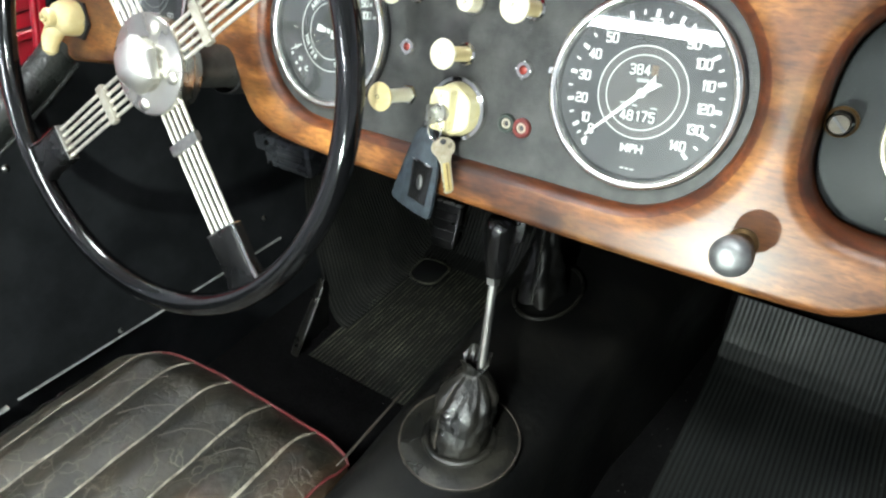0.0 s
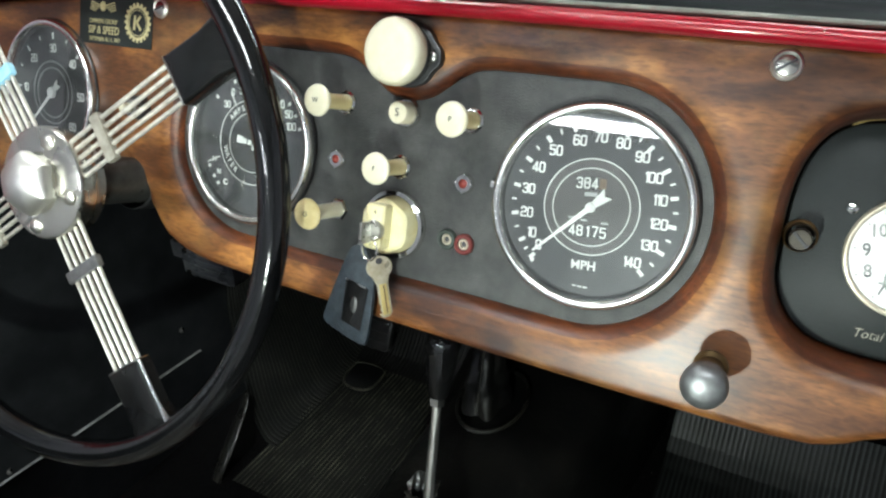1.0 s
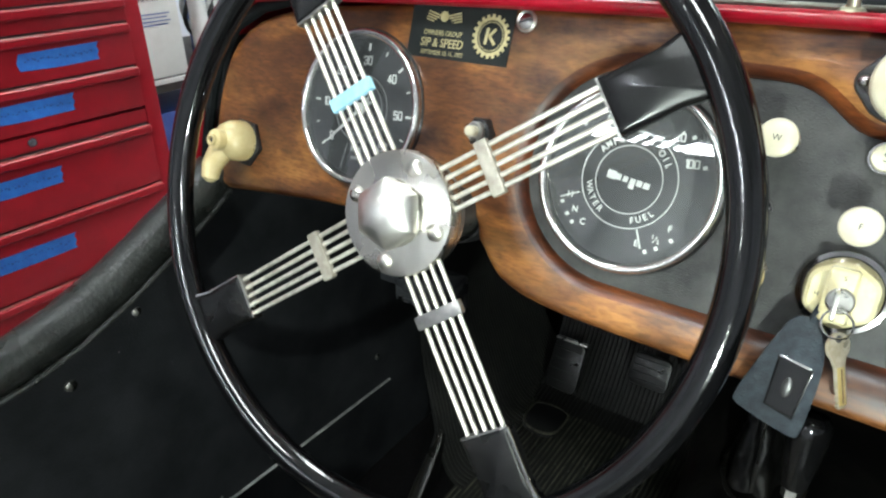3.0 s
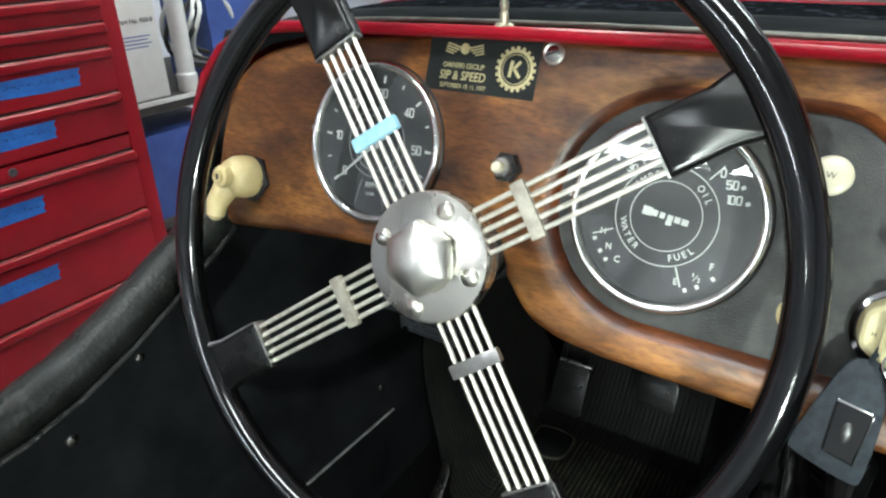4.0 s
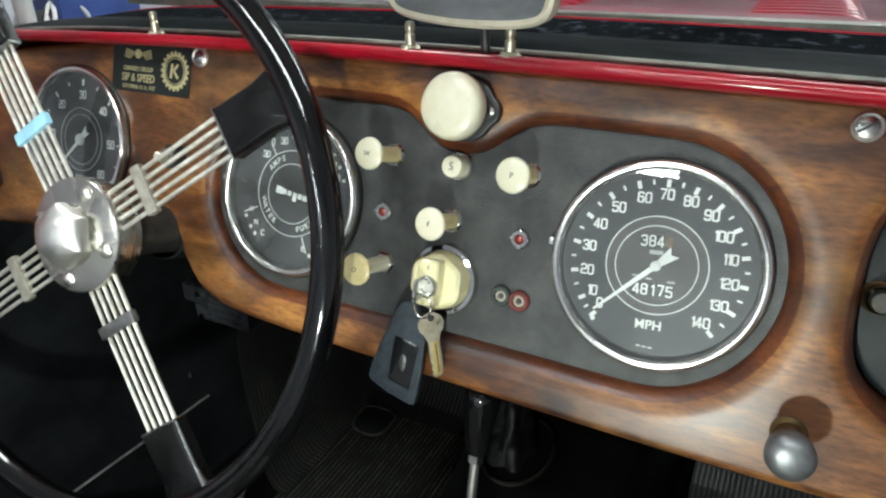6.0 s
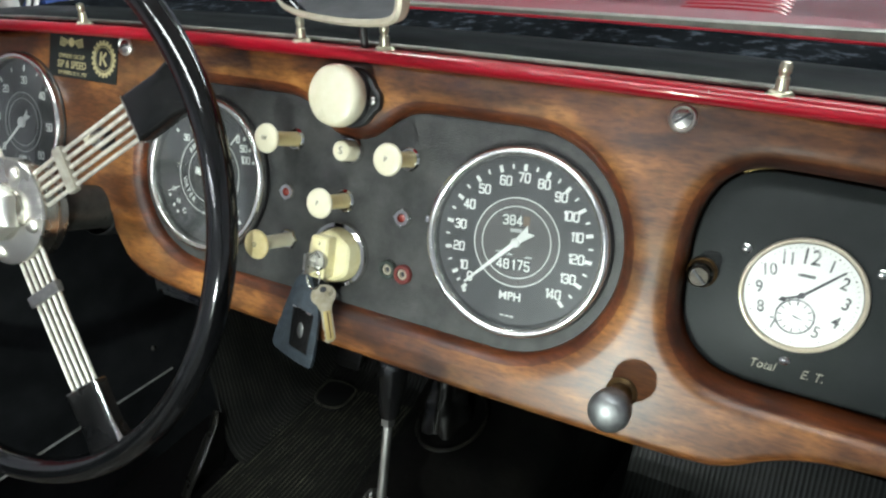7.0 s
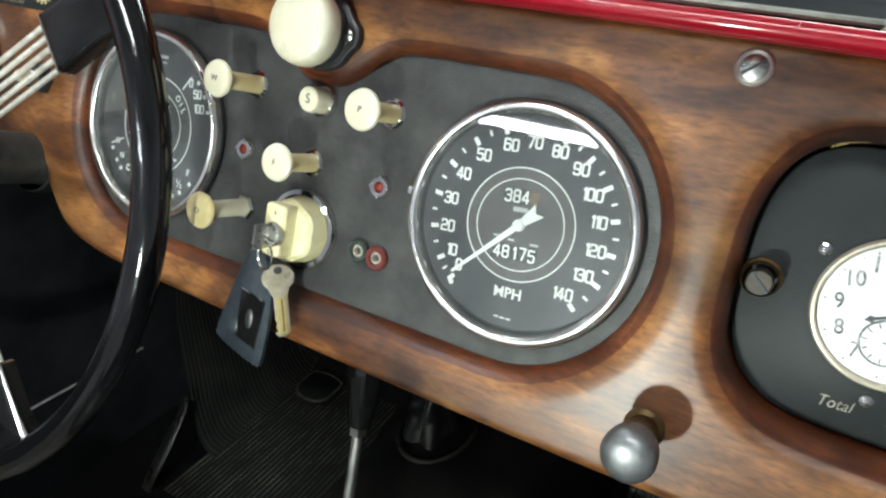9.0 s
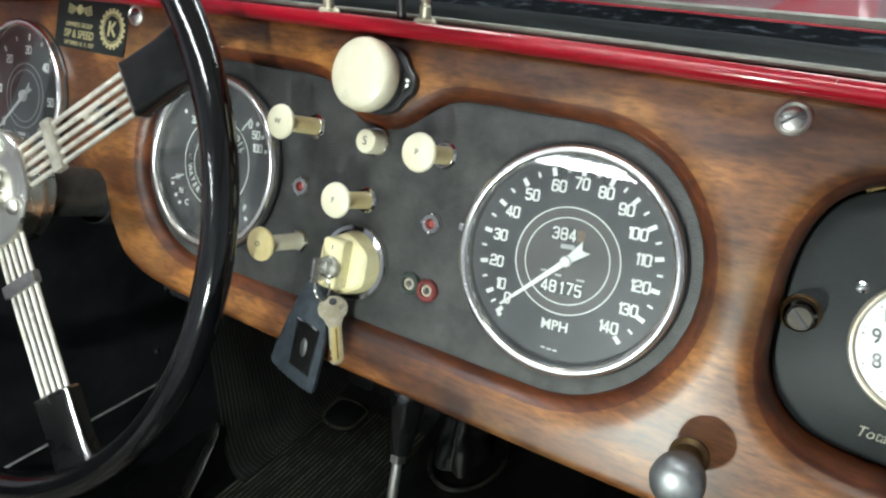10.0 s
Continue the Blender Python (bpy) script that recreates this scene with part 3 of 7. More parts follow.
slab("floor", GX0 - 0.2, GX1 + 0.2, GY0 - 0.2, GY1 + 0.2, -0.15, 0.0, CONCRETE, "grey concrete garage floor under the car", "floor")
slab("ceiling", GX0 - 0.2, GX1 + 0.2, GY0 - 0.2, GY1 + 0.2, GZ, GZ + 0.15, CEILPAINT, "white painted garage ceiling", "ceiling")
slab("wall_west", GX0 - 0.15, GX0, GY0, GY1, 0, GZ, WALLPAINT, "pale painted garage wall beyond the tool chest", "wall")
slab("wall_east", GX1, GX1 + 0.15, GY0, GY1, 0, GZ, WALLPAINT, "pale painted garage wall", "wall")
slab("wall_north", GX0 - 0.15, GX1 + 0.15, GY1, GY1 + 0.15, 0, GZ, WALLPAINT, "pale lilac-white garage wall ahead of the car", "wall")
# unseen bright strip, known only from gauge reflections, built as a glowing slot
WX0, WX1, WZ0, WZ1 = -1.90, -0.40, 1.890, 2.062
bm = bmesh.new()
for x0, x1, z0, z1 in ((GX0 - 0.15, WX0, 0, GZ), (WX1, GX1 + 0.15, 0, GZ), (WX0, WX1, 0, WZ0), (WX0, WX1, WZ1, GZ)):
    block((x1 - x0, 0.15, z1 - z0), ((x0 + x1) / 2, GY0 - 0.075, (z0 + z1) / 2), bm=bm)
tagged(part("wall_south", bm, WALLPAINT, None, smooth=0), "pale painted garage wall with an added slot behind the car", "wall", kind="structure")
window = thing("reflected_slot", pose((WX0 + WX1) / 2, GY0 - 0.075, (WZ0 + WZ1) / 2), "white framed glowing slot added behind the car for gauge reflections", "window", kind="structure")
ww, wh = WX1 - WX0, WZ1 - WZ0
for dx, dz, sx, sz in ((0, wh / 2 - 0.02, ww, 0.04), (0, -wh / 2 + 0.02, ww, 0.04), (-ww / 2 + 0.02, 0, 0.04, wh - 0.08), (ww / 2 - 0.02, 0, 0.04, wh - 0.08)):
    part("slot_frame", block((sx, 0.06, sz), (dx, 0, dz), 0.004), PAINTWHITE, window)
g = part("pane", block((ww - 0.07, 0.004, wh - 0.07), (0, 0, 0)), SCREENGLASS, window, smooth=0)
g.visible_shadow = False
tagged(part("backdrop", block((ww + 1.6, 0.02, wh + 1.4), ((WX0 + WX1) / 2, GY0 - 0.6, (WZ0 + WZ1) / 2)), SLOTGLOW, None, smooth=0), "glowing sheet behind the slot, reflected as a bright strip", "sky", kind="structure")


def ceiling_light(x, y, lx, ly):
    t = thing("ceiling_light", pose(x, y, GZ), "long white fluorescent light fitting on the garage ceiling", "ceiling light", "ceiling lights")
    part("housing", block((lx + 0.06, ly + 0.06, 0.05), (0, 0, -0.025), 0.006), ENAMEL, t)
    part("diffuser", block((lx, ly, 0.03), (0, 0, -0.068), 0.01), TUBEGLOW, t, "glowing white diffuser")
    return t


ceiling_light(-0.2, -1.55, 1.5, 0.34)
ceiling_light(-1.15, 0.9, 0.34, 1.5)
ceiling_light(0.6, 2.4, 1.5, 0.34)

# ---------------------------------------------------------------- dashboard
MID = -0.147          # the car's centre line
BOARD = 0.012         # how far the wood stands out before the inset panel


def dash_outline():
    pts = [(-0.752, 0.700), (-0.66, 0.711), (-0.56, 0.721), (-0.485, 0.724)]
    for k in range(9):                              # arch over the steering column
        a = radians(180 - 180 * k / 8)
        pts.append((-0.444 + 0.034 * math.cos(a), 0.728 + 0.030 * math.sin(a)))
    pts += [(-0.404, 0.722), (-0.394, 0.709), (-0.380, 0.698), (-0.355, 0.690), (-0.31, 0.686), (-0.2, 0.684), (-0.1, 0.6825), (0.0, 0.682), (0.08, 0.6825), (0.15, 0.685),
            (0.168, 0.691), (0.184, 0.701), (0.205, 0.709), (0.24, 0.713), (0.30, 0.717), (0.37, 0.716), (0.458, 0.705)]
    pts += [(0.461, 0.76), (0.460, 0.80), (0.453, 0.84), (0.435, 0.868), (0.40, 0.888), (0.34, 0.902), (0.2, 0.912)]
    pts += [(0.05, 0.915), (-0.15, 0.917), (-0.35, 0.915), (-0.5, 0.911), (-0.634, 0.900), (-0.694, 0.886), (-0.728, 0.866), (-0.747, 0.838), (-0.755, 0.80), (-0.756, 0.75)]
    return pts


def panel_outline():
    pts = []
    cl, cr, zc, rl, rr = -0.2985, -0.003, 0.7995, 0.0805, 0.0775
    for k in range(25):                             # right end, from the bottom up
        a = radians(-90 + 180 * k / 24)
        pts.append((cr + rr * math.cos(a), zc + (rr + (0.0035 if a > 0 else 0.0020)) * math.sin(a)))
    for k in range(1, 40):                          # top edge with the dip round the horn button
        x = cr + (cl - cr) * k / 40
        dip = 0.0275 * math.exp(-(abs(x + 0.1475) / 0.038) ** 2.8)
        pts.append((x, zc + 0.0810 - dip))
    for k in range(25):
        a = radians(90 + 180 * k / 24)
        pts.append((cl + rl * math.cos(a), zc + (rl + (0.0005 if math.sin(a) > 0 else -0.0010)) * math.sin(a)))
    for k in range(1, 24):
        pts.append((cl + (cr - cl) * k / 24, zc - 0.0795))
    return pts


def lid_outline():
    return smooth_outline([(0.1165, 0.768), (0.113, 0.792), (0.113, 0.848), (0.133, 0.8775), (0.18, 0.8775), (0.32, 0.8695), (0.385, 0.863), (0.402, 0.84), (0.402, 0.77), (0.39, 0.742), (0.33, 0.738), (0.20, 0.7385), (0.149, 0.7395), (0.129, 0.7495)][::-1], 4)


def fill_between(bm, outer, holes):
    edges = []
    for loop in (outer, *holes):
        for k in range(len(loop)):
            e = bm.edges.get((loop[k], loop[(k + 1) % len(loop)])) or bm.edges.new((loop[k], loop[(k + 1) % len(loop)]))
            edges.append(e)
    bmesh.ops.triangle_fill(bm, use_beauty=True, use_dissolve=False, edges=edges)


def dense(points, step=0.006):
    out = []
    for i, p in enumerate(points):
        q = points[(i + 1) % len(points)]
        n = max(1, int(math.dist(p, q) / step))
        out += [(p[0] + (q[0] - p[0]) * k / n, p[1] + (q[1] - p[1]) * k / n) for k in range(n)]
    return out


dashboard = thing("dashboard", CAR @ pose(0, 0, 0, 90, 0, 0), "varnished reddish-brown mahogany dashboard with a black inset instrument panel", "dashboard")
bm = bmesh.new()
outer = rings_mesh(bm, dense(smooth_outline(dash_outline(), 1)), [(0, -0.012), (0, 0.005), (-0.0012, 0.0085), (-0.0032, 0.0110), (-0.006, BOARD), (-0.008, BOARD)])
hole = rings_mesh(bm, panel_outline(), [(0.0200, BOARD), (0.0175, 0.0118), (0.0145, 0.0112), (0.0115, 0.0104), (0.0088, 0.0094), (0.0062, 0.0081), (0.0038, 0.0062), (0.0018, 0.0036), (0.0006, 0.0005), (0.0, -0.012)])
hole2 = rings_mesh(bm, lid_outline(), [(0.0150, BOARD), (0.0125, 0.0118), (0.0102, 0.0112), (0.0080, 0.0102), (0.0060, 0.0089), (0.0040, 0.0069), (0.0020, 0.0037), (0.0006, -0.001), (0.0, -0.006), (0.0, -0.030)])
hole3 = rings_mesh(bm, disc_outline(0.0640, 64, -0.5530, 0.8138), [(0, BOARD), (0, -0.012)])
fill_between(bm, outer[-1], [hole[0], hole2[0], hole3[0]])
board = part("wood_board", bm, WOOD, dashboard)
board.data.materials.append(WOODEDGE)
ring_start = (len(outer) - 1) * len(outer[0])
# the rounded edges of both recesses take the darker, redder wood
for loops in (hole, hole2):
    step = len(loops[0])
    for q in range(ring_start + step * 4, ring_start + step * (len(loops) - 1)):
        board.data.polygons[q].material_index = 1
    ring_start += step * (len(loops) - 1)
bm = bmesh.new()
face = rings_mesh(bm, offset(panel_outline(), 0.001), [(0, -0.006), (0, 0.0)])
wells = [rings_mesh(bm, disc_outline(rw, 64, xw, zw), [(0, 0.0), (0, -0.006)]) for rw, xw, zw in ((0.0632, 0.0008, 0.8018), (0.0632, -0.2985, 0.7998))]
fill_between(bm, face[-1], [w[0] for w in wells])
part("inset_panel", bm, LEATHERCLOTH, dashboard, "black textured leathercloth instrument panel")

# padded black edge that follows the end of the board, and the red cowl lip over it
arc = [(-0.764, 0.70), (-0.766, 0.75), (-0.765, 0.80), (-0.756, 0.842), (-0.735, 0.873), (-0.698, 0.894), (-0.634, 0.908), (-0.56, 0.914)]
part("edge_welt", tube([(x, z, 0.013) for x, z in arc], 0.0062, 10), SEALRUBBER, dashboard, "black edge welt")


def cowl_path():
    pts = [(-0.770, 0.70), (-0.773, 0.76), (-0.772, 0.81), (-0.763, 0.850), (-0.742, 0.879), (-0.705, 0.900)]
    n = 60
    for k in range(n + 1):
        x = -0.65 + (0.36 + 0.65 - 0.004) * k / n
        pts.append((x, 0.9155 - 0.010 * ((x - MID) / 0.5) ** 2))
    pts += [(0.41, 0.899), (0.452, 0.880), (0.477, 0.852), (0.488, 0.81), (0.49, 0.76), (0.488, 0.70)]
    return pts


cowl = thing("cowl", CAR, "glossy red painted cowl over the dashboard with a rolled rear lip", "car cowl")
path = cowl_path()
bm = bmesh.new()
sect = [(-0.030, -0.0050), (-0.0335, -0.0025), (-0.0338, 0.0008), (-0.0315, 0.0035), (-0.026, 0.0056), (-0.012, 0.0080), (0.02, 0.0080), (0.06, 0.0080), (0.16, 0.0080), (0.36, 0.0080)]
FALL = 0.295        # the skin runs level through the raked dashboard
prev = None
for i, (x, z) in enumerate(path):
    a, b = path[max(0, i - 1)], path[min(len(path) - 1, i + 1)]
    t = Vector((b[0] - a[0], b[1] - a[1])).normalized()
    nx, nz = -t.y, t.x
    row = [bm.verts.new((x + nx * h * (0.25 + 0.75 * nz), y, z + nz * h + FALL * max(0.0, y + 0.012))) for y, h in sect]
    row.append(bm.verts.new((x - nx * 0.004, 0.36, z - nz * 0.004 + FALL * 0.372)))
    row.append(bm.verts.new((x - nx * 0.005, -0.026, z - nz * 0.005)))
    if prev:
        for k in range(len(row)):
            j = (k + 1) % len(row)
            bm.faces.new((prev[k], prev[j], row[j], row[k]))
    prev = row
part("cowl_skin", bm, RED, cowl)
part("rolled_lip", tube([(x, -0.0315, z) for x, z in path], 0.0046, 12), RED, cowl, "bright rolled red lip")

rp = random.Random(21)
for k in range(16):
    i = rp.randrange(8, len(path) - 8)
    x, z = path[i]
    s2 = rp.uniform(0.0006, 0.0014)
    part("paint_chip", lathe([(0, 0.0003), (s2, 0.0002), (s2 * 1.1, 0.0)], 7, m=pose(x + rp.uniform(-0.006, 0.006), -0.0345, z + rp.uniform(-0.001, 0.0025), 70, 0, rp.uniform(0, 360))), CHIP, cowl)

# black apron lying on the cowl before the windscreen
seal = thing("windscreen_seal", pose(0, 0, 0), "worn black rubber apron between the red cowl and the windscreen", "windscreen seal")
def apron_strip(name, profile, mat, label, rough):
    """A strip of the apron across the car; profile is a list of (y, height)."""
    bm = bmesh.new()
    prev = None
    for k in range(91):
        x = -0.69 + 1.1 * k / 90
        u = (x - MID) / 0.55
        z = 0.9225 - 0.010 * u * u - 0.010 * abs(u) ** 8
        row = [bm.verts.new((x, y, z + h + rough * noise.noise(Vector((x * 9, y * 30, 3))))) for y, h in profile]
        if prev:
            for j in range(len(row) - 1):
                bm.faces.new((prev[j], prev[j + 1], row[j + 1], row[j]))
        prev = row
    return part(name, bm, mat, seal, label)


apron_strip("lower_roll", ((0.022, -0.004), (0.018, 0.0010), (0.020, 0.0036), (0.026, 0.0054), (0.038, 0.0068), (0.054, 0.0074), (0.070, 0.0070), (0.082, 0.0056), (0.090, 0.0030), (0.094, -0.002)), SEALRUBBER, "smooth rounded lower roll", 0.0004)
apron_strip("upper_strip", ((0.091, -0.002), (0.094, 0.0022), (0.102, 0.0040), (0.118, 0.0052), (0.136, 0.0062), (0.152, 0.0068), (0.164, 0.0066), (0.171, 0.0046), (0.173, 0.0), (0.173, -0.010)), SCUFFED, "scuffed upper strip, its blue-grey sheen in the colour", 0.0012)
edge = []
for k in range(61):
    x = -0.68 + 1.08 * k / 60
    u = (x - MID) / 0.55
    edge.append((x, 0.1735, 0.9285 - 0.010 * u * u - 0.010 * abs(u) ** 8))
# red reflection along the apron's top, built as a thin red tube
part("red_reflection", tube(edge, 0.0016, 8), RED, seal, "thin red line painting a reflection under the frame")
bead = []
for k in range(61):
    x = -0.68 + 1.08 * k / 60
    u = (x - MID) / 0.55
    bead.append((x, 0.0190, 0.9245 - 0.010 * u * u - 0.010 * abs(u) ** 8))
part("seal_bead", tube(bead, 0.0019, 8), BAR, seal, "thin greyed edge bead")

screen = thing("windscreen", pose(MID, 0.182, 0.9275, 3, 0, 0), "flat upright windscreen in a dull weathered metal frame", "windscreen")
part("lower_frame", block((1.06, 0.014, 0.012), (0, 0, 0), 0.004), BAR, screen)
for sx in (-0.535, 0.535):
    part("side_frame", block((0.012, 0.014, 0.33), (sx, 0, 0.168), 0.004), BAR, screen)
part("upper_frame", block((1.082, 0.014, 0.016), (0, 0, 0.338), 0.004), BAR, screen)
pane = part("pane", block((1.06, 0.004, 0.326), (0, 0, 0.168)), SCREENGLASS, screen, "clear glass pane", 0)
pane.visible_shadow = False


def fastener_stud(x, y, z):
    t = thing("fastener_stud", Matrix.Translation(CAR @ Vector((x, y, z))), "small tarnished nickel tonneau fastener stud on the red cowl", "fastener", "studs along the cowl")
    part("stud_base", lathe([(0, 0), (0.0075, 0), (0.0075, 0.0012), (0.006, 0.003), (0.0042, 0.0034), (0.0042, 0.004)], 24), STUDMETAL, t, "worn brass base washer")
    part("stud_stem", lathe([(0, 0.003), (0.0034, 0.003), (0.0034, 0.010), (0.0026, 0.011), (0.0026, 0.0122), (0.0033, 0.0132), (0.0034, 0.0165), (0.0026, 0.0185), (0, 0.0192)], 20), STUDMETAL, t)
    return t


for sx in (-0.4366, -0.1855, -0.1110, 0.1450):
    fastener_stud(sx, -0.027, 0.9200 - 0.010 * ((sx - MID) / 0.5) ** 2)
fastener_stud(-0.716, -0.012, 0.902)

# rear-view mirror over the cowl
mirror = thing("rear_view_mirror", pose(-0.129, -0.012, 0.921), "oval rear-view mirror in a cream-grey metal shell on the cowl", "mirror")
out2 = smooth_outline([(-0.062, -0.012), (-0.05, -0.021), (0.0, -0.024), (0.05, -0.021), (0.062, -0.012), (0.064, 0.012), (0.05, 0.024), (0.0, 0.027), (-0.05, 0.024), (-0.064, 0.012)], 3)
tilt = pose(0, -0.008, 0.047, 97, 0, -12)
bm = bmesh.new()
rg = rings_mesh(bm, out2, [(-0.004, 0.004), (-0.001, 0.005), (0.001, 0.0035), (0.001, -0.004), (-0.008, -0.016), (-0.02, -0.022)])
bm.faces.new(rg[-1][::-1])
bmesh.ops.transform(bm, matrix=tilt, verts=bm.verts)
part("mirror_shell", bm, RIMMETAL, mirror)
bm = plate(offset(out2, -0.0035), 0.002, 0.0036)
bmesh.ops.transform(bm, matrix=tilt, verts=bm.verts)
part("mirror_glass", bm, MIRROR, mirror, "silvered mirror glass")
part("mirror_stem", tube([(0, 0.024, 0.0), (0, 0.022, 0.02), (0, 0.012, 0.044)], 0.003, 12), BLACKPLASTIC, mirror)


# ---------------------------------------------------------------- instruments
DEEP = -0.0027    # the dials lie behind the bezels


def gauge(name, x, z, r, base, label):
    t = thing(name, on_dash(x, z, base), label, "gauge", "dashboard instruments")
    part("backing_ring", lathe([(r + 0.0012, 0.0), (r + 0.0012, 0.0012), (r + 0.0006, 0.0020), (r - 0.002, 0.003), (r - 0.002, 0.0)], 72, closed=True), BLACKPLASTIC, t)
    part("bezel", lathe([(r, 0.001), (r, 0.0056), (r - 0.0006, 0.0070), (r - 0.0017, 0.0081), (r - 0.0031, 0.0086), (r - 0.0046, 0.0083), (r - 0.0058, 0.0075), (r - 0.0064, 0.0064), (r - 0.0066, 0.0030), (r - 0.0066, 0.0010)], 96, closed=True), BEZEL, t, "polished chrome bezel")
    part("dial_well", lathe([(r - 0.0064, 0.0040), (r - 0.0068, 0.0030), (r - 0.0072, DEEP), (r - 0.0066, DEEP)], 72), DIAL, t, "dark inner wall")
    part("dial", lathe([(0, 0.0022 + DEEP), (r - 0.0066, 0.0022 + DEEP), (r - 0.0066, 0.0005 + DEEP), (0, 0.0005 + DEEP)], 72), DIAL, t, "matt black dial")
    part("bezel_lug", block((0.004, 0.005, 0.004), (-r - 0.001, 0.004, 0.003), 0.001), BEZEL, t, "small chrome bezel lug")
    g = part("glass", lathe([(0, 0.0066), (0.5 * r, 0.0066), (r - 0.0050, 0.0065)], 72), GAUGEGLASS, t, "flat glass with a milky haze film")
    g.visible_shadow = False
    return t


HD = 0.00245 + DEEP      # height of the printing on a dial


def dial_point(r, deg):
    """Clock-face angle: degrees clockwise from the top."""
    return r * math.sin(radians(deg)), r * math.cos(radians(deg))


# speedometer, its dial turned a few degrees in its hole
speedo = gauge("speedometer", -0.0008, 0.8000, 0.0684, 0.001, "large round black speedometer with a white needle resting at zero")

STROKES = {
    "0": [[(0.5, 1), (0.12, 1), (0, 0.88), (0, 0.12), (0.12, 0), (0.48, 0), (0.6, 0.12), (0.6, 0.88), (0.48, 1)]],
    "1": [[(0.05, 0.86), (0.22, 1), (0.22, 0)]],
    "2": [[(0, 0.84), (0.12, 1), (0.48, 1), (0.6, 0.88), (0.6, 0.60), (0.48, 0.50), (0.12, 0.46), (0, 0.36), (0, 0), (0.62, 0)]],
    "3": [[(0, 0.86), (0.12, 1), (0.48, 1), (0.6, 0.88), (0.6, 0.62), (0.46, 0.52), (0.22, 0.52)], [(0.46, 0.52), (0.6, 0.42), (0.6, 0.12), (0.48, 0), (0.12, 0), (0, 0.14)]],
    "4": [[(0.45, 0), (0.45, 1), (0.0, 0.34), (0.0, 0.26), (0.65, 0.26)]],
    "5": [[(0.58, 1), (0, 1), (0, 0.56), (0.48, 0.58), (0.6, 0.48), (0.6, 0.12), (0.48, 0), (0.12, 0), (0, 0.12)]],
    "6": [[(0.6, 0.88), (0.48, 1), (0.12, 1), (0, 0.88), (0, 0.12), (0.12, 0), (0.48, 0), (0.6, 0.12), (0.6, 0.46), (0.48, 0.56), (0, 0.56)]],
    "7": [[(0, 1), (0.6, 1), (0.24, 0)]],
    "8": [[(0.12, 1), (0, 0.88), (0, 0.64), (0.12, 0.53), (0, 0.42), (0, 0.12), (0.12, 0), (0.48, 0), (0.6, 0.12), (0.6, 0.42), (0.48, 0.53), (0.6, 0.64), (0.6, 0.88), (0.48, 1), (0.12, 1)], [(0.12, 0.53), (0.48, 0.53)]],
    "9": [[(0, 0.12), (0.12, 0), (0.48, 0), (0.6, 0.12), (0.6, 0.88), (0.48, 1), (0.12, 1), (0, 0.88), (0, 0.56), (0.12, 0.46), (0.6, 0.46)]],
}


def square_digits(bm, text, size, x, y, h, turn=0.0, weight=0.20, narrow=1.0):
    """Squared numerals drawn with broad strokes, centred on (x, y)."""
    adv = [0.42 if c == "1" else 0.86 for c in text]
    at = -(sum(adv) - 0.26) / 2 * narrow
    m = pose(x, y, 0, 0, 0, turn)
    q = 0
    for c, a in zip(text, adv):
        for line in STROKES[c]:
            for (xa, ya), (xb, yb) in zip(line, line[1:]):
                pa = Vector((at + xa * narrow, ya - 0.5)) * size
                pb = Vector((at + xb * narrow, yb - 0.5)) * size
                d = pb - pa
                mid = m @ Vector(((pa.x + pb.x) / 2, (pa.y + pb.y) / 2, 0))
                ang = math.degrees(math.atan2(d.y, d.x)) + turn
                bar(bm, mid.x, mid.y, d.length + weight * size * 0.8, weight * size, h + 0.000006 * (q % 7), ang)
                q += 1
        at += a * narrow
    return bm


# the scale is not quite even: degrees of each ten
TENS = (-139.5, -125.0, -104.4, -83.3, -62.3, -41.3, -20.9, -1.5, 17.3, 35.8, 54.5, 73.5, 93.0, 112.4, 132.4)
bm = bmesh.new()
for k in range(29):
    a = TENS[k // 2] if k % 2 == 0 else (TENS[k // 2] + TENS[k // 2 + 1]) / 2
    big = k % 2 == 0
    px, py = dial_point(0.0534 if big else 0.0540, a)
    bar(bm, px, py, 0.0026 if big else 0.0013, 0.0050 if big else 0.0033, HD, -a)
for k, a in enumerate(TENS):
    r0 = 0.0465 if 7 <= k <= 9 else 0.0448
    px, py = dial_point(r0, a + (4.0 if k == 0 else 2.0 if k in (1, 6) else 0.0))
    part("numeral", square_digits(bmesh.new(), str(10 * k), 0.0061, px, py, HD, 3.5, 0.19, 0.90), PRINT, speedo)
write(bm, "MPH", 0.0086, 0.0019, -0.0397, HD, 4.5, squeeze=1.0, bold=0.00016)
ring(bm, 0.0317, 0.0324, HD)
ring(bm, 0.0256, 0.0262, HD)
for k in range(3):
    px, py = dial_point(0.0545, 180 + 2 - 4 * k)
    bar(bm, px, py, 0.0028, 0.0009, HD, 5.7)
px, py = dial_point(0.0553, -141.7)
lathe([(0, HD), (0.0016, HD), (0.0016, HD - 0.0003)], 16, bm, pose(px, py, 0))
part("graduations", bm, PRINT, speedo, "white graduations and rings")
bm = lathe([(0, 0.00228 + DEEP), (0.0317, 0.00228 + DEEP), (0.0317, 0.0018 + DEEP)], 64)
part("centre_disc", bm, DIALGREY, speedo, "grey centre of the dial")
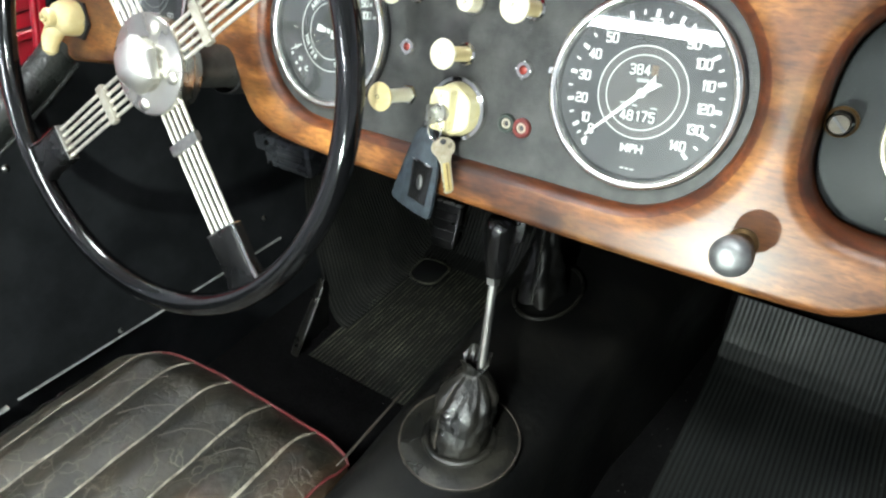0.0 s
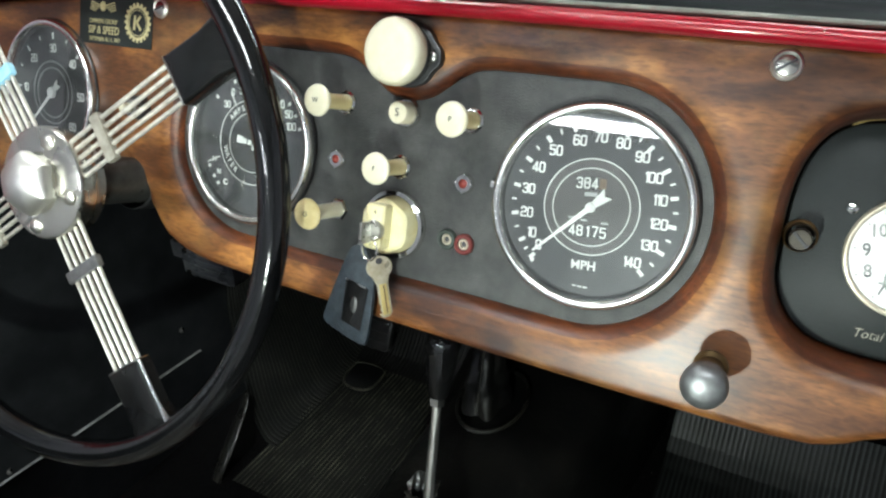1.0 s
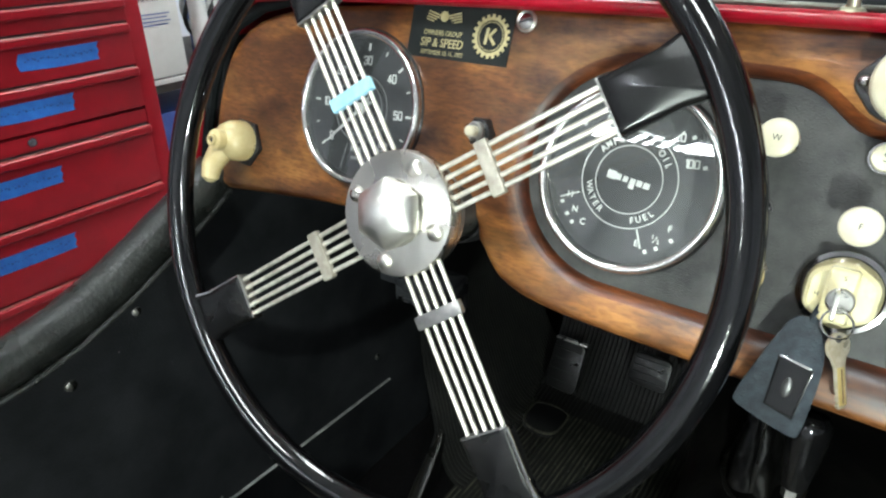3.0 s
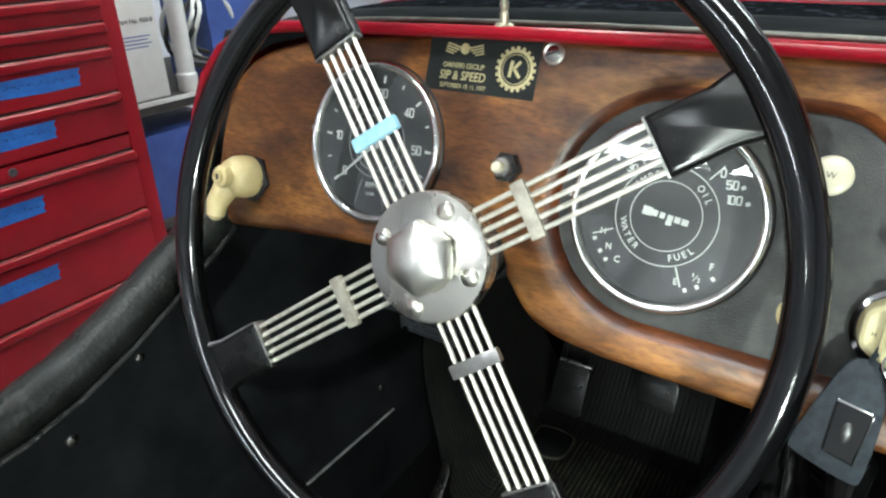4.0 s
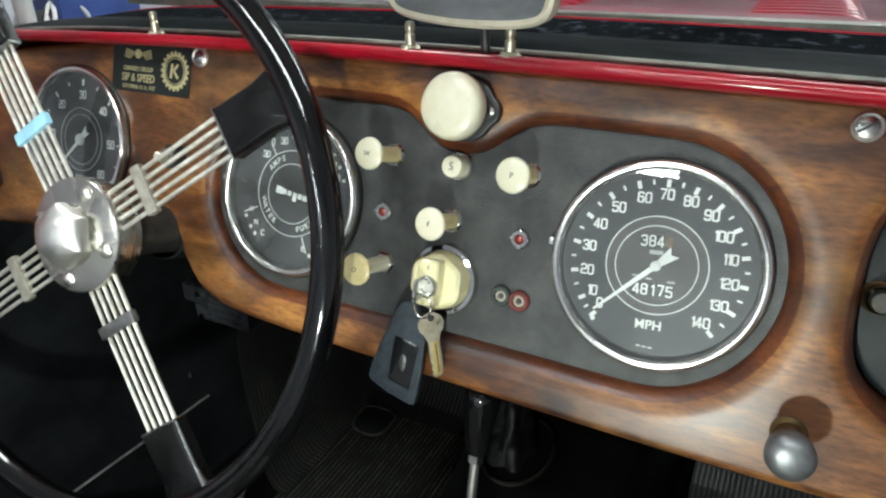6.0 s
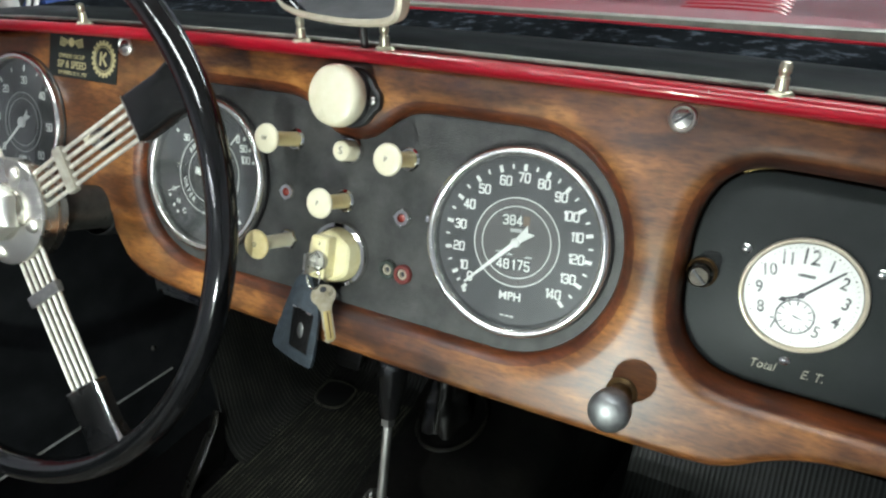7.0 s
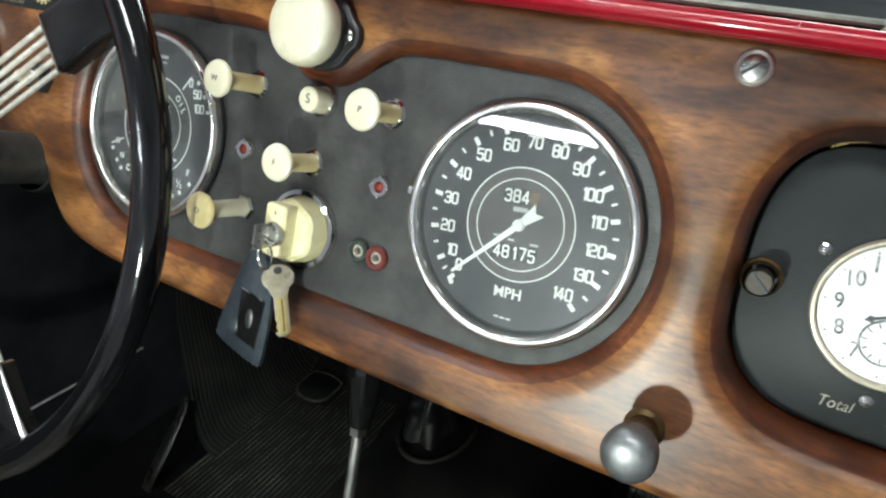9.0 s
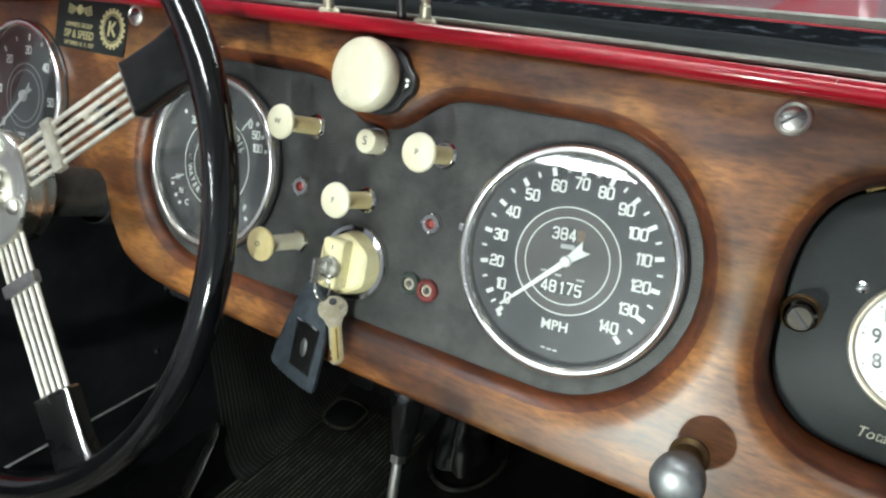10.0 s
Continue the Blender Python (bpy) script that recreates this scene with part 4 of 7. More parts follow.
for txt, cx, cy, w in (("384", -0.0022, 0.0158, 0.0215), ("48175", 0.0006, -0.0160, 0.0275)):
    win = bmesh.new()
    bar(win, 0, 0, w, 0.0088, HD, 0)
    bmesh.ops.transform(win, matrix=pose(cx, cy, 0, 0, 0, 5.0), verts=win.verts)
    o = part("counter_window", win, BLACKPLASTIC, speedo, "recessed mileage counter window")
    dg = bmesh.new()
    for i, c in enumerate(txt):
        square_digits(dg, c, 0.0064, (i - (len(txt) - 1) / 2) * 0.0052 - (0.0026 if len(txt) == 3 else 0), 0.0004 * math.sin(3 * i), HD + 0.00025, 0, 0.16, 0.86)
    bmesh.ops.transform(dg, matrix=pose(cx, cy, 0, 0, 0, 5.0), verts=dg.verts)
    part("counter_digits", dg, PRINT, o, "white counter digits")
    if len(txt) == 3:
        tn = bmesh.new()
        bar(tn, 0.0080, 0, 0.0046, 0.007, HD + 0.0003)
        bmesh.ops.transform(tn, matrix=pose(cx, cy, 0, 0, 0, 5.0), verts=tn.verts)
        part("tenths_drum", tn, DRUM, o, "brownish tenths drum")
bm = bmesh.new()
for tx, ty, w, hh in ((-0.0012, 0.0086, 0.0085, 0.0026), (-0.0105, -0.0085, 0.007, 0.0012), (-0.003, -0.0092, 0.004, 0.0012), (0.011, -0.0088, 0.005, 0.0012)):
    bar(bm, tx, ty, w, hh, HD, 5.0)
part("small_print", bm, PRINTGREY, speedo, "tiny unreadable lettering")


def needle(parent, deg, length, tail, width, h, mat, tail_width):
    bm = bmesh.new()
    outl = [(-width / 2, 0), (-width * 0.22, length), (0, length + 0.001), (width * 0.22, length), (width / 2, 0), (tail_width / 2, -tail), (0, -tail + 0.003), (-tail_width / 2, -tail)]
    plate(outl[::-1], h, h + 0.0006, bm=bm)
    lathe([(0, h + 0.0022), (0.0028, h + 0.0020), (0.0034, h + 0.0010), (0.0034, h - 0.001)], 24, bm)
    bmesh.ops.rotate(bm, cent=(0, 0, 0), matrix=Matrix.Rotation(radians(-deg), 3, "Z"), verts=bm.verts)
    return part("needle", bm, mat, parent, "white painted needle")


needle(speedo, -136.6, 0.0500, 0.0150, 0.0036, 0.0032 + DEEP, PRINT, 0.0085)

# tachometer
tacho = gauge("tachometer", -0.5530, 0.8138, 0.0702, BOARD, "round black rev counter with a chrome bezel on the wood")
bm = bmesh.new()
for k in range(13):
    v = 5 * k
    a = (v - 30) * 4.45 + 1
    big = v % 10 == 0
    px, py = dial_point(0.0550, a)
    bar(bm, px, py, 0.0022 if big else 0.0014, 0.0062 if big else 0.004, HD, -a)
    if big:
        px, py = dial_point(0.0432, a)
        nums = bmesh.new()
        square_digits(nums, str(v), 0.0068, px, py, HD, 4, 0.19, 0.88)
        part("numeral", nums, PRINT, tacho)
nums = bmesh.new()
write(nums, "RPM", 0.0070, 0.000, -0.0375, HD, 4)
write(nums, "X100", 0.0042, 0.000, -0.0455, HD, 4)
part("graduations", bm, PRINT, tacho, "white graduations")
part("lettering", nums, PRINT, tacho, "white lettering")
bm = bmesh.new()
ring(bm, 0.0300, 0.0307, HD)
ring(bm, 0.0240, 0.0246, HD)
bar(bm, -0.0135, -0.0455, 0.0006, 0.024, HD, -12)
bar(bm, 0.0135, -0.0455, 0.0006, 0.024, HD, 12)
part("rings", bm, PRINTGREY, tacho, "fine grey rings")
part("needle_boss", lathe([(0, 0.0058 + DEEP), (0.0048, 0.0054 + DEEP), (0.0056, 0.0040 + DEEP), (0.0056, 0.003 + DEEP)], 28), PRINT, tacho, "round white needle boss")
needle(tacho, -134, 0.050, 0.015, 0.0032, 0.0032 + DEEP, PRINT, 0.0085)

# combined gauge: amps, oil, water, fuel
combi = gauge("combination_gauge", -0.2987, 0.7997, 0.0692, 0.001, "round black combined gauge for amps, oil, water and fuel")
bm = bmesh.new()
ring(bm, 0.0355, 0.0362, HD)
ring(bm, 0.0247, 0.0253, HD)
for word, a0, up in (("AMPS", -36, 1), ("OIL", 50, 1), ("FUEL", 148, 0), ("WATER", -127, 0)):
    n = len(word)
    for i, c in enumerate(word):
        a = a0 + (i - (n - 1) / 2) * 9.6 * (1 if up else -1)
        px, py = dial_point(0.0302, a)
        write(bm, c, 0.0066, px, py, HD, -a if up else 180 - a, squeeze=0.95, bold=0.00012)
part("ring_lettering", bm, PRINT, combi, "white rings and lettering")
for name, first, last in (("water_sector", -155, -100), ("fuel_sector", 120, 172), ("oil_sector", 34, 82), ("amps_sector", -60, -8)):
    bm = bmesh.new()
    seg = [dial_point(0.0372, first + (last - first) * k / 14) for k in range(15)] + [dial_point(0.0570, last + (first - last) * k / 14) for k in range(15)]
    plate(seg[::-1], 0.0021 + DEEP, 0.00232 + DEEP, bm=bm)
    part(name, bm, INK, combi, "darker sunken gauge sector")
for txt, a, r0, sz in (("H", -115, 0.0463, 0.0066), ("N", -130, 0.0468, 0.0066), ("C", -144, 0.0472, 0.0070), ("F", 127, 0.0470, 0.0068), ("E", 160, 0.0470, 0.0066)):
    part("letter", write(bmesh.new(), txt, sz, *dial_point(r0, a), HD, 4, squeeze=0.95, bold=0.00014), PRINT, combi)
for txt, a, r0, sz in (("50", 53, 0.0485, 0.0054), ("100", 65, 0.0462, 0.0054), ("0", 41, 0.0480, 0.0052), ("30", -45, 0.0420, 0.0050), ("30", -16, 0.0445, 0.0050), ("0", -30, 0.0470, 0.0046)):
    part("numeral", square_digits(bmesh.new(), txt, sz, *dial_point(r0, a), HD, 4, 0.20, 0.9), PRINT, combi)
bm = write(bmesh.new(), "1", 0.0044, 0.0270, -0.0365, HD, 4, bold=0.0001)
write(bm, "2", 0.0044, 0.0312, -0.0395, HD, 4, bold=0.0001)
bar(bm, 0.0290, -0.0380, 0.0005, 0.0062, HD, -30)
part("half_mark", bm, PRINT, combi)
for a, r0, ln in ((-115, 0.0466, 0.0160), (157, 0.0440, 0.0145), (-32.5, 0.0418, 0.0110), (38, 0.0450, 0.0130)):
    px, py = dial_point(r0, a)
    bm = bmesh.new()
    bar(bm, px, py, 0.0011, ln, HD + 0.0003, -a)
    part("pointer", bm, PRINT, combi, "thin white pointer", 0)
for a in (-119, -130, -138, 154, 145, 132, 46, 58, 70, -50, -24, -12):
    px, py = dial_point(0.0540, a)
    bm = bmesh.new()
    bar(bm, px, py, 0.0026, 0.0030, HD, -a)
    part("scale_mark", bm, PRINT, combi, "", 0)
bm = bmesh.new()
for k, (w, hh) in enumerate(((0.0070, 0.0062), (0.0042, 0.0044), (0.0038, 0.0042), (0.0040, 0.0074), (0.0042, 0.0044), (0.0046, 0.0044))):
    bar(bm, -0.0130 + 0.0054 * k, 0.0016 - 0.0007 * k - (0.0018 if k == 3 else 0), w, hh, HD, -7)
part("maker_mark", bm, PRINT, combi, "plain white script-like mark")
bm = bmesh.new()
bar(bm, 0.0, 0.0505, 0.011, 0.0022, HD, 0)
bar(bm, 0.0, 0.0465, 0.009, 0.0011, HD, 0)
part("small_print", bm, PRINTGREY, combi, "tiny unreadable lettering")


# ---------------------------------------------------------------- switches
def pull_switch(x, z, letter, head, stem, label, length=0.036, r=0.0117):
    t = thing("pull_switch", on_dash(x, z), label, "switch", "pull switches on the panel")
    part("collar", lathe([(0.0092, 0), (0.0092, 0.0016), (0.0078, 0.0030), (0.0070, 0.0030), (0.0070, 0)], 6 if letter == "O" else 28, closed=True), CHROME, t, "chrome collar")
    part("stem", lathe([(0.0062, 0.0), (0.0060, 0.004), (0.0056, length - 0.008), (0.0052, length - 0.004), (0, length - 0.004)], 28), stem, t)
    part("knob", lathe([(0, length - 0.0055), (0.006, length - 0.0058), (r - 0.001, length - 0.004), (r, length - 0.0022), (r - 0.0006, length - 0.0006), (r - 0.002, length + 0.0003), (0.5 * r, length + 0.0010), (0, length + 0.0012)], 40), head, t, "round cream plastic knob")
    part("letter", write(bmesh.new(), letter, 0.0052, 0, 0, length + 0.00135, 0), INK, t, "small engraved letter " + letter)
    return t


pull_switch(-0.2043, 0.8450, "W", CREAM, CREAM_DARK, "cream plastic pull switch marked W", 0.0380)
pull_switch(-0.0950, 0.845, "P", CREAM, CREAM_DARK, "cream plastic pull switch marked P", 0.0345, 0.0120)
pull_switch(-0.1497, 0.8032, "F", CREAM, CREAM_DARK, "cream plastic pull switch marked F", 0.0358)
pull_switch(-0.2022, 0.7605, "O", CREAM_DARK, CREAM, "yellowed cream pull switch marked O, pulled out", 0.0420, 0.0120)

starter = thing("push_button", on_dash(-0.1478, 0.8437), "cream push button marked S in a chrome collar", "button")
part("collar", lathe([(0.0108, 0), (0.0108, 0.0022), (0.0096, 0.0042), (0.0086, 0.0042), (0.0086, 0)], 36, closed=True), CHROME, starter, "chrome collar")
part("button", lathe([(0.0082, 0), (0.0082, 0.0145), (0.0074, 0.0158), (0, 0.0163)], 36), CREAM, starter)
part("letter", write(bmesh.new(), "S", 0.0082, 0, 0, 0.0165, 4), INK, starter, "engraved letter S")

horn = thing("horn_button", on_dash(-0.1440, 0.8845, BOARD), "large domed cream horn push on a dark lug plate", "horn push")
lug = [(-0.031, -0.004), (-0.026, -0.009), (-0.018, -0.019), (0.0, -0.024), (0.016, -0.019), (0.022, -0.009), (0.0275, -0.005), (0.0275, 0.005), (0.022, 0.009), (0.016, 0.019), (0.0, 0.024), (-0.018, 0.019), (-0.026, 0.009), (-0.031, 0.004)]
part("gasket", plate(smooth_outline(lug, 2), 0, 0.0055, 0.0015), BLACKPLASTIC, horn, "black rubber gasket with lugs")
part("lug_plate", plate(offset(smooth_outline(lug, 2), -0.0042), 0.004, 0.0068, 0.0008), LUGGREY, horn, "grey lugged mounting plate")
for sx in (-0.0258, 0.0218):
    part("lug_screw", lathe([(0.0034, 0.007), (0.0034, 0.0082), (0.0022, 0.0092), (0, 0.0094)], 18, m=pose(sx, 0, 0)), STEEL, horn, "small steel screw")
part("horn_body", lathe([(0.0200, 0.006), (0.0200, 0.013), (0.0210, 0.0145)], 48), BLACKPLASTIC, horn)
part("horn_cap", lathe([(0.0185, 0.0145), (0.0218, 0.0150), (0.0227, 0.0175), (0.0227, 0.0230), (0.0220, 0.0262), (0.0200, 0.0286), (0.0145, 0.0303), (0.0075, 0.0311), (0, 0.0313)], 56), CREAM, horn, "domed cream cap")


def warning_lamp(x, z):
    t = thing("warning_lamp", on_dash(x, z), "small red warning lamp in a slotted chrome ring", "warning lamp", "warning lamps")
    bm = lathe([(0.0072, 0), (0.0072, 0.0024), (0.0060, 0.0042), (0.0036, 0.0042), (0.0030, 0.0015)], 28)
    part("lamp_ring", bm, CHROME, t, "chrome ring")
    for a in (0, 90, 180, 270):
        part("notch", block((0.0022, 0.0018, 0.0014), (0.0060, 0, 0.0038), 0.0004, m=Matrix.Rotation(radians(a), 4, "Z")), CHROME, t)
    part("jewel", lathe([(0.0031, 0.0012), (0.0026, 0.0028), (0.0013, 0.0037), (0, 0.0040)], 20), JEWEL, t, "red faceted lens")
    return t


warning_lamp(-0.2072, 0.8005)
warning_lamp(-0.0940, 0.8000)


def wander_socket(x, z, bush, label):
    t = thing("lead_lamp_socket", on_dash(x, z), label, "socket", "inspection lamp sockets")
    part("bush", lathe([(0.0076, 0), (0.0076, 0.0030), (0.0066, 0.0040), (0.0046, 0.0040), (0.0046, 0.002)], 28), bush, t)
    part("contact", lathe([(0.0044, 0.0018), (0.0036, 0.0032), (0.0026, 0.0032), (0.0024, 0.0004), (0, 0.0004)], 20), RIMMETAL, t, "pale metal contact sleeve")
    part("contact_hole", lathe([(0.0023, 0.0008), (0, 0.0008)], 16), INK, t, "dark hole")
    return t


wander_socket(-0.1019, 0.7568, SOCKETBLACK, "small dark inspection lamp socket on the panel")
wander_socket(-0.0879, 0.7560, SOCKETRED, "small red inspection lamp socket on the panel")

# ignition and lighting switch with its key
ign = thing("ignition_switch", on_dash(-0.1490, 0.7588), "yellowed plastic ignition and lighting switch in a chrome ring", "ignition switch")
part("chrome_ring", lathe([(0.0275, 0), (0.0275, 0.0022), (0.0262, 0.0045), (0.0232, 0.0050), (0.0228, 0)], 56), CHROME, ign)
bm = bmesh.new()
rings = []
for h, r in zip((0.003, 0.010, 0.0155, 0.0178), (0.0225, 0.0222, 0.0212, 0.0185)):
    rr = []
    for k in range(64):
        a = 2 * math.pi * k / 64
        scallop = 1 - 0.075 * (0.5 + 0.5 * math.cos(6 * a)) * (1 if h > 0.004 else 0.3)
        rr.append(bm.verts.new((r * scallop * math.cos(a), r * scallop * math.sin(a), h)))
    rings.append(rr)
for a, b in zip(rings, rings[1:]):
    for k in range(64):
        bm.faces.new((a[k], a[(k + 1) % 64], b[(k + 1) % 64], b[k]))
bm.faces.new(rings[-1])
part("switch_knob", bm, YELLOW, ign, "scalloped yellow switch knob")
part("lever_arm", block((0.017, 0.034, 0.014), (-0.001, 0.001, 0.0225), 0.0045, segs=3), YELLOW, ign, "raised pointer lever")
part("lock_barrel", lathe([(0.0078, 0.028), (0.0078, 0.0315), (0.0068, 0.0325), (0, 0.0325)], 32, m=pose(0.0005, -0.001, 0)), STEEL, ign, "steel key barrel")
bm = bmesh.new()
for ch, px, py in (("S", 0.0, 0.0125), ("H", -0.0130, -0.002), ("O", -0.001, -0.0130)):
    write(bm, ch, 0.0040, px, py, 0.0298 if px > -0.01 else 0.0182, 0)
part("legend", bm, INK, ign, "small dark engraved letters")

keys = thing("car_keys", on_dash(-0.1505, 0.7570, 0.032), "two worn keys on a split ring in the ignition", "keys")
part("inserted_key", block((0.0022, 0.016, 0.014), (0, -0.0005, 0.006), 0.0008), STEEL, keys, "key in the lock")
ringpts = [(0.0040 + 0.0085 * math.cos(2 * math.pi * k / 32), -0.0120 + 0.0085 * math.sin(2 * math.pi * k / 32), 0.005 + 0.003 * math.cos(2 * math.pi * k / 32)) for k in range(32)]
part("split_ring", tube(ringpts, 0.0007, 8, closed=True), CHROME, keys, "thin split ring")
bow = [(0.0098 * math.sin(radians(q)), 0.0098 * math.cos(radians(q))) for q in range(-140, 141, 14)]
bow += [(0.0050, -0.0115), (0.0046, -0.0145), (0.0046, -0.040), (0.0018, -0.0430), (-0.0024, -0.0430), (-0.0044, -0.0405), (-0.0026, -0.0385), (-0.0038, -0.036), (-0.0028, -0.033), (-0.0038, -0.0305), (-0.0038, -0.0145), (-0.0050, -0.0115)]
bow = bow[::-1]
HANG = pose(0.0078, -0.0270, -0.0057, 0, 58, 17) @ Matrix.Diagonal((1.06, 0.88, 1.0, 1))
bm = plate(bow, -0.0009, 0.0009, 0.0003)
bmesh.ops.transform(bm, matrix=HANG, verts=bm.verts)
part("hanging_key", bm, KEYMETAL, keys, "worn brass-toned key")
bm = block((0.0058, 0.0265, 0.0024), (0.0002, -0.0275, 0), 0.0005)
bmesh.ops.transform(bm, matrix=HANG, verts=bm.verts)
part("key_blade", bm, KEYBLADE, keys, "yellow brass blade")
bm = block((0.0010, 0.024, 0.0030), (0.0006, -0.0275, 0), 0.0002)
bmesh.ops.transform(bm, matrix=HANG, verts=bm.verts)
part("key_groove", bm, DRUM, keys, "dark milled groove")
bm = lathe([(0.0027, 0.0), (0.0027, 0.00105), (0, 0.00105)], 16, m=HANG @ pose(0, 0.0055, 0))
part("ring_hole", bm, INK, keys, "dark ring hole")

fob = thing("key_fob", on_dash(-0.1630, 0.731, 0.024), "blue-black leather key fob with a dark inset badge window", "key fob")
fo = smooth_outline([(-0.007, 0.010), (-0.013, -0.004), (-0.0285, -0.051), (-0.0260, -0.0575), (0.0110, -0.0675), (0.0155, -0.0635), (0.0175, -0.012), (0.009, 0.0075), (0.002, 0.012)], 2)
bm = plate(fo, -0.0016, 0.0016, 0.0008)
part("leather_tag", bm, FOB, fob)
win2 = [(-0.0085, -0.0165), (-0.0095, -0.0505), (0.0085, -0.0550), (0.0125, -0.0205)]
bm = bmesh.new()
ringo = rings_mesh(bm, dense(win2, 0.004), [(0, 0.0015), (0, 0.0022), (-0.0006, 0.0023), (-0.0012, 0.0018)])
bm.faces.new(ringo[-1])
part("badge_window", bm, BLACKGLOSS, fob, "glossy black badge window")
part("window_clip", block((0.0190, 0.0016, 0.0012), (0.0045, -0.0175, 0.0026), 0.0004, m=pose(0, 0, 0, 0, 0, -10)), CHROME, fob, "bright clip edge")
bm = lathe([(0, 0.0030), (0.0022, 0.0028), (0.0030, 0.0021)], 18, m=Matrix.Diagonal((1, 2.3, 1, 1)) @ pose(0.0008, -0.0155, 0))
part("badge", bm, DARKBADGE, fob, "small plain oval metal badge")
part("strap_loop", tube([(0.004, 0.008, 0.0), (0.006, 0.0165, 0.0035), (0.0075, 0.020, 0.0)], 0.0035, 10, flat=0.4), FOB, fob)

# ---------------------------------------------------------------- smaller fittings on the wood


def dash_screw(x, z, slot):
    t = thing("dash_screw", on_dash(x, z, BOARD), "slotted nickel screw in a cup washer on the wood", "screw", "dashboard screws")
    part("cup_washer", lathe([(0.0084, 0), (0.0082, 0.0016), (0.0073, 0.0024), (0.0060, 0.0014)], 36), NUTMETAL, t)
    part("screw_head", lathe([(0.0060, 0.001), (0.0056, 0.0020), (0.0030, 0.0028), (0, 0.0030)], 32), STEEL, t)
    part("slot", block((0.0115, 0.0014, 0.001), (0, 0, 0.0027), 0.0002, m=Matrix.Rotation(radians(slot), 4, "Z")), INK, t, "dark screwdriver slot")
    return t


dash_screw(0.0955, 0.8992, 38)
dash_screw(-0.3996, 0.9024, 20)

nutb = thing("wiper_push_button", on_dash(-0.4215, 0.814, BOARD), "small nickel push button in a black hexagon nut", "button")
part("hexagon_nut", lathe([(0.0125, 0), (0.0125, 0.0055), (0.0112, 0.0075), (0.0075, 0.0075)], 6), BLACKPLASTIC, nutb)
part("thread_collar", lathe([(0.0078, 0.006), (0.0078, 0.0125), (0.0068, 0.0135), (0, 0.0135)], 28), STEEL, nutb)
part("plunger", lathe([(0.0045, 0.013), (0.0045, 0.0205), (0.0034, 0.022), (0, 0.0222)], 24), CREAM, nutb, "pale plunger tip")

ind = thing("indicator_switch", on_dash(-0.7050, 0.7578, BOARD), "cream turn indicator switch with a drooping lever", "indicator switch")
part("base_plate", plate([(-0.016, -0.022), (0.012, -0.024), (0.027, -0.004), (0.016, 0.020), (-0.010, 0.022), (-0.020, 0.004)], 0, 0.004, 0.001), BLACKPLASTIC, ind, "black angular base")
part("base_screw", lathe([(0.0035, 0.004), (0.0035, 0.0056), (0, 0.0064)], 18, m=pose(0.0195, -0.0035, 0)), CHROME, ind)
part("switch_body", lathe([(0.0205, 0.003), (0.0212, 0.010), (0.0205, 0.019), (0.0170, 0.027), (0.011, 0.0315), (0.0095, 0.032)], 44), CREAM_DARK, ind)
part("lever", tube([(-0.003, -0.002, 0.022), (-0.008, -0.016, 0.026), (-0.012, -0.029, 0.030), (-0.012, -0.041, 0.031), (-0.012, -0.0455, 0.031)], [0.0125, 0.0130, 0.0115, 0.0095, 0.004], 20, flat=0.85), CREAM_DARK, ind, "stubby drooping lever")
part("tip", lathe([(0.0105, 0.029), (0.0108, 0.038), (0.0098, 0.040), (0.0060, 0.041), (0.0055, 0.044), (0.0035, 0.044), (0.0035, 0.036), (0, 0.036)], 32), CREAM_DARK, ind, "hollow round tip")
part("tip_lens", lathe([(0.0036, 0.0415), (0, 0.0418)], 20), INK, ind, "dark opening")

knob = thing("choke_control", on_dash(0.0925, 0.7190, BOARD), "round grey metal pull knob on a tarnished shank", "choke control")
part("shank", lathe([(0.0105, 0), (0.0105, 0.002), (0.0078, 0.004), (0.0074, 0.012), (0.0092, 0.017), (0.0092, 0.024)], 32), TARNISH, knob, "tarnished brass shank")
part("knob_ball", lathe([(0.0080, 0.022), (0.0112, 0.0245), (0.0124, 0.0285), (0.0130, 0.0335), (0.0131, 0.0375), (0.0124, 0.0405), (0.0100, 0.0428), (0.006, 0.0440), (0, 0.0444)], 44), CHOKEBALL, knob)

sticker = thing("event_plaque", on_dash(-0.4588, 0.8883, BOARD), "black plaque printed in gold on the wood", "plaque")
part("plaque_plate", plate([(-0.051, -0.022), (0.0485, -0.022), (0.0495, 0.0215), (-0.050, 0.0215)], 0, 0.0006), LIDCLOTH, sticker, smooth=0)
bm = bmesh.new()
write(bm, "OWNERS GROUP", 0.0060, -0.0165, -0.0015, 0.0008, squeeze=0.82)
write(bm, "SIP & SPEED", 0.0098, -0.0165, -0.0095, 0.0008, squeeze=0.86, bold=0.00012, shear=0.12)
write(bm, "SEPTEMBER 10, 11, 1977", 0.0052, -0.0150, -0.0175, 0.0008, squeeze=0.80)
part("gold_lettering", bm, GOLD, sticker)
bm = bmesh.new()
for s in (-1, 1):
    for k in range(4):
        bar(bm, -0.017 + s * (0.0095 + 0.0015 * k), 0.0140 - 0.0018 * k, 0.014 - 0.002 * k, 0.0012, 0.0008, s * 14)
lathe([(0, 0.0008), (0.0042, 0.0008), (0.0042, 0.0006)], 24, bm, pose(-0.017, 0.012, 0))
part("winged_mark", bm, GOLD, sticker, "gold winged shape")
bm = bmesh.new()
ring(bm, 0.0125, 0.0150, 0.0008, m=pose(0.030, 0.0, 0))
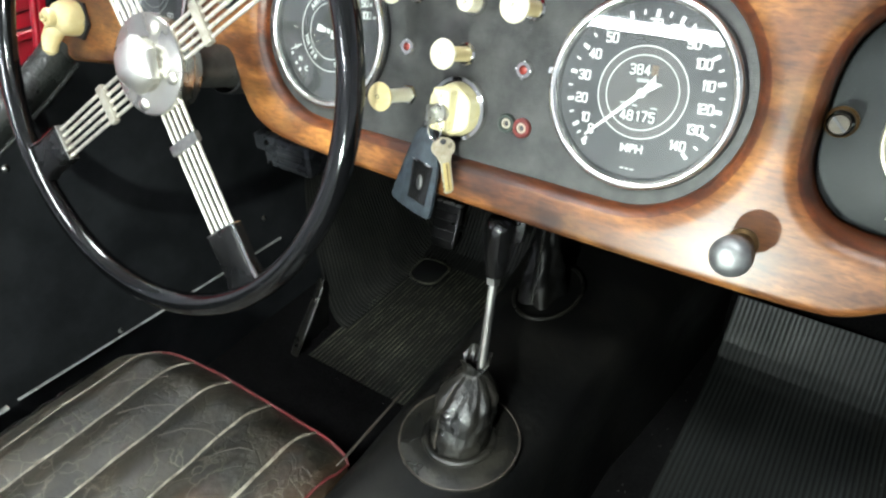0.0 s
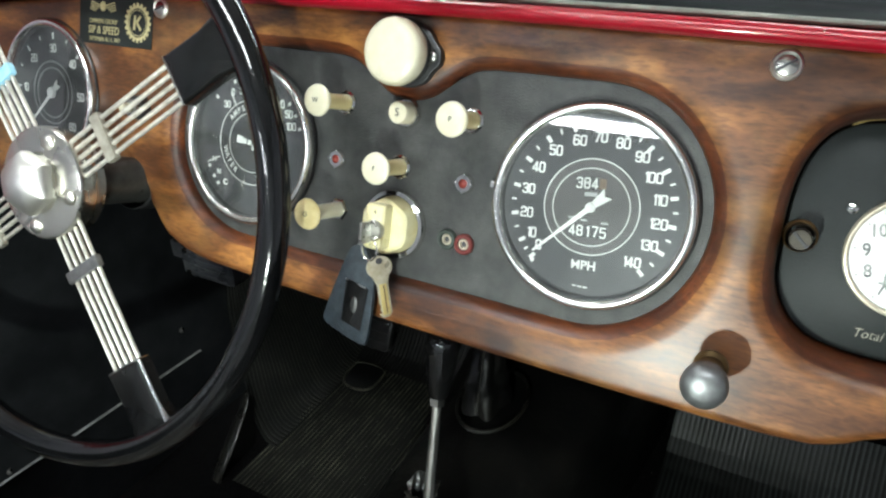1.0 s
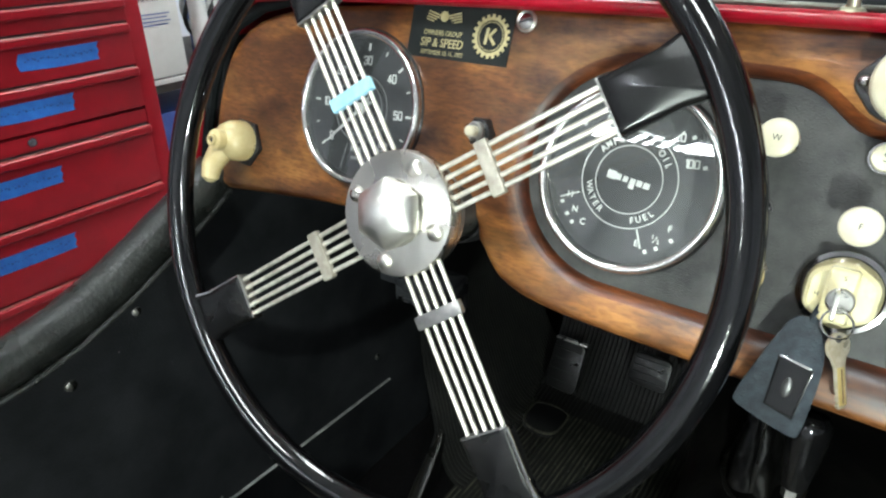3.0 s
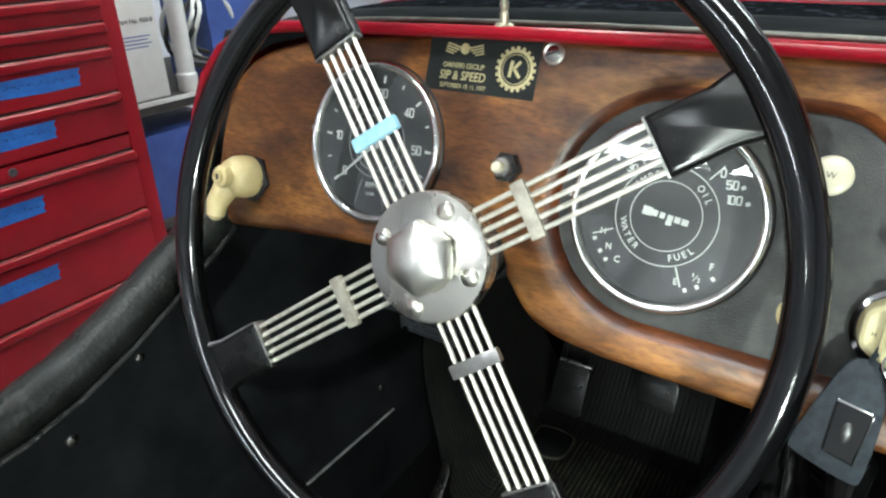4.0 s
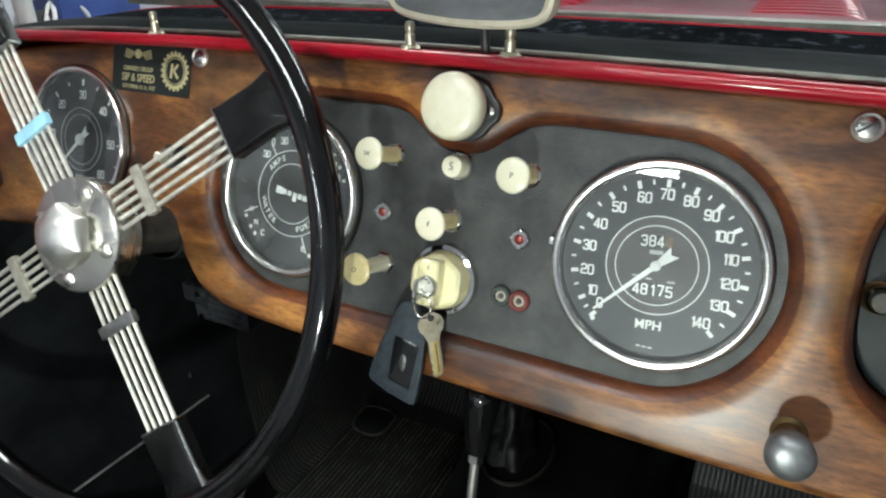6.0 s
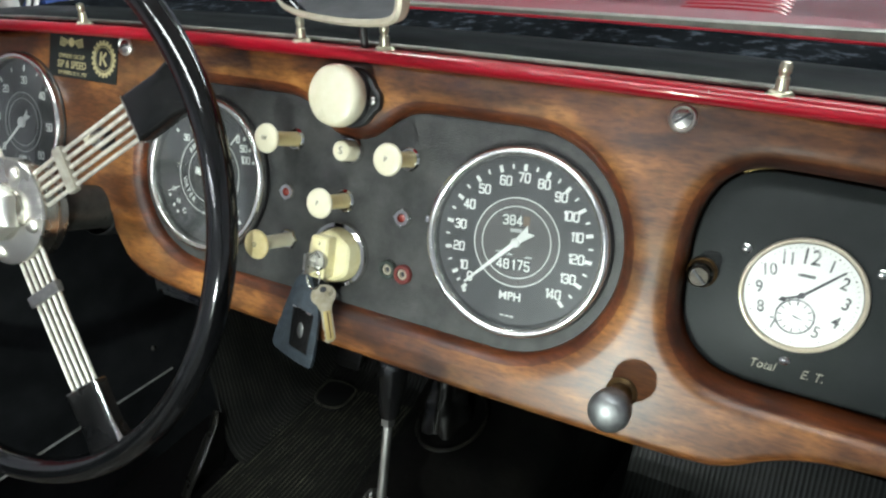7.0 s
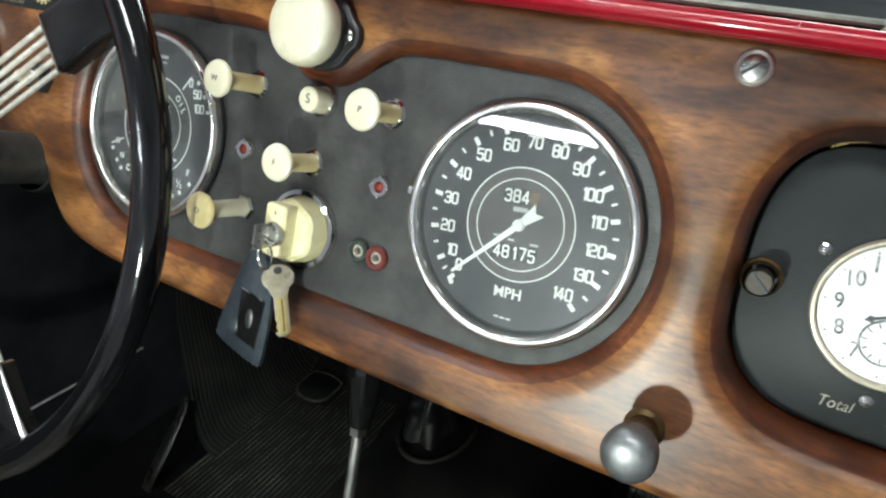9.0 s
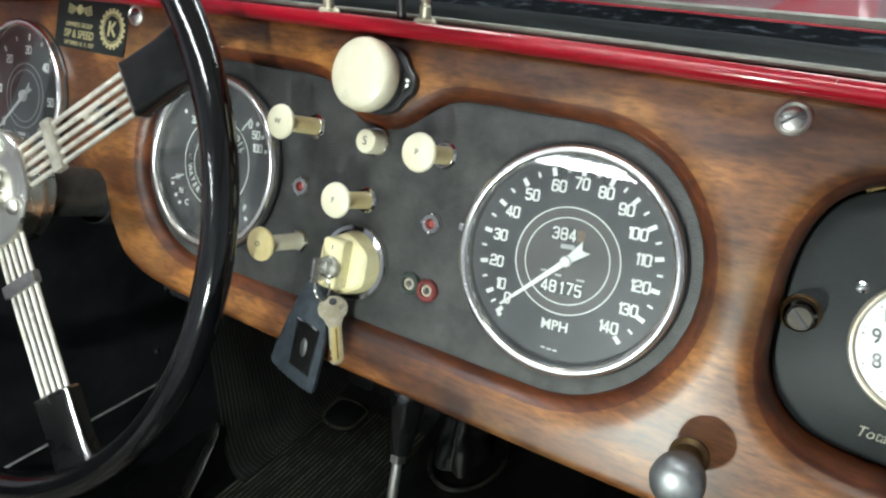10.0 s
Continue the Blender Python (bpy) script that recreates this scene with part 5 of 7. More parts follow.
ring(bm, 0.0108, 0.0114, 0.0008, m=pose(0.030, 0.0, 0))
for k in range(20):
    a = 2 * math.pi * k / 20
    bar(bm, 0.030 + 0.0158 * math.cos(a), 0.0158 * math.sin(a), 0.0026, 0.0026, 0.0008, math.degrees(a))
bar(bm, 0.0262, 0, 0.0026, 0.0128, 0.0009, -6)
bar(bm, 0.0312, 0.0030, 0.0082, 0.0024, 0.00095, 48)
bar(bm, 0.0318, -0.0030, 0.0082, 0.0024, 0.00095, -48)
part("toothed_mark", bm, GOLD, sticker, "gold toothed roundel")

# glove box lid with the clock
lid = thing("glovebox_lid", on_dash(0.0, 0.0, -0.015), "black covered glovebox lid recessed in the wood", "glovebox lid")
part("lid_panel", plate(offset(lid_outline(), -0.0018), -0.008, 0.0, 0.0015), LIDCLOTH, lid)
part("catch_stem", lathe([(0.0098, 0), (0.0098, 0.003), (0.0085, 0.004), (0.0080, 0.013)], 32, m=pose(0.1232, 0.8050, 0)), TARNISH, lid, "tarnished brass catch collar")
part("catch_head", lathe([(0.0058, 0.012), (0.0062, 0.013), (0.0062, 0.0205), (0.0055, 0.0216), (0, 0.0219)], 32, m=pose(0.1232, 0.8050, 0)), CATCHMETAL, lid, "slotted dull brass catch head")
part("catch_slot", block((0.0118, 0.0018, 0.001), (0, 0, 0.0217), 0.0002, m=pose(0.1232, 0.8050, 0, 0, 0, -42)), INK, lid)
part("lock_face", lathe([(0.0125, 0), (0.0125, 0.0018), (0.0112, 0.0030), (0.0092, 0.0030), (0.0088, 0.0018), (0, 0.0018)], 40, m=pose(0.2305, 0.8498, 0)), LOCKMETAL, lid, "grey metal lock face")
part("keyhole", block((0.0030, 0.0088, 0.0008), (0, 0, 0.0022), 0.0002, m=pose(0.2305, 0.8498, 0, 0, 0, 6)), INK, lid)
for px, py in ((0.1462, 0.8257), (0.2205, 0.8257), (0.1818, 0.7605), (0.2620, 0.7680), (0.3450, 0.8200)):
    part("lid_rivet", lathe([(0.0032, 0), (0.0030, 0.0008), (0.0012, 0.0016), (0, 0.0017)], 10, m=pose(px, py, 0, 0, 0, 20)), CHROME, lid, "bright domed rivet")
bm = bmesh.new()
write(bm, "Total", 0.0080, 0.1700, 0.7545, 0.0003, 2, shear=0.25, squeeze=0.9)
write(bm, "E. T.", 0.0080, 0.1985, 0.7545, 0.0003, 2, shear=0.25, squeeze=0.9)
part("gilt_lettering", bm, GILT, lid, "faded gilt lettering")
part("brass_hinge_wire", tube([(0.135, 0.873, 0.002), (0.142, 0.8765, 0.003), (0.152, 0.8785, 0.003), (0.160, 0.8788, 0.002)], 0.0014, 8), BRASS, lid, "thin brass strip")

clock = thing("clock", on_dash(0.1822, 0.8037, -0.015), "round white pocket-watch clock with black numerals in a pale brass rim", "clock")
part("rim", lathe([(0.0358, 0), (0.0358, 0.0035), (0.0350, 0.0050), (0.0340, 0.0052), (0.0330, 0.0042), (0.0328, 0.001)], 64), RIMMETAL, clock, "pale brass rim")
part("face", lathe([(0, 0.0020), (0.0324, 0.0020), (0.0324, 0.0008)], 64), ENAMEL, clock, "white enamel face")
bm = bmesh.new()
for k in range(1, 13):
    px, py = dial_point(0.0240, 30 * k)
    if k != 6:
        write(bm, str(k), (0.0135 if k == 12 else 0.0108), px, py, 0.0022, -14 * math.sin(radians(30 * k)), squeeze=0.84, bold=0.00016)
for k in range(60):
    px, py = dial_point(0.0300, 6 * k)
    bar(bm, px, py, 0.0003 if k % 5 else 0.0009, 0.0010, 0.0021, -6 * k)
bar(bm, 0.0, 0.0125, 0.0098, 0.0018, 0.0021, 0)
part("numerals", bm, WORNINK, clock, "black numerals and minute dots")
bm = bmesh.new()
ring(bm, 0.0100, 0.0112, 0.0021, m=pose(-0.0010, -0.0138, 0))
for k in range(12):
    px, py = dial_point(0.0085, 30 * k)
    bar(bm, px - 0.001, py - 0.0138, 0.0008, 0.0024, 0.0021, -30 * k)
bar(bm, 0.0005, -0.0142, 0.0060, 0.0009, 0.0022, -15)
part("seconds_dial", bm, WORNINK, clock, "small seconds dial")
bm = bmesh.new()
plate([(-0.0009, -0.003), (0.0009, -0.003), (0.0006, 0.027), (0.0, 0.0285), (-0.0006, 0.027)], 0.0026, 0.0029, bm=bm)
bmesh.ops.rotate(bm, cent=(0, 0, 0), matrix=Matrix.Rotation(radians(-46), 3, "Z"), verts=bm.verts)
part("minute_hand", bm, INK, clock)
bm = bmesh.new()
plate([(-0.0007, -0.002), (0.0007, -0.002), (0.0007, 0.009), (0.0018, 0.0105), (0.0, 0.0135), (-0.0018, 0.0105), (-0.0007, 0.009)], 0.0023, 0.0025, bm=bm)
bmesh.ops.rotate(bm, cent=(0, 0, 0), matrix=Matrix.Rotation(radians(114), 3, "Z"), verts=bm.verts)
lathe([(0.0019, 0.002), (0.0017, 0.0032), (0, 0.0033)], 20, bm)
part("hour_hand", bm, INK, clock)
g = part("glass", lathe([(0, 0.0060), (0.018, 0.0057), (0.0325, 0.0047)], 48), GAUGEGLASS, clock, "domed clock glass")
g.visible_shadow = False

# ---------------------------------------------------------------- steering wheel
WN = Vector((0.0782, -1.0, 0.0368)).normalized()
WX = Vector((1.0, 0.0782, 0.0)).normalized()
WX = (WX - WX.dot(WN) * WN).normalized()
WY = WN.cross(WX)
WHEEL = CAR @ Matrix(((WX.x, WY.x, WN.x, -0.4283), (WX.y, WY.y, WN.y, -0.1000), (WX.z, WY.z, WN.z, 0.7490), (0, 0, 0, 1)))
wheel = thing("steering_wheel", WHEEL, "four-spoke steering wheel with worn black rim and plated wire spokes", "steering wheel")
RIM, THICK = 0.2312, 0.0115
bm = bmesh.new()
N, S = 240, 16
rows = []
for i in range(N):
    a = 2 * math.pi * i / N
    row = []
    for k in range(S):
        b = 2 * math.pi * k / S
        inner = max(0.0, -math.cos(b)) * max(0.0, -math.sin(b) + 0.4)
        rr = THICK * (1 + 0.02 * math.sin(3 * a)) - 0.0006 * inner * (0.5 + 0.5 * math.cos(64 * a))
        row.append(bm.verts.new(((RIM + rr * math.cos(b)) * math.cos(a), (RIM + rr * math.cos(b)) * math.sin(a), 0.98 * rr * math.sin(b))))
    rows.append(row)
for i in range(N):
    for k in range(S):
        bm.faces.new((rows[i][k], rows[(i + 1) % N][k], rows[(i + 1) % N][(k + 1) % S], rows[i][(k + 1) % S]))
part("rim", bm, RIMBLACK, wheel, "worn glossy black rim", 60)

SPOKES = (35.4, 127.0, 217.8, 307.3)
for n, ang in enumerate(SPOKES):
    turn = Matrix.Rotation(radians(ang), 4, "Z")
    for k in range(5):
        o = (k - 2)
        bm = tube([(0.030, o * 0.0076, -0.004), (0.10, o * 0.0075, -0.002), (0.172, o * 0.0074, -0.001)], 0.0018, 8)
        bmesh.ops.transform(bm, matrix=turn, verts=bm.verts)
        part("spoke_wire", bm, SPOKE, wheel)
    bm = block((0.0105, 0.040, 0.0062), (0.0965 if n == 1 else 0.080, 0, -0.0015), 0.0022)
    bmesh.ops.transform(bm, matrix=turn, verts=bm.verts)
    part("spoke_clip", bm, PALETAPE if n == 1 else STEEL if n == 3 else CLIPMETAL, wheel, "clip wrapped in pale blue tape" if n == 1 else "steel spoke clip" if n == 3 else "pale plated spoke clip")
    sl = [(0.167, -0.0195), (0.205, -0.0185), (0.228, -0.0225), (0.228, 0.0225), (0.205, 0.0185), (0.167, 0.0195)]
    bm = plate(dense(sl, 0.006), -0.0075, 0.0050, 0.0032)
    bmesh.ops.transform(bm, matrix=turn, verts=bm.verts)
    sleeve = part("spoke_sleeve", bm, SLEEVE, wheel, "black spoke sleeve", 60)
    bm = block((0.0022, 0.0392, 0.0105), (0.1672, 0, -0.0015), 0.0008)
    bmesh.ops.transform(bm, matrix=turn, verts=bm.verts)
    part("sleeve_ferrule", bm, STEEL, sleeve, "worn metal ferrule")
    if n in (2, 3):
        bm = tube([(0.168, 0.0192 if n == 3 else -0.0192, 0.003), (0.206, 0.0188 if n == 3 else -0.0188, 0.003), (0.225, 0.0212 if n == 3 else -0.0212, 0.004)], [0.0014, 0.0018, 0.0034], 8)
        bmesh.ops.transform(bm, matrix=turn, verts=bm.verts)
        part("worn_edge", bm, CHROME, sleeve, "bare bright metal edge")

part("hub_plate", lathe([(0.0440, -0.016), (0.0462, -0.012), (0.0466, -0.002), (0.0466, 0.0005), (0.0455, 0.0022), (0.0430, 0.0028), (0.026, 0.0055), (0, 0.0060)], 72), HUBMETAL, wheel, "polished round hub plate")
part("hub_drum", lathe([(0.043, -0.014), (0.043, -0.024), (0.036, -0.030), (0.026, -0.031), (0.0235, -0.034)], 56), STEEL, wheel, "grey hub drum")
bm = lathe([(0.0250, 0.0045), (0.0238, 0.0095), (0.0205, 0.0110)], 48)
part("nut_collar", bm, HUBMETAL, wheel)
bm = bmesh.new()
rings = []
for h, r, hexed in ((0.0080, 0.0225, 1.0), (0.0090, 0.0232, 1.0), (0.0150, 0.0232, 1.0), (0.0172, 0.0226, 0.90), (0.0200, 0.0208, 0.66), (0.0230, 0.0178, 0.40), (0.0255, 0.0138, 0.18), (0.0272, 0.0090, 0.06), (0.0281, 0.0042, 0.0)):
    rr = []
    for k in range(72):
        a = 2 * math.pi * k / 72
        flat = 1 / math.cos((a + math.pi / 6) % (math.pi / 3) - math.pi / 6)
        q = r * (1 + hexed * (min(flat, 1.135) - 1))
        rr.append(bm.verts.new((q * math.cos(a), q * math.sin(a), h)))
    rings.append(rr)
for a, b in zip(rings, rings[1:]):
    for k in range(72):
        bm.faces.new((a[k], a[(k + 1) % 72], b[(k + 1) % 72], b[k]))
bm.faces.new(rings[-1])
bmesh.ops.rotate(bm, cent=(0, 0, 0), matrix=Matrix.Rotation(radians(12), 3, "Z"), verts=bm.verts)
part("centre_nut", bm, NUTMETAL, wheel, "domed chrome hexagon nut", 24)
for k, ang in enumerate((74, 169, 351, 267.5)):
    bm = lathe([(0.0066, 0.003), (0.0064, 0.0048), (0.0046, 0.0068), (0.002, 0.0077), (0, 0.0079)], 20, m=Matrix.Rotation(radians(ang), 4, "Z") @ pose(0.0360, 0, 0))
    part("hub_rivet", bm, HUBMETAL, wheel, "domed rivet")

column = thing("steering_column", WHEEL, "dull grey steering column tube under the dashboard", "steering column")
part("column_tube", lathe([(0.0215, -0.030), (0.0215, -0.095), (0.0225, -0.097), (0.0225, -0.125), (0.0200, -0.130), (0.0200, -0.66)], 36), COLUMN, column)
part("column_clamp", lathe([(0.027, -0.088), (0.0285, -0.090), (0.0285, -0.112), (0.027, -0.114), (0.022, -0.114)], 36), BLACKPLASTIC, column, "black clamp")
part("clamp_bolt", lathe([(0.005, 0), (0.005, 0.009), (0, 0.0095)], 6, m=pose(0.0275, -0.012, -0.100, 0, 70, -20)), STEEL, column)

# ---------------------------------------------------------------- cockpit tub
X0, X1, FZ = -0.752, 0.458, 0.235
LOW, END = 0.106, 0.78      # footwell floor and bulkhead
slab("car_floor", -0.79, 0.50, -1.0, END + 0.04, LOW - 0.03, LOW, CARPET, "black carpeted car floor", "car floor")
slab("toe_board", -0.78, 0.486, END, END + 0.04, LOW, 0.835, CARPET, "black carpeted bulkhead ahead of the pedals", "bulkhead")
slab("scuttle_underside", -0.75, 0.456, 0.12, END, 0.820, 0.835, CARPET, "dark underside of the cowl", "cowl underside")


def side_panel(name, x, out, label):
    """A trimmed side, cut down behind the dashboard; out is the way to the outside."""
    bm = bmesh.new()
    prof = [(-1.0, 0.60), (-0.45, 0.60), (-0.30, 0.60), (-0.23, 0.622), (-0.09, 0.684), (-0.045, 0.700), (-0.02, 0.73), (0.0, 0.84), (0.03, 0.895), (0.33, 0.895), (0.41, 0.850), (END, 0.835), (END, LOW), (-1.0, LOW)]
    a = [bm.verts.new((x, y, z)) for y, z in prof]
    b = [bm.verts.new((x + out * 0.024, y, z)) for y, z in prof]
    bm.faces.new(a)
    bm.faces.new(b[::-1])
    for k in range(len(a)):
        j = (k + 1) % len(a)
        bm.faces.new((a[k], b[k], b[j], a[j]))
    return tagged(part(name, bm, TRIM, None, smooth=0), label, "side panel", kind="structure")


TRIM = material("black_trim_board", (0.010, 0.0108, 0.0122), 0.50, color2=(0.021, 0.0222, 0.0245), scale=14, rough_var=0.1, bump=0.25, bump_scale=420, spec=0.15)
side_panel("side_panel_left", X0, -1, "black leathercloth door panel beside the driver")
side_panel("side_panel_right", X1, 1, "black leathercloth door panel beside the passenger")


def elbow_roll(x):
    t = thing("elbow_roll", pose(x, 0, 0), "padded black hide roll along the cut-down door top", "elbow roll")
    base = [(-1.0, 0.600), (-0.6, 0.600), (-0.45, 0.602), (-0.35, 0.606), (-0.28, 0.612), (-0.228, 0.624), (-0.17, 0.646), (-0.125, 0.668), (-0.09, 0.686), (-0.055, 0.705), (-0.03, 0.722)]
    pts = []
    for (y0, z0), (y1, z1) in zip(base, base[1:]):
        pts += [(0, y0 + (y1 - y0) * k / 4, z0 + (z1 - z0) * k / 4) for k in range(4)]
    pts.append((0, *base[-1]))
    rr = [0.0235 + 0.0008 * noise.noise(Vector((p[1] * 40, 1, 2))) for p in pts]
    part("roll_cover", tube(pts, rr, 24), PADHIDE, t)
    part("roll_welt", tube([(0.0215, y, z - 0.0185) for _, y, z in pts], 0.0032, 8), PADHIDE, t, "stitched welt")
    return t


elbow_roll(X0 - 0.006)


def stud(x, y, z, r=0.006):
    t = thing("panel_stud", pose(x, y, z, 0, 90, 0), "small nickel trim stud on the black side panel", "trim stud", "trim studs")
    part("stud_cap", lathe([(r, 0), (r * 0.9, 0.0018), (r * 0.5, 0.003), (0, 0.0034)], 18), STEEL, t)
    return t


stud(X0, -0.241, 0.561, 0.0065)
stud(X0, -0.159, 0.605, 0.0052)
stud(X0, 0.205, 0.325, 0.0048)
stud(X0, -0.112, 0.287, 0.0042)

# strap bracket on the footwell side
pocket = thing("strap_bracket", pose(-0.700, 0.205, 0.478), "black leather strap bracket with two nickel rivets in the footwell", "strap bracket")
part("strap", block((0.108, 0.046, 0.056), (0.046, 0.023, 0), 0.011, segs=3), STRAPHIDE, pocket)
part("wall_tab", block((0.050, 0.020, 0.030), (-0.027, 0.030, 0), 0.004), STRAPHIDE, pocket)
for dz in (0.019, -0.020):
    part("strap_rivet", lathe([(0.0056, 0), (0.0048, 0.002), (0, 0.003)], 16, m=pose(0.006, 0.0004, dz, 90, 0, 0)), CHROME, pocket, "bright rivet")
for dz in (-0.014, -0.002, 0.010, 0.021):
    part("strap_pleat", tube([(0.014, 0.0004, dz), (0.040, -0.0012, dz), (0.090, 0.0006, dz)], 0.0024, 6), STRAPHIDE, pocket, "raised pleat")

# leather-covered sill along the floor, with its bright strip
sill = thing("sill_cover", pose(0, 0, FZ), "black leather-covered sill along the side of the floor", "sill cover")
bm = block((0.115, 0.56, 0.147), (-0.6925, -0.46, -0.0555), 0.006, segs=3)
part("cover", bm, DULLHIDE, sill)
part("rolled_edge", tube([(-0.740 + 0.003 * math.sin(9 * k), -0.48 + 0.02 * k, 0.0195) for k in range(15)], 0.0050, 8), LEATHER, sill, "creased rolled edge")
strip = thing("sill_strip", pose(0, 0, 0), "thin bright metal strip along the edge of the sill", "sill strip")
part("strip_rail", tube([(-0.7485, -0.28 + 0.03 * k, 0.2860 - 0.0012 * k) for k in range(18)], 0.0027, 8, flat=0.55), STRIP, strip)
strip2 = thing("sill_strip", pose(0, 0, 0), "worn end of the bright sill strip by the seat", "sill strip")
part("strip_rail", tube([(-0.746, -0.62, 0.290), (-0.746, -0.45, 0.289), (-0.746, -0.295, 0.287)], 0.0052, 8, flat=0.5), STRIP, strip2)


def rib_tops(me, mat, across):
    """The tops of the ribs take mat, the grooves between them take a darker rubber."""
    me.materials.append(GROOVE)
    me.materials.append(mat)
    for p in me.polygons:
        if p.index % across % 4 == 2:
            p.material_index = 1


def ribbed_mat(name, label, x0, x1, path, pitch=0.0085, mat=RUBBER, deep=0.0032):
    """A rubber mat with ribs that follow path, a list of (y, z)."""
    n = int((x1 - x0) / pitch)
    nrm = []
    for i in range(len(path)):
        a, b = path[max(0, i - 1)], path[min(len(path) - 1, i + 1)]
        d = Vector((b[0] - a[0], b[1] - a[1])).normalized()
        nrm.append((-d.y, d.x))
    verts, faces, cols = [], [], []
    for k in range(n):
        x = x0 + k * pitch
        cols += [(x, 0.0), (x + 0.50 * pitch, 0.0), (x + 0.60 * pitch, deep), (x + 0.90 * pitch, deep)]
    cols.append((x0 + n * pitch, 0.0))
    for (y, z), (ny, nz) in zip(path, nrm):
        for x, h in cols:
            wave = 0.0014 * noise.noise(Vector((x * 9, y * 9, z * 9)))
            verts.append((x, y + ny * (h + wave), z + nz * (h + wave)))
    w = len(cols)
    for i in range(len(path) - 1):
        for k in range(w - 1):
            a = i * w + k
            faces.append((a, a + 1, a + w + 1, a + w))
    me = bpy.data.meshes.new(name)
    me.from_pydata(verts, [], faces)
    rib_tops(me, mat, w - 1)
    return tagged(new(name, me), label, "floor mat")


ribbed_mat("floor_mat", "dusty black ribbed rubber mat under the pedals", -0.606, -0.285,
           [(0.125, LOW + 0.004), (0.14, LOW + 0.004), (0.20, LOW + 0.004), (0.26, LOW + 0.004), (0.34, LOW + 0.004), (0.42, LOW + 0.005), (0.49, LOW + 0.006)], 0.0085)
ribbed_mat("toe_mat", "black ribbed rubber mat on the sloping toe board", -0.606, -0.285,
           [(0.485, LOW + 0.008), (0.528, 0.124), (0.557, 0.153), (0.605, 0.224), (0.634, 0.289), (0.664, 0.354), (0.699, 0.531), (0.735, 0.72)], 0.0085, TOERUBBER)


def side_mat(profile, y0, y1, slant, pitch):
    """Ribbed rubber that climbs from the floor up the side; profile is a list of (x, z), slant moves its rear edge forward on the way up."""
    n = int((y1 - y0) / pitch)
    verts, faces = [], []
    for i, (x, z) in enumerate(profile):
        a, b = profile[max(0, i - 1)], profile[min(len(profile) - 1, i + 1)]
        d = Vector((b[0] - a[0], b[1] - a[1])).normalized()
        start = y0 + slant * (z - profile[0][1])
        step = (y1 - start) / n
        for k in range(n):
            for q, h in ((0.0, 0.0), (0.48, 0.0), (0.58, 0.0028), (0.90, 0.0028)):
                y = start + (k + q) * step + 0.0016 * noise.noise(Vector((k * 0.35, z * 9, 4)))
                w = h + 0.0016 * noise.noise(Vector((y * 11, z * 11, 2)))
                verts.append((x + d.y * w, y, z - d.x * w))
    w = 4 * n
    for i in range(len(profile) - 1):
        for k in range(w - 1):
            a = i * w + k
            faces.append((a, a + 1, a + w + 1, a + w))
    me = bpy.data.meshes.new("side_mat")
    me.from_pydata(verts, [], faces)
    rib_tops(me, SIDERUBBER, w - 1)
    return tagged(new("side_mat", me), "black ribbed rubber mat climbing the side of the driver's footwell", "floor mat")


SIDERUBBER = material("creased_ribbed_rubber", (0.0140, 0.0145, 0.0135), 0.50, color2=(0.060, 0.057, 0.046), scale=22, spread=(0.45, 0.8), rough_var=0.15, bump=0.1, bump_scale=160)
side_mat([(-0.588, 0.1135), (-0.600, 0.1145), (-0.612, 0.118), (-0.625, 0.127), (-0.638, 0.142), (-0.652, 0.164), (-0.668, 0.196), (-0.686, 0.232), (-0.706, 0.270), (-0.724, 0.308), (-0.735, 0.345), (-0.741, 0.40), (-0.744, 0.50), (-0.745, 0.60)], 0.215, 0.66, 0.36, 0.0088)
MATRUBBER = material("smooth_ribbed_rubber", (0.0120, 0.0140, 0.0148), 0.40, color2=(0.036, 0.041, 0.042), scale=14, rough_var=0.14, bump=0.08, blotch=0.4, spread=(0.4, 0.75))
ribbed_mat("floor_mat", "black ribbed rubber mat in the passenger footwell", 0.034, 0.45,
           [(-0.60, LOW + 0.004), (-0.30, LOW + 0.004), (-0.1, LOW + 0.004), (0.10, LOW + 0.004), (0.24, LOW + 0.004), (0.38, LOW + 0.004), (0.45, LOW + 0.006), (0.485, 0.117), (0.510, 0.129), (0.530, 0.148), (0.548, 0.172), (0.564, 0.196), (0.578, 0.219)], 0.0080, MATRUBBER, 0.0016)
slab("passenger_board", 0.02, X1, 0.600, END, LOW, 0.330, CARPET, "black carpeted step ahead of the passenger footwell", "toe board")

leaf = thing("dry_leaf", pose(0.346, 0.492, 0.1195), "small curled yellow-green dry leaf on the mat", "leaf")
bm = bmesh.new()
vs = [bm.verts.new(p) for p in ((-0.010, 0.002, 0.001), (-0.003, 0.005, 0.003), (0.005, 0.003, 0.003), (0.011, -0.003, 0.001), (0.003, -0.005, 0.003), (-0.005, -0.003, 0.002))]
bm.faces.new(vs)
bmesh.ops.solidify(bm, geom=bm.faces[:], thickness=0.0006)
part("leaf_blade", bm, YELLOW, leaf)

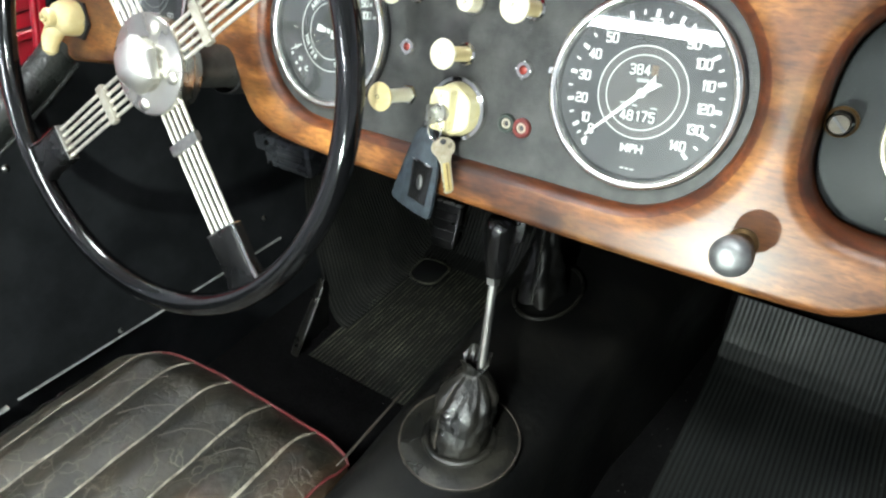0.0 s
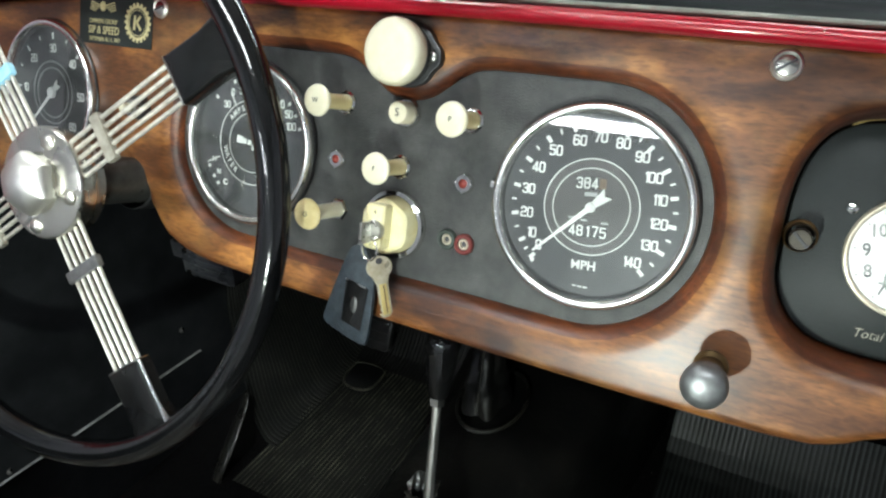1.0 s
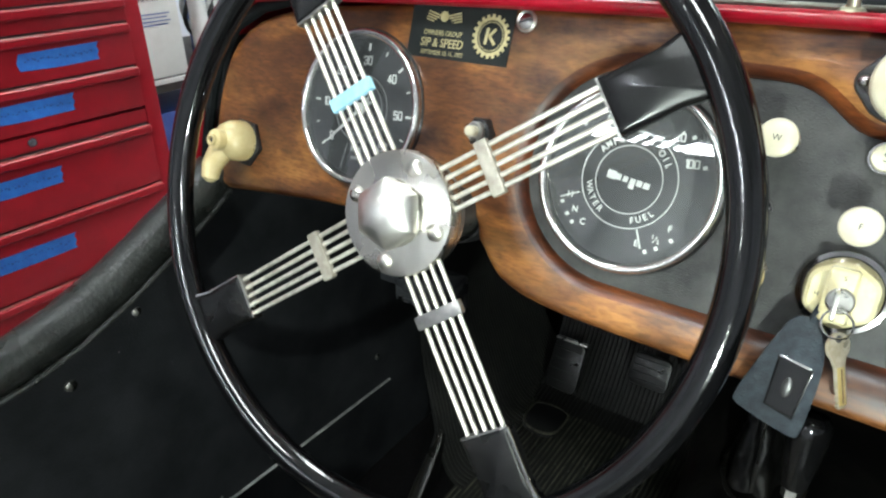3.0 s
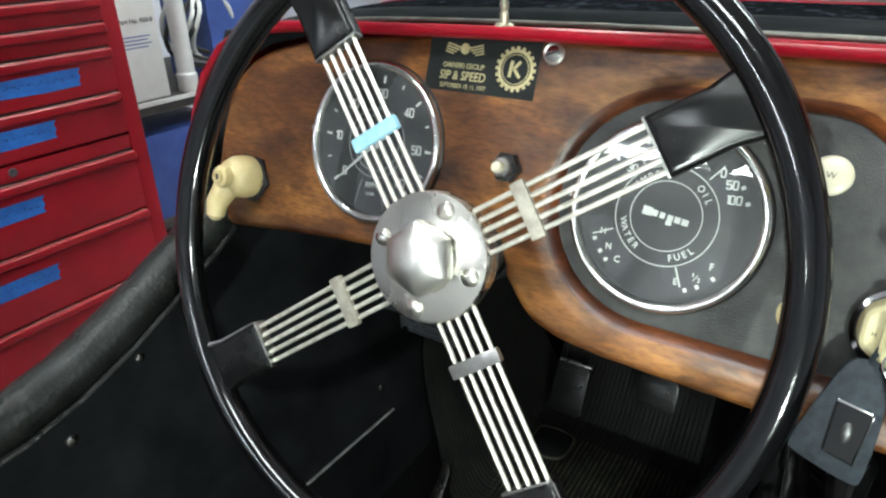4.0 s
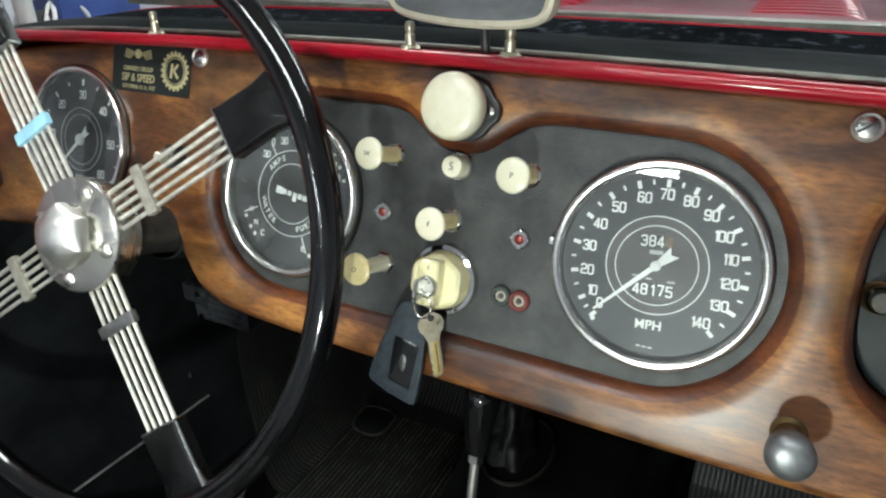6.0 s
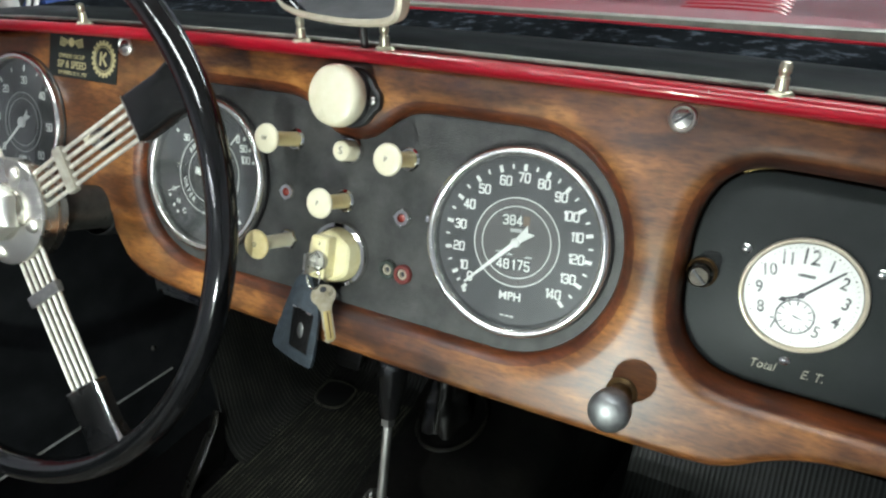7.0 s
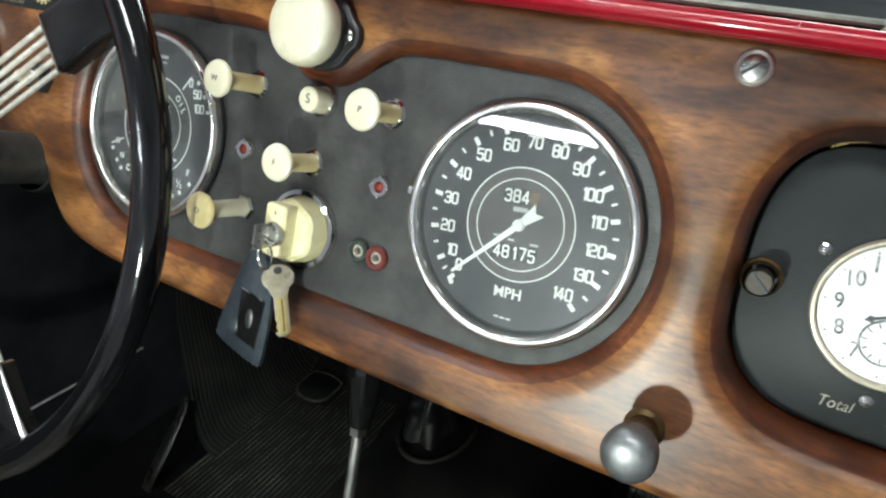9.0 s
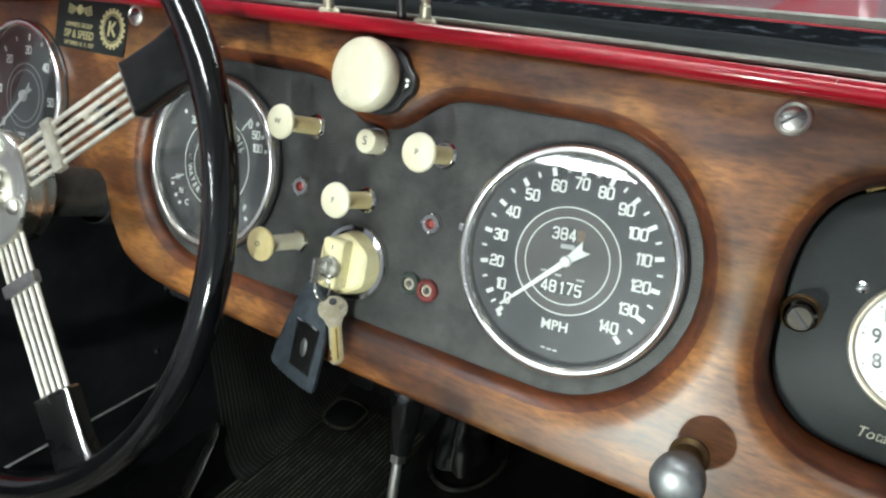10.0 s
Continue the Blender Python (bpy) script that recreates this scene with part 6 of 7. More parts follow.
# lint and grit lying about
rl = random.Random(8)
bm = bmesh.new()
for k in range(230):
    if k < 140:
        x, y, z = rl.uniform(-0.58, -0.30), rl.uniform(0.10, 0.45), LOW + 0.0080
    elif k < 190:
        x, y, z = rl.uniform(0.06, 0.42), rl.uniform(-0.2, 0.40), LOW + 0.0062
    else:
        x, y, z = rl.uniform(-0.01, 0.035), rl.uniform(-0.2, 0.50), LOW + 0.0004
    d = rl.uniform(0.0005, 0.0014)
    block((d * rl.uniform(0.8, 2.4), d, 0.0006), (0, 0, 0), bm=bm, m=pose(x, y, z, 0, 0, rl.uniform(0, 180)))
tagged(part("lint", bm, LINT, None, smooth=0), "specks of pale lint and grit on the floor mats", "lint", kind="stuff")

# gearbox tunnel
tun = thing("gearbox_tunnel", pose(0, 0, FZ), "black leather-covered gearbox tunnel between the footwells", "gearbox tunnel")
TTOP = 0.140


def tunnel_half(y):
    return 0.092 + 0.020 * max(0.0, min(1.0, (y + 0.15) / 0.5)) + 0.05 * max(0.0, min(1.0, (y - 0.2) / 0.4))


bm = bmesh.new()
prev = None
for j in range(41):
    y = -0.95 + (END + 0.95) * j / 40
    hw = tunnel_half(y)
    row = []
    for k in range(29):
        a = math.pi * k / 28
        sx = math.copysign(abs(math.cos(a)) ** 0.42, math.cos(a))
        sz = math.sin(a) ** 0.42
        cr = 0.0022 * noise.noise(Vector((k * 0.45, y * 14, 5)))
        row.append(bm.verts.new((MID - (hw + cr) * sx, y, (TTOP + cr * 0.5) * sz)))
    row = [bm.verts.new((row[0].co.x - 0.006, y, LOW - FZ))] + row + [bm.verts.new((row[-1].co.x + 0.006, y, LOW - FZ))]
    if prev:
        for k in range(30):
            bm.faces.new((prev[k], prev[k + 1], row[k + 1], row[k]))
    prev = row
part("tunnel_cover", bm, TUNNELHIDE, tun, "", 60)
part("tunnel_welt", tube([(MID - 0.96 * tunnel_half(y), y, TTOP - 0.0080) for y in (-0.5, -0.3, -0.2, -0.134, -0.09, -0.054, -0.02)], 0.0014, 8), SEAM2, tun, "worn welt along the edge")

GX, GY, GB = -0.138, -0.048, FZ + TTOP
gaiter = thing("gear_gaiter", pose(GX, GY, GB), "wrinkled black leather gear lever gaiter on a round base", "gaiter")
part("base_flange", lathe([(0.069, -0.004), (0.069, 0.0025), (0.066, 0.0042), (0.052, 0.0050), (0.036, 0.0050), (0.034, 0.003)], 48), LEATHER, gaiter, "flat leather base ring")
part("flange_welt", tube([(0.0685 * math.cos(2 * math.pi * k / 48), 0.0685 * math.sin(2 * math.pi * k / 48), 0.0036) for k in range(48)], 0.0012, 8, closed=True), SEAM2, gaiter, "edge stitching")
part("gaiter_ring", tube([(0.0385 * math.cos(2 * math.pi * k / 48), 0.0385 * math.sin(2 * math.pi * k / 48), 0.006) for k in range(48)], 0.0044, 10, closed=True), LEATHER, gaiter, "rolled leather ring")
bm = bmesh.new()
rings = []
LV, SG = 40, 96
for i in range(LV + 1):
    u = i / LV
    # wide drum, shoulder, then gathered neck with a ragged mouth
    r = 0.0335 + 0.0015 * math.sin(3.1 * u) - 0.0225 * max(0.0, (u - 0.52) / 0.33) ** 1.6 if u < 0.85 else 0.0115 + 0.0055 * ((u - 0.85) / 0.15)
    r = max(r, 0.0108)
    fold = min(1.0, max(0.0, (u - 0.30) / 0.3))
    rr = []
    for k in range(SG):
        a = 2 * math.pi * k / SG
        pleat = abs(math.sin(4.5 * a + 1.4 * noise.noise(Vector((a, u * 3, 1))))) ** 0.6 - 0.6
        w = 0.0038 * fold * pleat * (r / 0.03) + 0.0022 * noise.noise(Vector((3 * math.cos(a), 3 * math.sin(a), 7 * u))) + 0.0012 * noise.noise(Vector((9 * math.cos(a), 9 * math.sin(a), 22 * u)))
        zz = 0.002 + 0.080 * u + (0.0045 * math.sin(3 * a + 0.6) * max(0, (u - 0.86) / 0.14))
        rr.append(bm.verts.new(((r + w) * math.cos(a) - 0.008 * u, (r + w) * math.sin(a) + 0.052 * u ** 1.2, zz)))
    rings.append(rr)
for a, b in zip(rings, rings[1:]):
    for k in range(SG):
        bm.faces.new((a[k], a[(k + 1) % SG], b[(k + 1) % SG], b[k]))
part("gaiter_sleeve", bm, LEATHER, gaiter, "gathered leather sleeve", 80)
sa = radians(248)
part("sleeve_seam", tube([((0.0345 - 0.020 * max(0.0, (u - 0.52) / 0.33) ** 1.6) * math.cos(sa) - 0.008 * u, (0.0345 - 0.020 * max(0.0, (u - 0.52) / 0.33) ** 1.6) * math.sin(sa) + 0.052 * u ** 1.2, 0.002 + 0.080 * u) for u in (0.05, 0.2, 0.35, 0.5, 0.6, 0.7, 0.78)], 0.0012, 6), SEAM2, gaiter, "stitched seam")

LEAN_G = Vector((-0.003, 0.029, 0.099)).normalized()
GQ = Matrix.Translation((-0.139, 0.004, 0.454)) @ Vector((0, 0, 1)).rotation_difference(LEAN_G).to_matrix().to_4x4()
gear = thing("gear_lever", GQ, "chromed gear lever with a black pear-shaped knob", "gear lever")
part("shaft", lathe([(0.0050, -0.05), (0.0048, 0.06), (0.0044, 0.100)], 24), NUTMETAL, gear, "bright steel shaft")
part("lock_nut", lathe([(0.0078, 0.096), (0.0078, 0.1045), (0.0065, 0.106)], 6), STEEL, gear)
part("knob", lathe([(0.0088, 0.1045), (0.0105, 0.108), (0.0135, 0.130), (0.0158, 0.150), (0.0166, 0.159), (0.0158, 0.166), (0.0120, 0.171), (0.006, 0.1728), (0, 0.173)], 36), BLACKGLOSS, gear, "glossy black knob")

brake = thing("handbrake_gaiter", pose(-0.182, 0.236, FZ + TTOP), "creased black leather gaiter over the handbrake lever", "gaiter")
bm = bmesh.new()
rings = []
for i in range(31):
    u = i / 30
    rr = []
    for k in range(56):
        a = 2 * math.pi * k / 56
        r = 0.036 - 0.021 * u ** 0.8 + 0.0036 * (1 - 0.6 * u) * math.sin(5 * a + 2.2 * u) + 0.0042 * noise.noise(Vector((2 * math.cos(a), 2 * math.sin(a), 7 * u))) + 0.0016 * noise.noise(Vector((6 * math.cos(a), 6 * math.sin(a), 18 * u)))
        rr.append(bm.verts.new((0.85 * r * math.cos(a) - 0.008 * u, 1.2 * r * math.sin(a) + 0.024 * u, 0.002 + 0.105 * u)))
    rings.append(rr)
for a, b in zip(rings, rings[1:]):
    for k in range(56):
        bm.faces.new((a[k], a[(k + 1) % 56], b[(k + 1) % 56], b[k]))
bm.faces.new(rings[-1])
part("gaiter_sleeve", bm, TUNNELHIDE, brake, "", 80)
part("gaiter_seam", tube([(-0.008 * u + 0.004, 0.024 * u - 1.2 * (0.0375 - 0.021 * u ** 0.8), 0.002 + 0.105 * u) for u in (0.05, 0.2, 0.35, 0.55, 0.75, 1.0)], 0.0020, 8), LEATHER, brake)
part("base_welt", tube([(0.044 * math.cos(2 * math.pi * k / 40) + 0.010, 0.066 * math.sin(2 * math.pi * k / 40), 0.004) for k in range(40)], 0.0028, 8, closed=True), LEATHER, brake, "stitched base edge")


# pedals hang from arms that come through the toe board
def pedal(x, y, z, w, h, tilt, label, edge=True):
    t = thing("pedal", pose(x, y, z, tilt, 0, 0), label, "pedal", "foot pedals")
    part("pad", plate(rounded_rect(-w / 2, -h / 2, w / 2, h / 2, 0.012), -0.006, 0.006, 0.002), PEDALRUBBER, t, "black rubber pad")
    for k in range(4):
        part("pad_rib", block((w * 0.86, 0.003, 0.003), (0, (k - 1.5) * h * 0.22, 0.0065), 0.001), PEDALRUBBER, t)
    if edge:
        part("pad_edge", block((w, 0.005, 0.014), (0, h / 2 + 0.0015, 0.0), 0.0015), STEEL, t, "worn metal edge")
    part("arm", tube([(0, 0, -0.006), (0, -0.01, -0.04), (0, -0.02, -0.14)], 0.008, 10), BLACKPLASTIC, t)
    return t


pedal(-0.546, 0.505, 0.208, 0.062, 0.095, 65, "clutch pedal with a worn metal-edged black pad")
pedal(-0.390, 0.505, 0.262, 0.069, 0.056, 65, "brake pedal with a ribbed black rubber pad", False)
pedal(-0.325, 0.545, 0.300, 0.042, 0.088, 68, "narrow black accelerator pedal", False)

rest = thing("heel_pad", pose(-0.552, 0.447, LOW + 0.006, 4, 0, 0) @ Matrix.Scale(1.18, 4), "round-nosed black rubber heel pad raised from the mat", "heel pad")
hp = smooth_outline([(-0.030, -0.030), (0.0, -0.040), (0.030, -0.030), (0.034, 0.0), (0.031, 0.030), (-0.031, 0.030), (-0.034, 0.0)], 2)
part("pad_body", plate(hp, 0.0, 0.010, 0.005), TOERUBBER, rest)
part("pad_bead", tube([(x, y, 0.0095) for x, y in offset(hp, -0.002)], 0.0020, 8, closed=True), RUBBER, rest, "dusty raised bead")

flap = thing("trim_flap", pose(-0.630, 0.128, LOW) @ Matrix.Scale(1.2, 4), "shiny folded edge of black leather trim by the seat", "trim flap")
part("flap_roll", tube([(-0.002, -0.012, 0.0), (0.0, 0.0, 0.018), (0.0, 0.03, 0.048), (0.0, 0.063, 0.084), (0.002, 0.070, 0.100)], [0.008, 0.010, 0.0095, 0.007, 0.003], 14, flat=0.4), LEATHER, flap)
bm = plate([(0.0, 0.0), (0.065, 0.0), (0.085, 0.080), (0.070, 0.100)], -0.002, 0.002)
bmesh.ops.transform(bm, matrix=pose(-0.004, 0.0, 0.0, 90, 0, 90), verts=bm.verts)
part("flap_sheet", bm, DULLHIDE, flap, "dull leather sheet")

# ---------------------------------------------------------------- driver's seat cushion
seat = thing("seat_cushion", pose(0, 0, FZ), "worn black-brown pleated leather seat cushion with red piping", "seat cushion")
SX0, SX1, SY0, SY1, SZ = -0.622, -0.231, -0.70, -0.132, 0.166
SEAMS = (-0.562, -0.499, -0.431, -0.358, -0.284)


def seat_height(x, y):
    ey = max(0.0, SY1 - y)
    edge = (0.020 * (1 - min(1, (SX1 - x) / 0.05)) ** 2 + 0.046 * (1 - min(1, (x - SX0) / 0.10)) ** 2) + 0.020 * (1 - min(1, ey / 0.05)) ** 2
    far = [abs(x - q) for q in SEAMS]
    inside = SEAMS[0] < x < SEAMS[-1]
    puff = (0.0078 if inside else 0.005) * min(1, min(far) / 0.030) ** 0.5 * min(1, ey / 0.04)
    ridge = noise.noise(Vector((x * 16, y * 16, 3)))
    crease = 0.0016 * ridge + 0.0008 * noise.noise(Vector((x * 55, y * 40, 7)))
    wrinkle = -0.0010 * max(0.0, 1 - abs(noise.noise(Vector((x * 13 + 4, y * 17, 11)))) / 0.035) * max(0.0, 1 - ey / 0.25)
    return SZ - 0.008 - edge + puff + crease + wrinkle


bm = bmesh.new()
nx, ny = 190, 190
grid = []
for j in range(ny + 1):
    y = SY1 + (SY0 - SY1) * (j / ny)
    row = []
    for i in range(nx + 1):
        x = SX0 + (SX1 - SX0) * i / nx
        rc = 0.030
        d = max(0.0, rc - (x - SX0))
        dr = max(0.0, 0.012 - (SX1 - x))
        back = (rc - math.sqrt(max(0, rc * rc - d * d))) + (0.012 - math.sqrt(max(0, 0.012 ** 2 - dr * dr))) + 0.020 * max(0.0, (-0.40 - x) / 0.2) ** 2
        row.append(bm.verts.new((x, y - back * max(0.0, 1 - j / 24), seat_height(x, y))))
    grid.append(row)
for j in range(ny):
    for i in range(nx):
        bm.faces.new((grid[j][i], grid[j][i + 1], grid[j + 1][i + 1], grid[j + 1][i]))
front = [bm.verts.new((v.co.x, v.co.y - 0.012, LOW - FZ + 0.002)) for v in grid[0]]
for i in range(nx):
    bm.faces.new((grid[0][i], front[i], front[i + 1], grid[0][i + 1]))
for col in (0, nx):
    low = [bm.verts.new((grid[j][col].co.x, grid[j][col].co.y, LOW - FZ + 0.002)) for j in range(ny + 1)]
    for j in range(ny):
        bm.faces.new((grid[j][col], grid[j + 1][col], low[j + 1], low[j]))
edge_pts = [v.co.copy() for v in grid[0]][::3]
side_pts = [grid[j][nx].co.copy() for j in range(0, ny + 1, 5)]
part("cushion_cover", bm, SEATHIDE, seat, "", 70)
part("piping", tube([p + Vector((0, 0.002, 0.001)) for p in edge_pts] + [p + Vector((0.002, 0, 0.001)) for p in side_pts[1:]], 0.0017, 8), PIPING, seat, "red leather piping")
for k, xs in enumerate(SEAMS):
    line = []
    for j in range(70):
        y = SY1 + 0.001 + (SY0 - SY1 + 0.01) * j / 69
        xx = xs + 0.0016 * noise.noise(Vector((k * 3, y * 22, 1)))
        line.append((xx, y - 0.020 * max(0.0, (-0.40 - xs) / 0.2) ** 2 * max(0.0, 1 - j / 9), seat_height(xs, y) + 0.0012))
    part("pleat_seam", tube(line, [0.0022 + 0.0008 * noise.noise(Vector((k, 40 * p[1], 3))) for p in line], 6, flat=0.5), SEAM, seat, "pale worn pleat seam")

# cracked pale creases across the pleats near the front
for pts in (((-0.535, -0.235), (-0.515, -0.205), (-0.490, -0.185), (-0.478, -0.180)), ((-0.482, -0.250), (-0.462, -0.225), (-0.440, -0.205), (-0.418, -0.200)),
            ((-0.414, -0.245), (-0.395, -0.222), (-0.372, -0.208), (-0.350, -0.206)), ((-0.340, -0.225), (-0.322, -0.205), (-0.300, -0.196)), ((-0.520, -0.300), (-0.512, -0.262), (-0.515, -0.225))):
    line = []
    for (xa, ya), (xb, yb) in zip(pts, pts[1:]):
        line += [(xa + (xb - xa) * q / 5, ya + (yb - ya) * q / 5) for q in range(5)]
    part("crease", tube([(x, y, seat_height(x, y) + 0.0004) for x, y in line], 0.0010, 6, flat=0.5), SEAM2, seat, "cracked crease in the hide")

# ---------------------------------------------------------------- outside: tool chest and shelf
TX = -1.70
chest = thing("tool_chest", pose(TX, 0, 0), "red enamelled steel tool chest with drawers labelled in blue tape", "tool chest")
CY0, CY1, CZ0, CZ1 = -0.62, 0.478, 0.0, 1.16
bm = block((0.46, CY1 - CY0, CZ1 - CZ0), (-0.235, (CY0 + CY1) / 2, (CZ0 + CZ1) / 2), 0.006)
part("carcass", bm, CHESTRED, chest)
part("corner_stile", block((0.016, 0.040, 1.10), (0.002, CY1 - 0.0205, 0.57), 0.004), CHESTRED, chest)
part("side_handle", block((0.20, 0.014, 0.085), (-0.16, CY1 + 0.008, 0.700), 0.005), CHESTRED, chest, "folded red side handle")
levels = (1.12, 1.05, 0.98, 0.915, 0.866, 0.812, 0.758, 0.657, 0.556, 0.515, 0.360, 0.194, 0.045)
TAPES = {0.758: (0.353, 0.176, 0.703), 0.657: (0.271, 0.21, 0.604), 0.515: (0.202, 0.22, 0.451), 0.360: (0.190, 0.22, 0.287), 0.866: (0.08, 0.16, 0.84), 0.812: (0.125, 0.17, 0.788)}
rndc = random.Random(11)
DY0, DY1 = CY0 + 0.05, 0.436
for z1, z0 in zip(levels, levels[1:]):
    h = z1 - z0 - 0.007
    rail = abs(z1 - 0.556) < 1e-6
    bm = block((0.018, DY1 - DY0, h), (0.006 if not rail else 0.002, (DY0 + DY1) / 2, (z0 + z1) / 2 - 0.002), 0.003)
    if rail:
        part("rail", bm, CHESTRED, chest)
        part("lock_hole", lathe([(0.0095, 0.0), (0.0095, 0.0125), (0.0075, 0.0135), (0, 0.0115)], 20, m=pose(0, 0.160, (z0 + z1) / 2, 0, 90, 0)), INK, chest, "dark lock hole")
        continue
    d = part("drawer", bm, CHESTRED, chest, "red drawer front")
    part("drawer_pull", block((0.016, DY1 - DY0, 0.019), (0.017, (DY0 + DY1) / 2, z1 - 0.0140), 0.006, segs=3), CHESTRED, d, "folded full-width pull")
    part("worn_edge", block((0.003, DY1 - DY0 - 0.004, 0.0022), (0.0165, (DY0 + DY1) / 2, z1 - 0.0042), 0.0008), EDGEWEAR, d, "worn edge of the pull")
    # dark strip fills the gap and stands in for the shade inside it
    part("gap_shade", block((0.012, DY1 - DY0 - 0.006, 0.005), (0.002, (DY0 + DY1) / 2, z1 - 0.0002), 0.0), INK, d, "dark strip for the shade in the gap over the drawer", 0)
    if z1 in TAPES:
        ye, ln, zt = TAPES[z1]
        hh = 0.040 if h > 0.07 else 0.022
        out = [(ye - ln, zt - hh / 2 + 0.003), (ye - ln * 0.5, zt - hh / 2), (ye - 0.002, zt - hh / 2 + 0.002), (ye - 0.006, zt - hh / 4), (ye, zt + 0.001), (ye - 0.004, zt + hh / 4), (ye + 0.003, zt + hh / 2), (ye - ln * 0.6, zt + hh / 2 - 0.001), (ye - ln + 0.004, zt + hh / 2 - 0.002), (ye - ln - 0.004, zt)]
        bm = plate(out, 0.0148, 0.0158)
        bmesh.ops.transform(bm, matrix=Matrix(((0, 0, 1, 0), (1, 0, 0, 0), (0, 1, 0, 0), (0, 0, 0, 1))), verts=bm.verts)
        tp = part("tape_label", bm, TAPE, d, "torn strip of blue masking tape", 0)
        bm = bmesh.new()
        for q in range(26):
            block((0.0004, rndc.uniform(0.002, 0.006), rndc.uniform(0.0012, 0.006)), (0.0160, ye - ln * (0.06 + 0.034 * q) + rndc.uniform(-0.002, 0.002), zt + rndc.uniform(-0.002, 0.005)), bm=bm, m=Matrix.Translation((0, 0, 0)))
        part("pen_marks", bm, PENINK, tp, "faint pen marks", 0)


def carton(x, y, z, sx, sy, sz, turn, mat, label):
    t = thing("carton", pose(x, y, z, 0, 0, turn), label, "carton", "boxes on the shelf")
    part("box_body", block((sx, sy, sz), (0, 0, sz / 2), 0.003), mat, t)
    return t


shelf = thing("work_shelf", pose(-2.29, 1.10, 0), "dark wooden shelf stand behind the tool chest", "shelf")
part("shelf_board", block((0.62, 1.06, 0.04), (0, 0, 0.52), 0.003), SHELFWOOD, shelf)
part("board_edge", block((0.004, 1.06, 0.014), (0.3125, 0, 0.533), 0.001), CARTON, shelf, "pale shelf edging")
part("lower_board", block((0.60, 1.04, 0.03), (0, 0, 0.15), 0.003), SHELFWOOD, shelf)
for dx in (-0.285, 0.285):
    for dy in (-0.505, 0.505):
        part("shelf_leg", block((0.045, 0.045, 0.50), (dx, dy, 0.25), 0.003), SHELFWOOD, shelf)
c1 = carton(-2.11, 0.708, 0.54, 0.22, 0.150, 0.40, 0, CARTON, "white printed carton standing on the shelf")
bm = write(bmesh.new(), "Part No. 933-0", 0.018, 0, 0, 0, 0, bold=0.0003)
bmesh.ops.transform(bm, matrix=pose(0.1106, 0.008, 0.223, 90, 0, 90), verts=bm.verts)
part("box_lettering", bm, INK, c1, "", 0)
bm = bmesh.new()
for k in range(4):
    block((0.0006, 0.10 - 0.02 * (k % 2), 0.003), (0.1106, -0.005, 0.181 - 0.010 * k), bm=bm)
part("box_print", bm, BLUECASE, c1, "small blue print lines", 0)
pole = thing("plastic_pipe", pose(-2.015, 0.862, 0.54), "white plastic pipe standing upright on the shelf", "pipe")
part("pipe_tube", lathe([(0.027, 0), (0.027, 0.75), (0.022, 0.75), (0.022, 0.72), (0, 0.72)], 28), PIPEWHITE, pole)
part("pipe_collar", lathe([(0.031, 0.0), (0.031, 0.05), (0.027, 0.055)], 28), PIPEWHITE, pole, "white pipe collar")
coil = thing("cable_coil", pose(-2.06, 1.00, 0.54), "heap of coiled black cables on the shelf", "cable")
rc = random.Random(5)
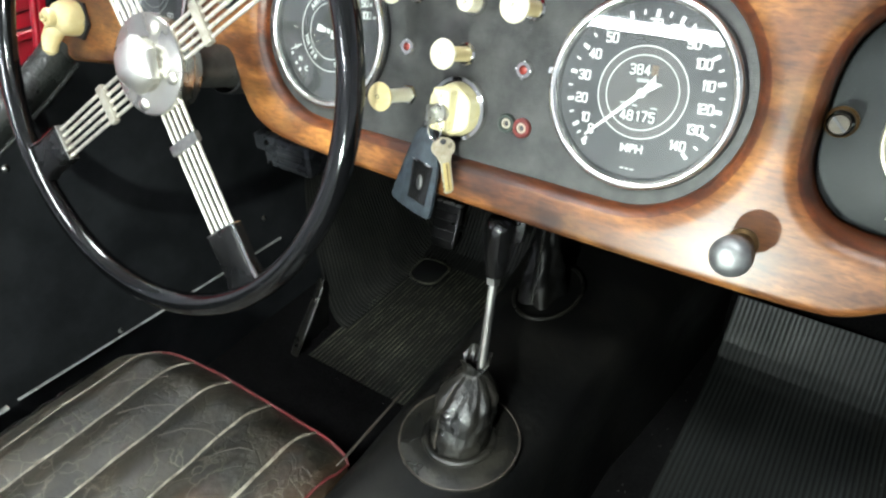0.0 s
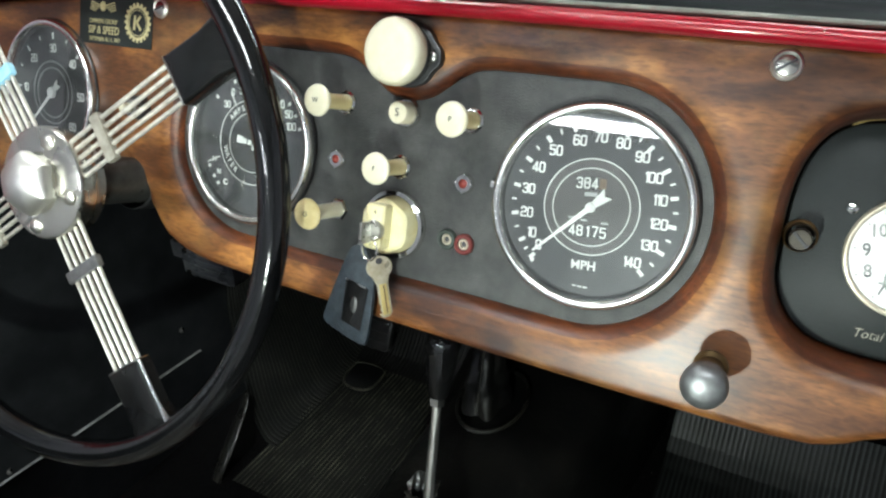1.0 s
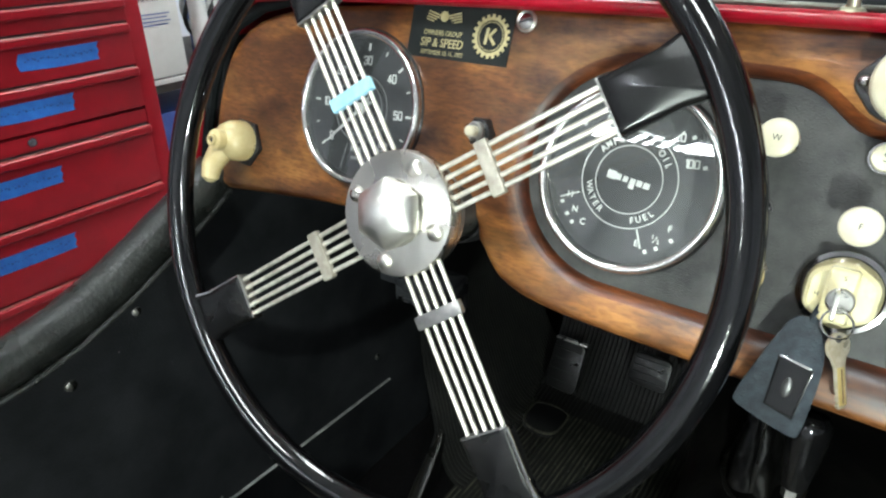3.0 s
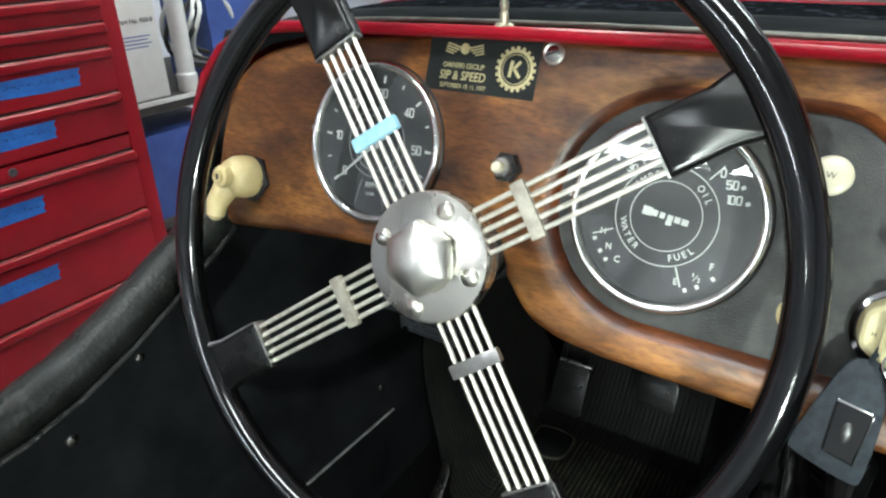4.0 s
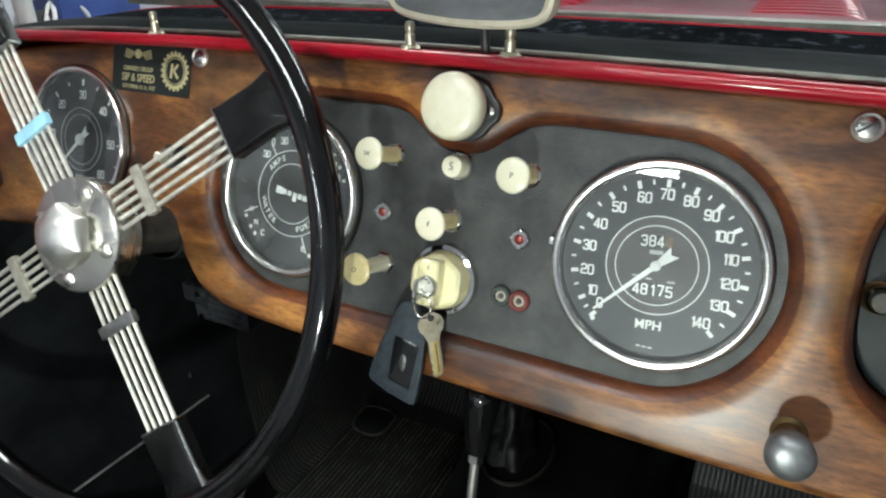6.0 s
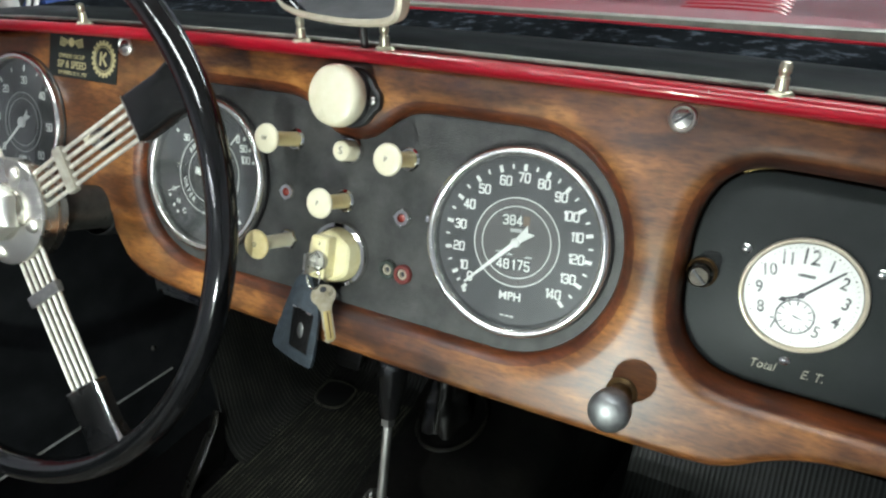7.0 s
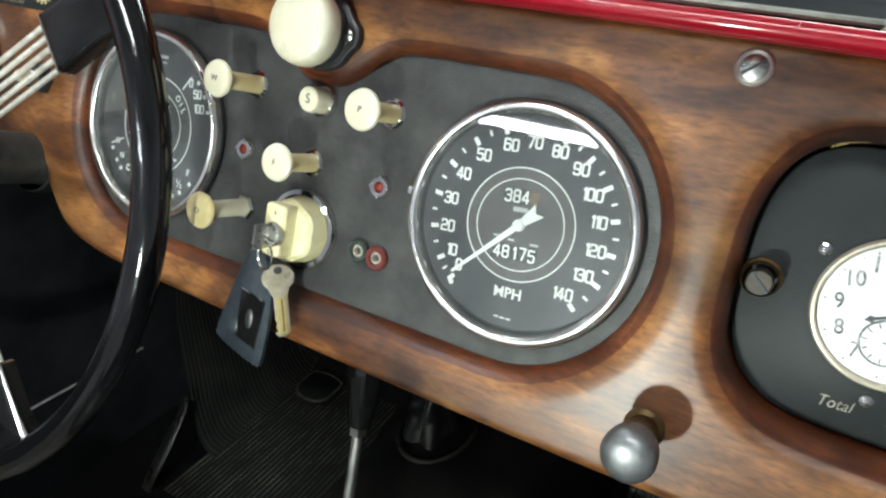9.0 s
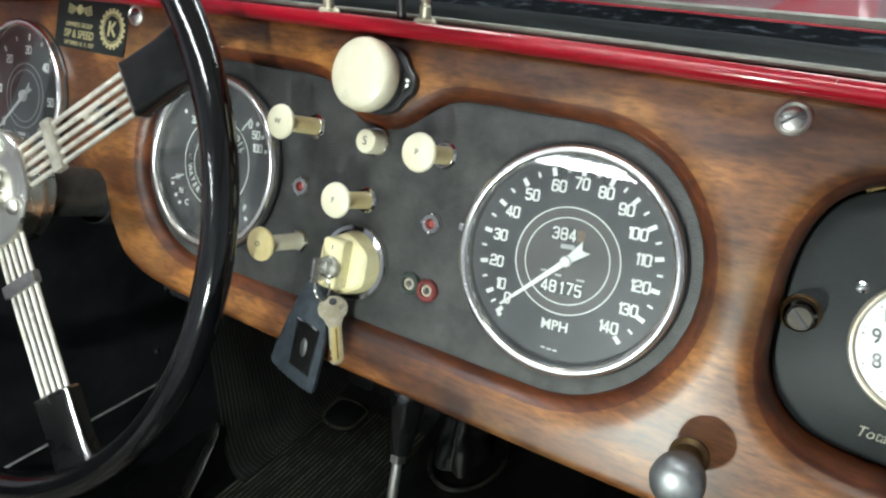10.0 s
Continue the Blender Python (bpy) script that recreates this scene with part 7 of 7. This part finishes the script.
for k in range(7):
    r0, cz, cy, tw = rc.uniform(0.07, 0.13), rc.uniform(0.10, 0.18), rc.uniform(-0.04, 0.05), rc.uniform(-25, 25)
    pts = [Matrix.Rotation(radians(tw), 3, "Z") @ Vector((0.02 * math.sin(3 * q) + rc.uniform(-0.003, 0.003), cy + r0 * math.cos(q), max(0.012, cz + r0 * math.sin(q)))) for q in [2 * math.pi * i / 28 for i in range(28)]]
    part("cable_loop", tube(pts, 0.0075, 8, closed=True), CABLE if k % 3 else PIPEWHITE, coil)
carton(-2.14, 1.13, 0.54, 0.26, 0.28, 0.31, -4, BLUECASE, "blue plastic case on the shelf")
carton(-2.14, 0.80, 0.165, 0.28, 0.36, 0.27, 0, BLUECASE, "blue plastic box on the lower shelf")

# ---------------------------------------------------------------- bonnet with louvres ahead of the windscreen
bonnet = thing("bonnet", pose(0, 0, 0), "glossy red bonnet with rows of louvres ahead of the windscreen", "bonnet")
bm = bmesh.new()
prev = None
for j in range(15):
    y = 0.425 + 1.3 * j / 14
    row = []
    hw = 0.635 - 0.235 * j / 14
    for k in range(25):
        u = -1 + 2 * k / 24
        row.append(bm.verts.new((MID + hw * u, y, 0.885 + 0.006 * j / 14 - 0.012 * u * u - 0.045 * abs(u) ** 5)))
    if prev:
        for k in range(24):
            bm.faces.new((prev[k], prev[k + 1], row[k + 1], row[k]))
    prev = row
bmesh.ops.solidify(bm, geom=bm.faces[:], thickness=0.004)
part("bonnet_skin", bm, RED, bonnet)
lb = bmesh.new()
pr = [(-0.012, 0.0), (-0.006, 0.007), (0.004, 0.009), (0.010, 0.006), (0.012, 0.0)]
ends = []
for sx, f in ((-0.075, 0.0), (-0.062, 0.8), (0, 1.0), (0.062, 0.8), (0.075, 0.0)):
    ends.append([lb.verts.new((sx, y, h * f)) for y, h in pr])
for a, b in zip(ends, ends[1:]):
    for q in range(4):
        lb.faces.new((a[q], a[q + 1], b[q + 1], b[q]))
LOUVRE = None
for side in (-1, 1):
    for k in range(18):
        m = pose(MID + side * 0.20, 0.50 + 0.042 * k, 0.8830 + 0.0002 * k)
        if LOUVRE is None:
            LOUVRE = part("louvre", lb, RED, bonnet)
            LOUVRE.matrix_basis = m
        else:
            share("louvre", LOUVRE, bonnet, m)
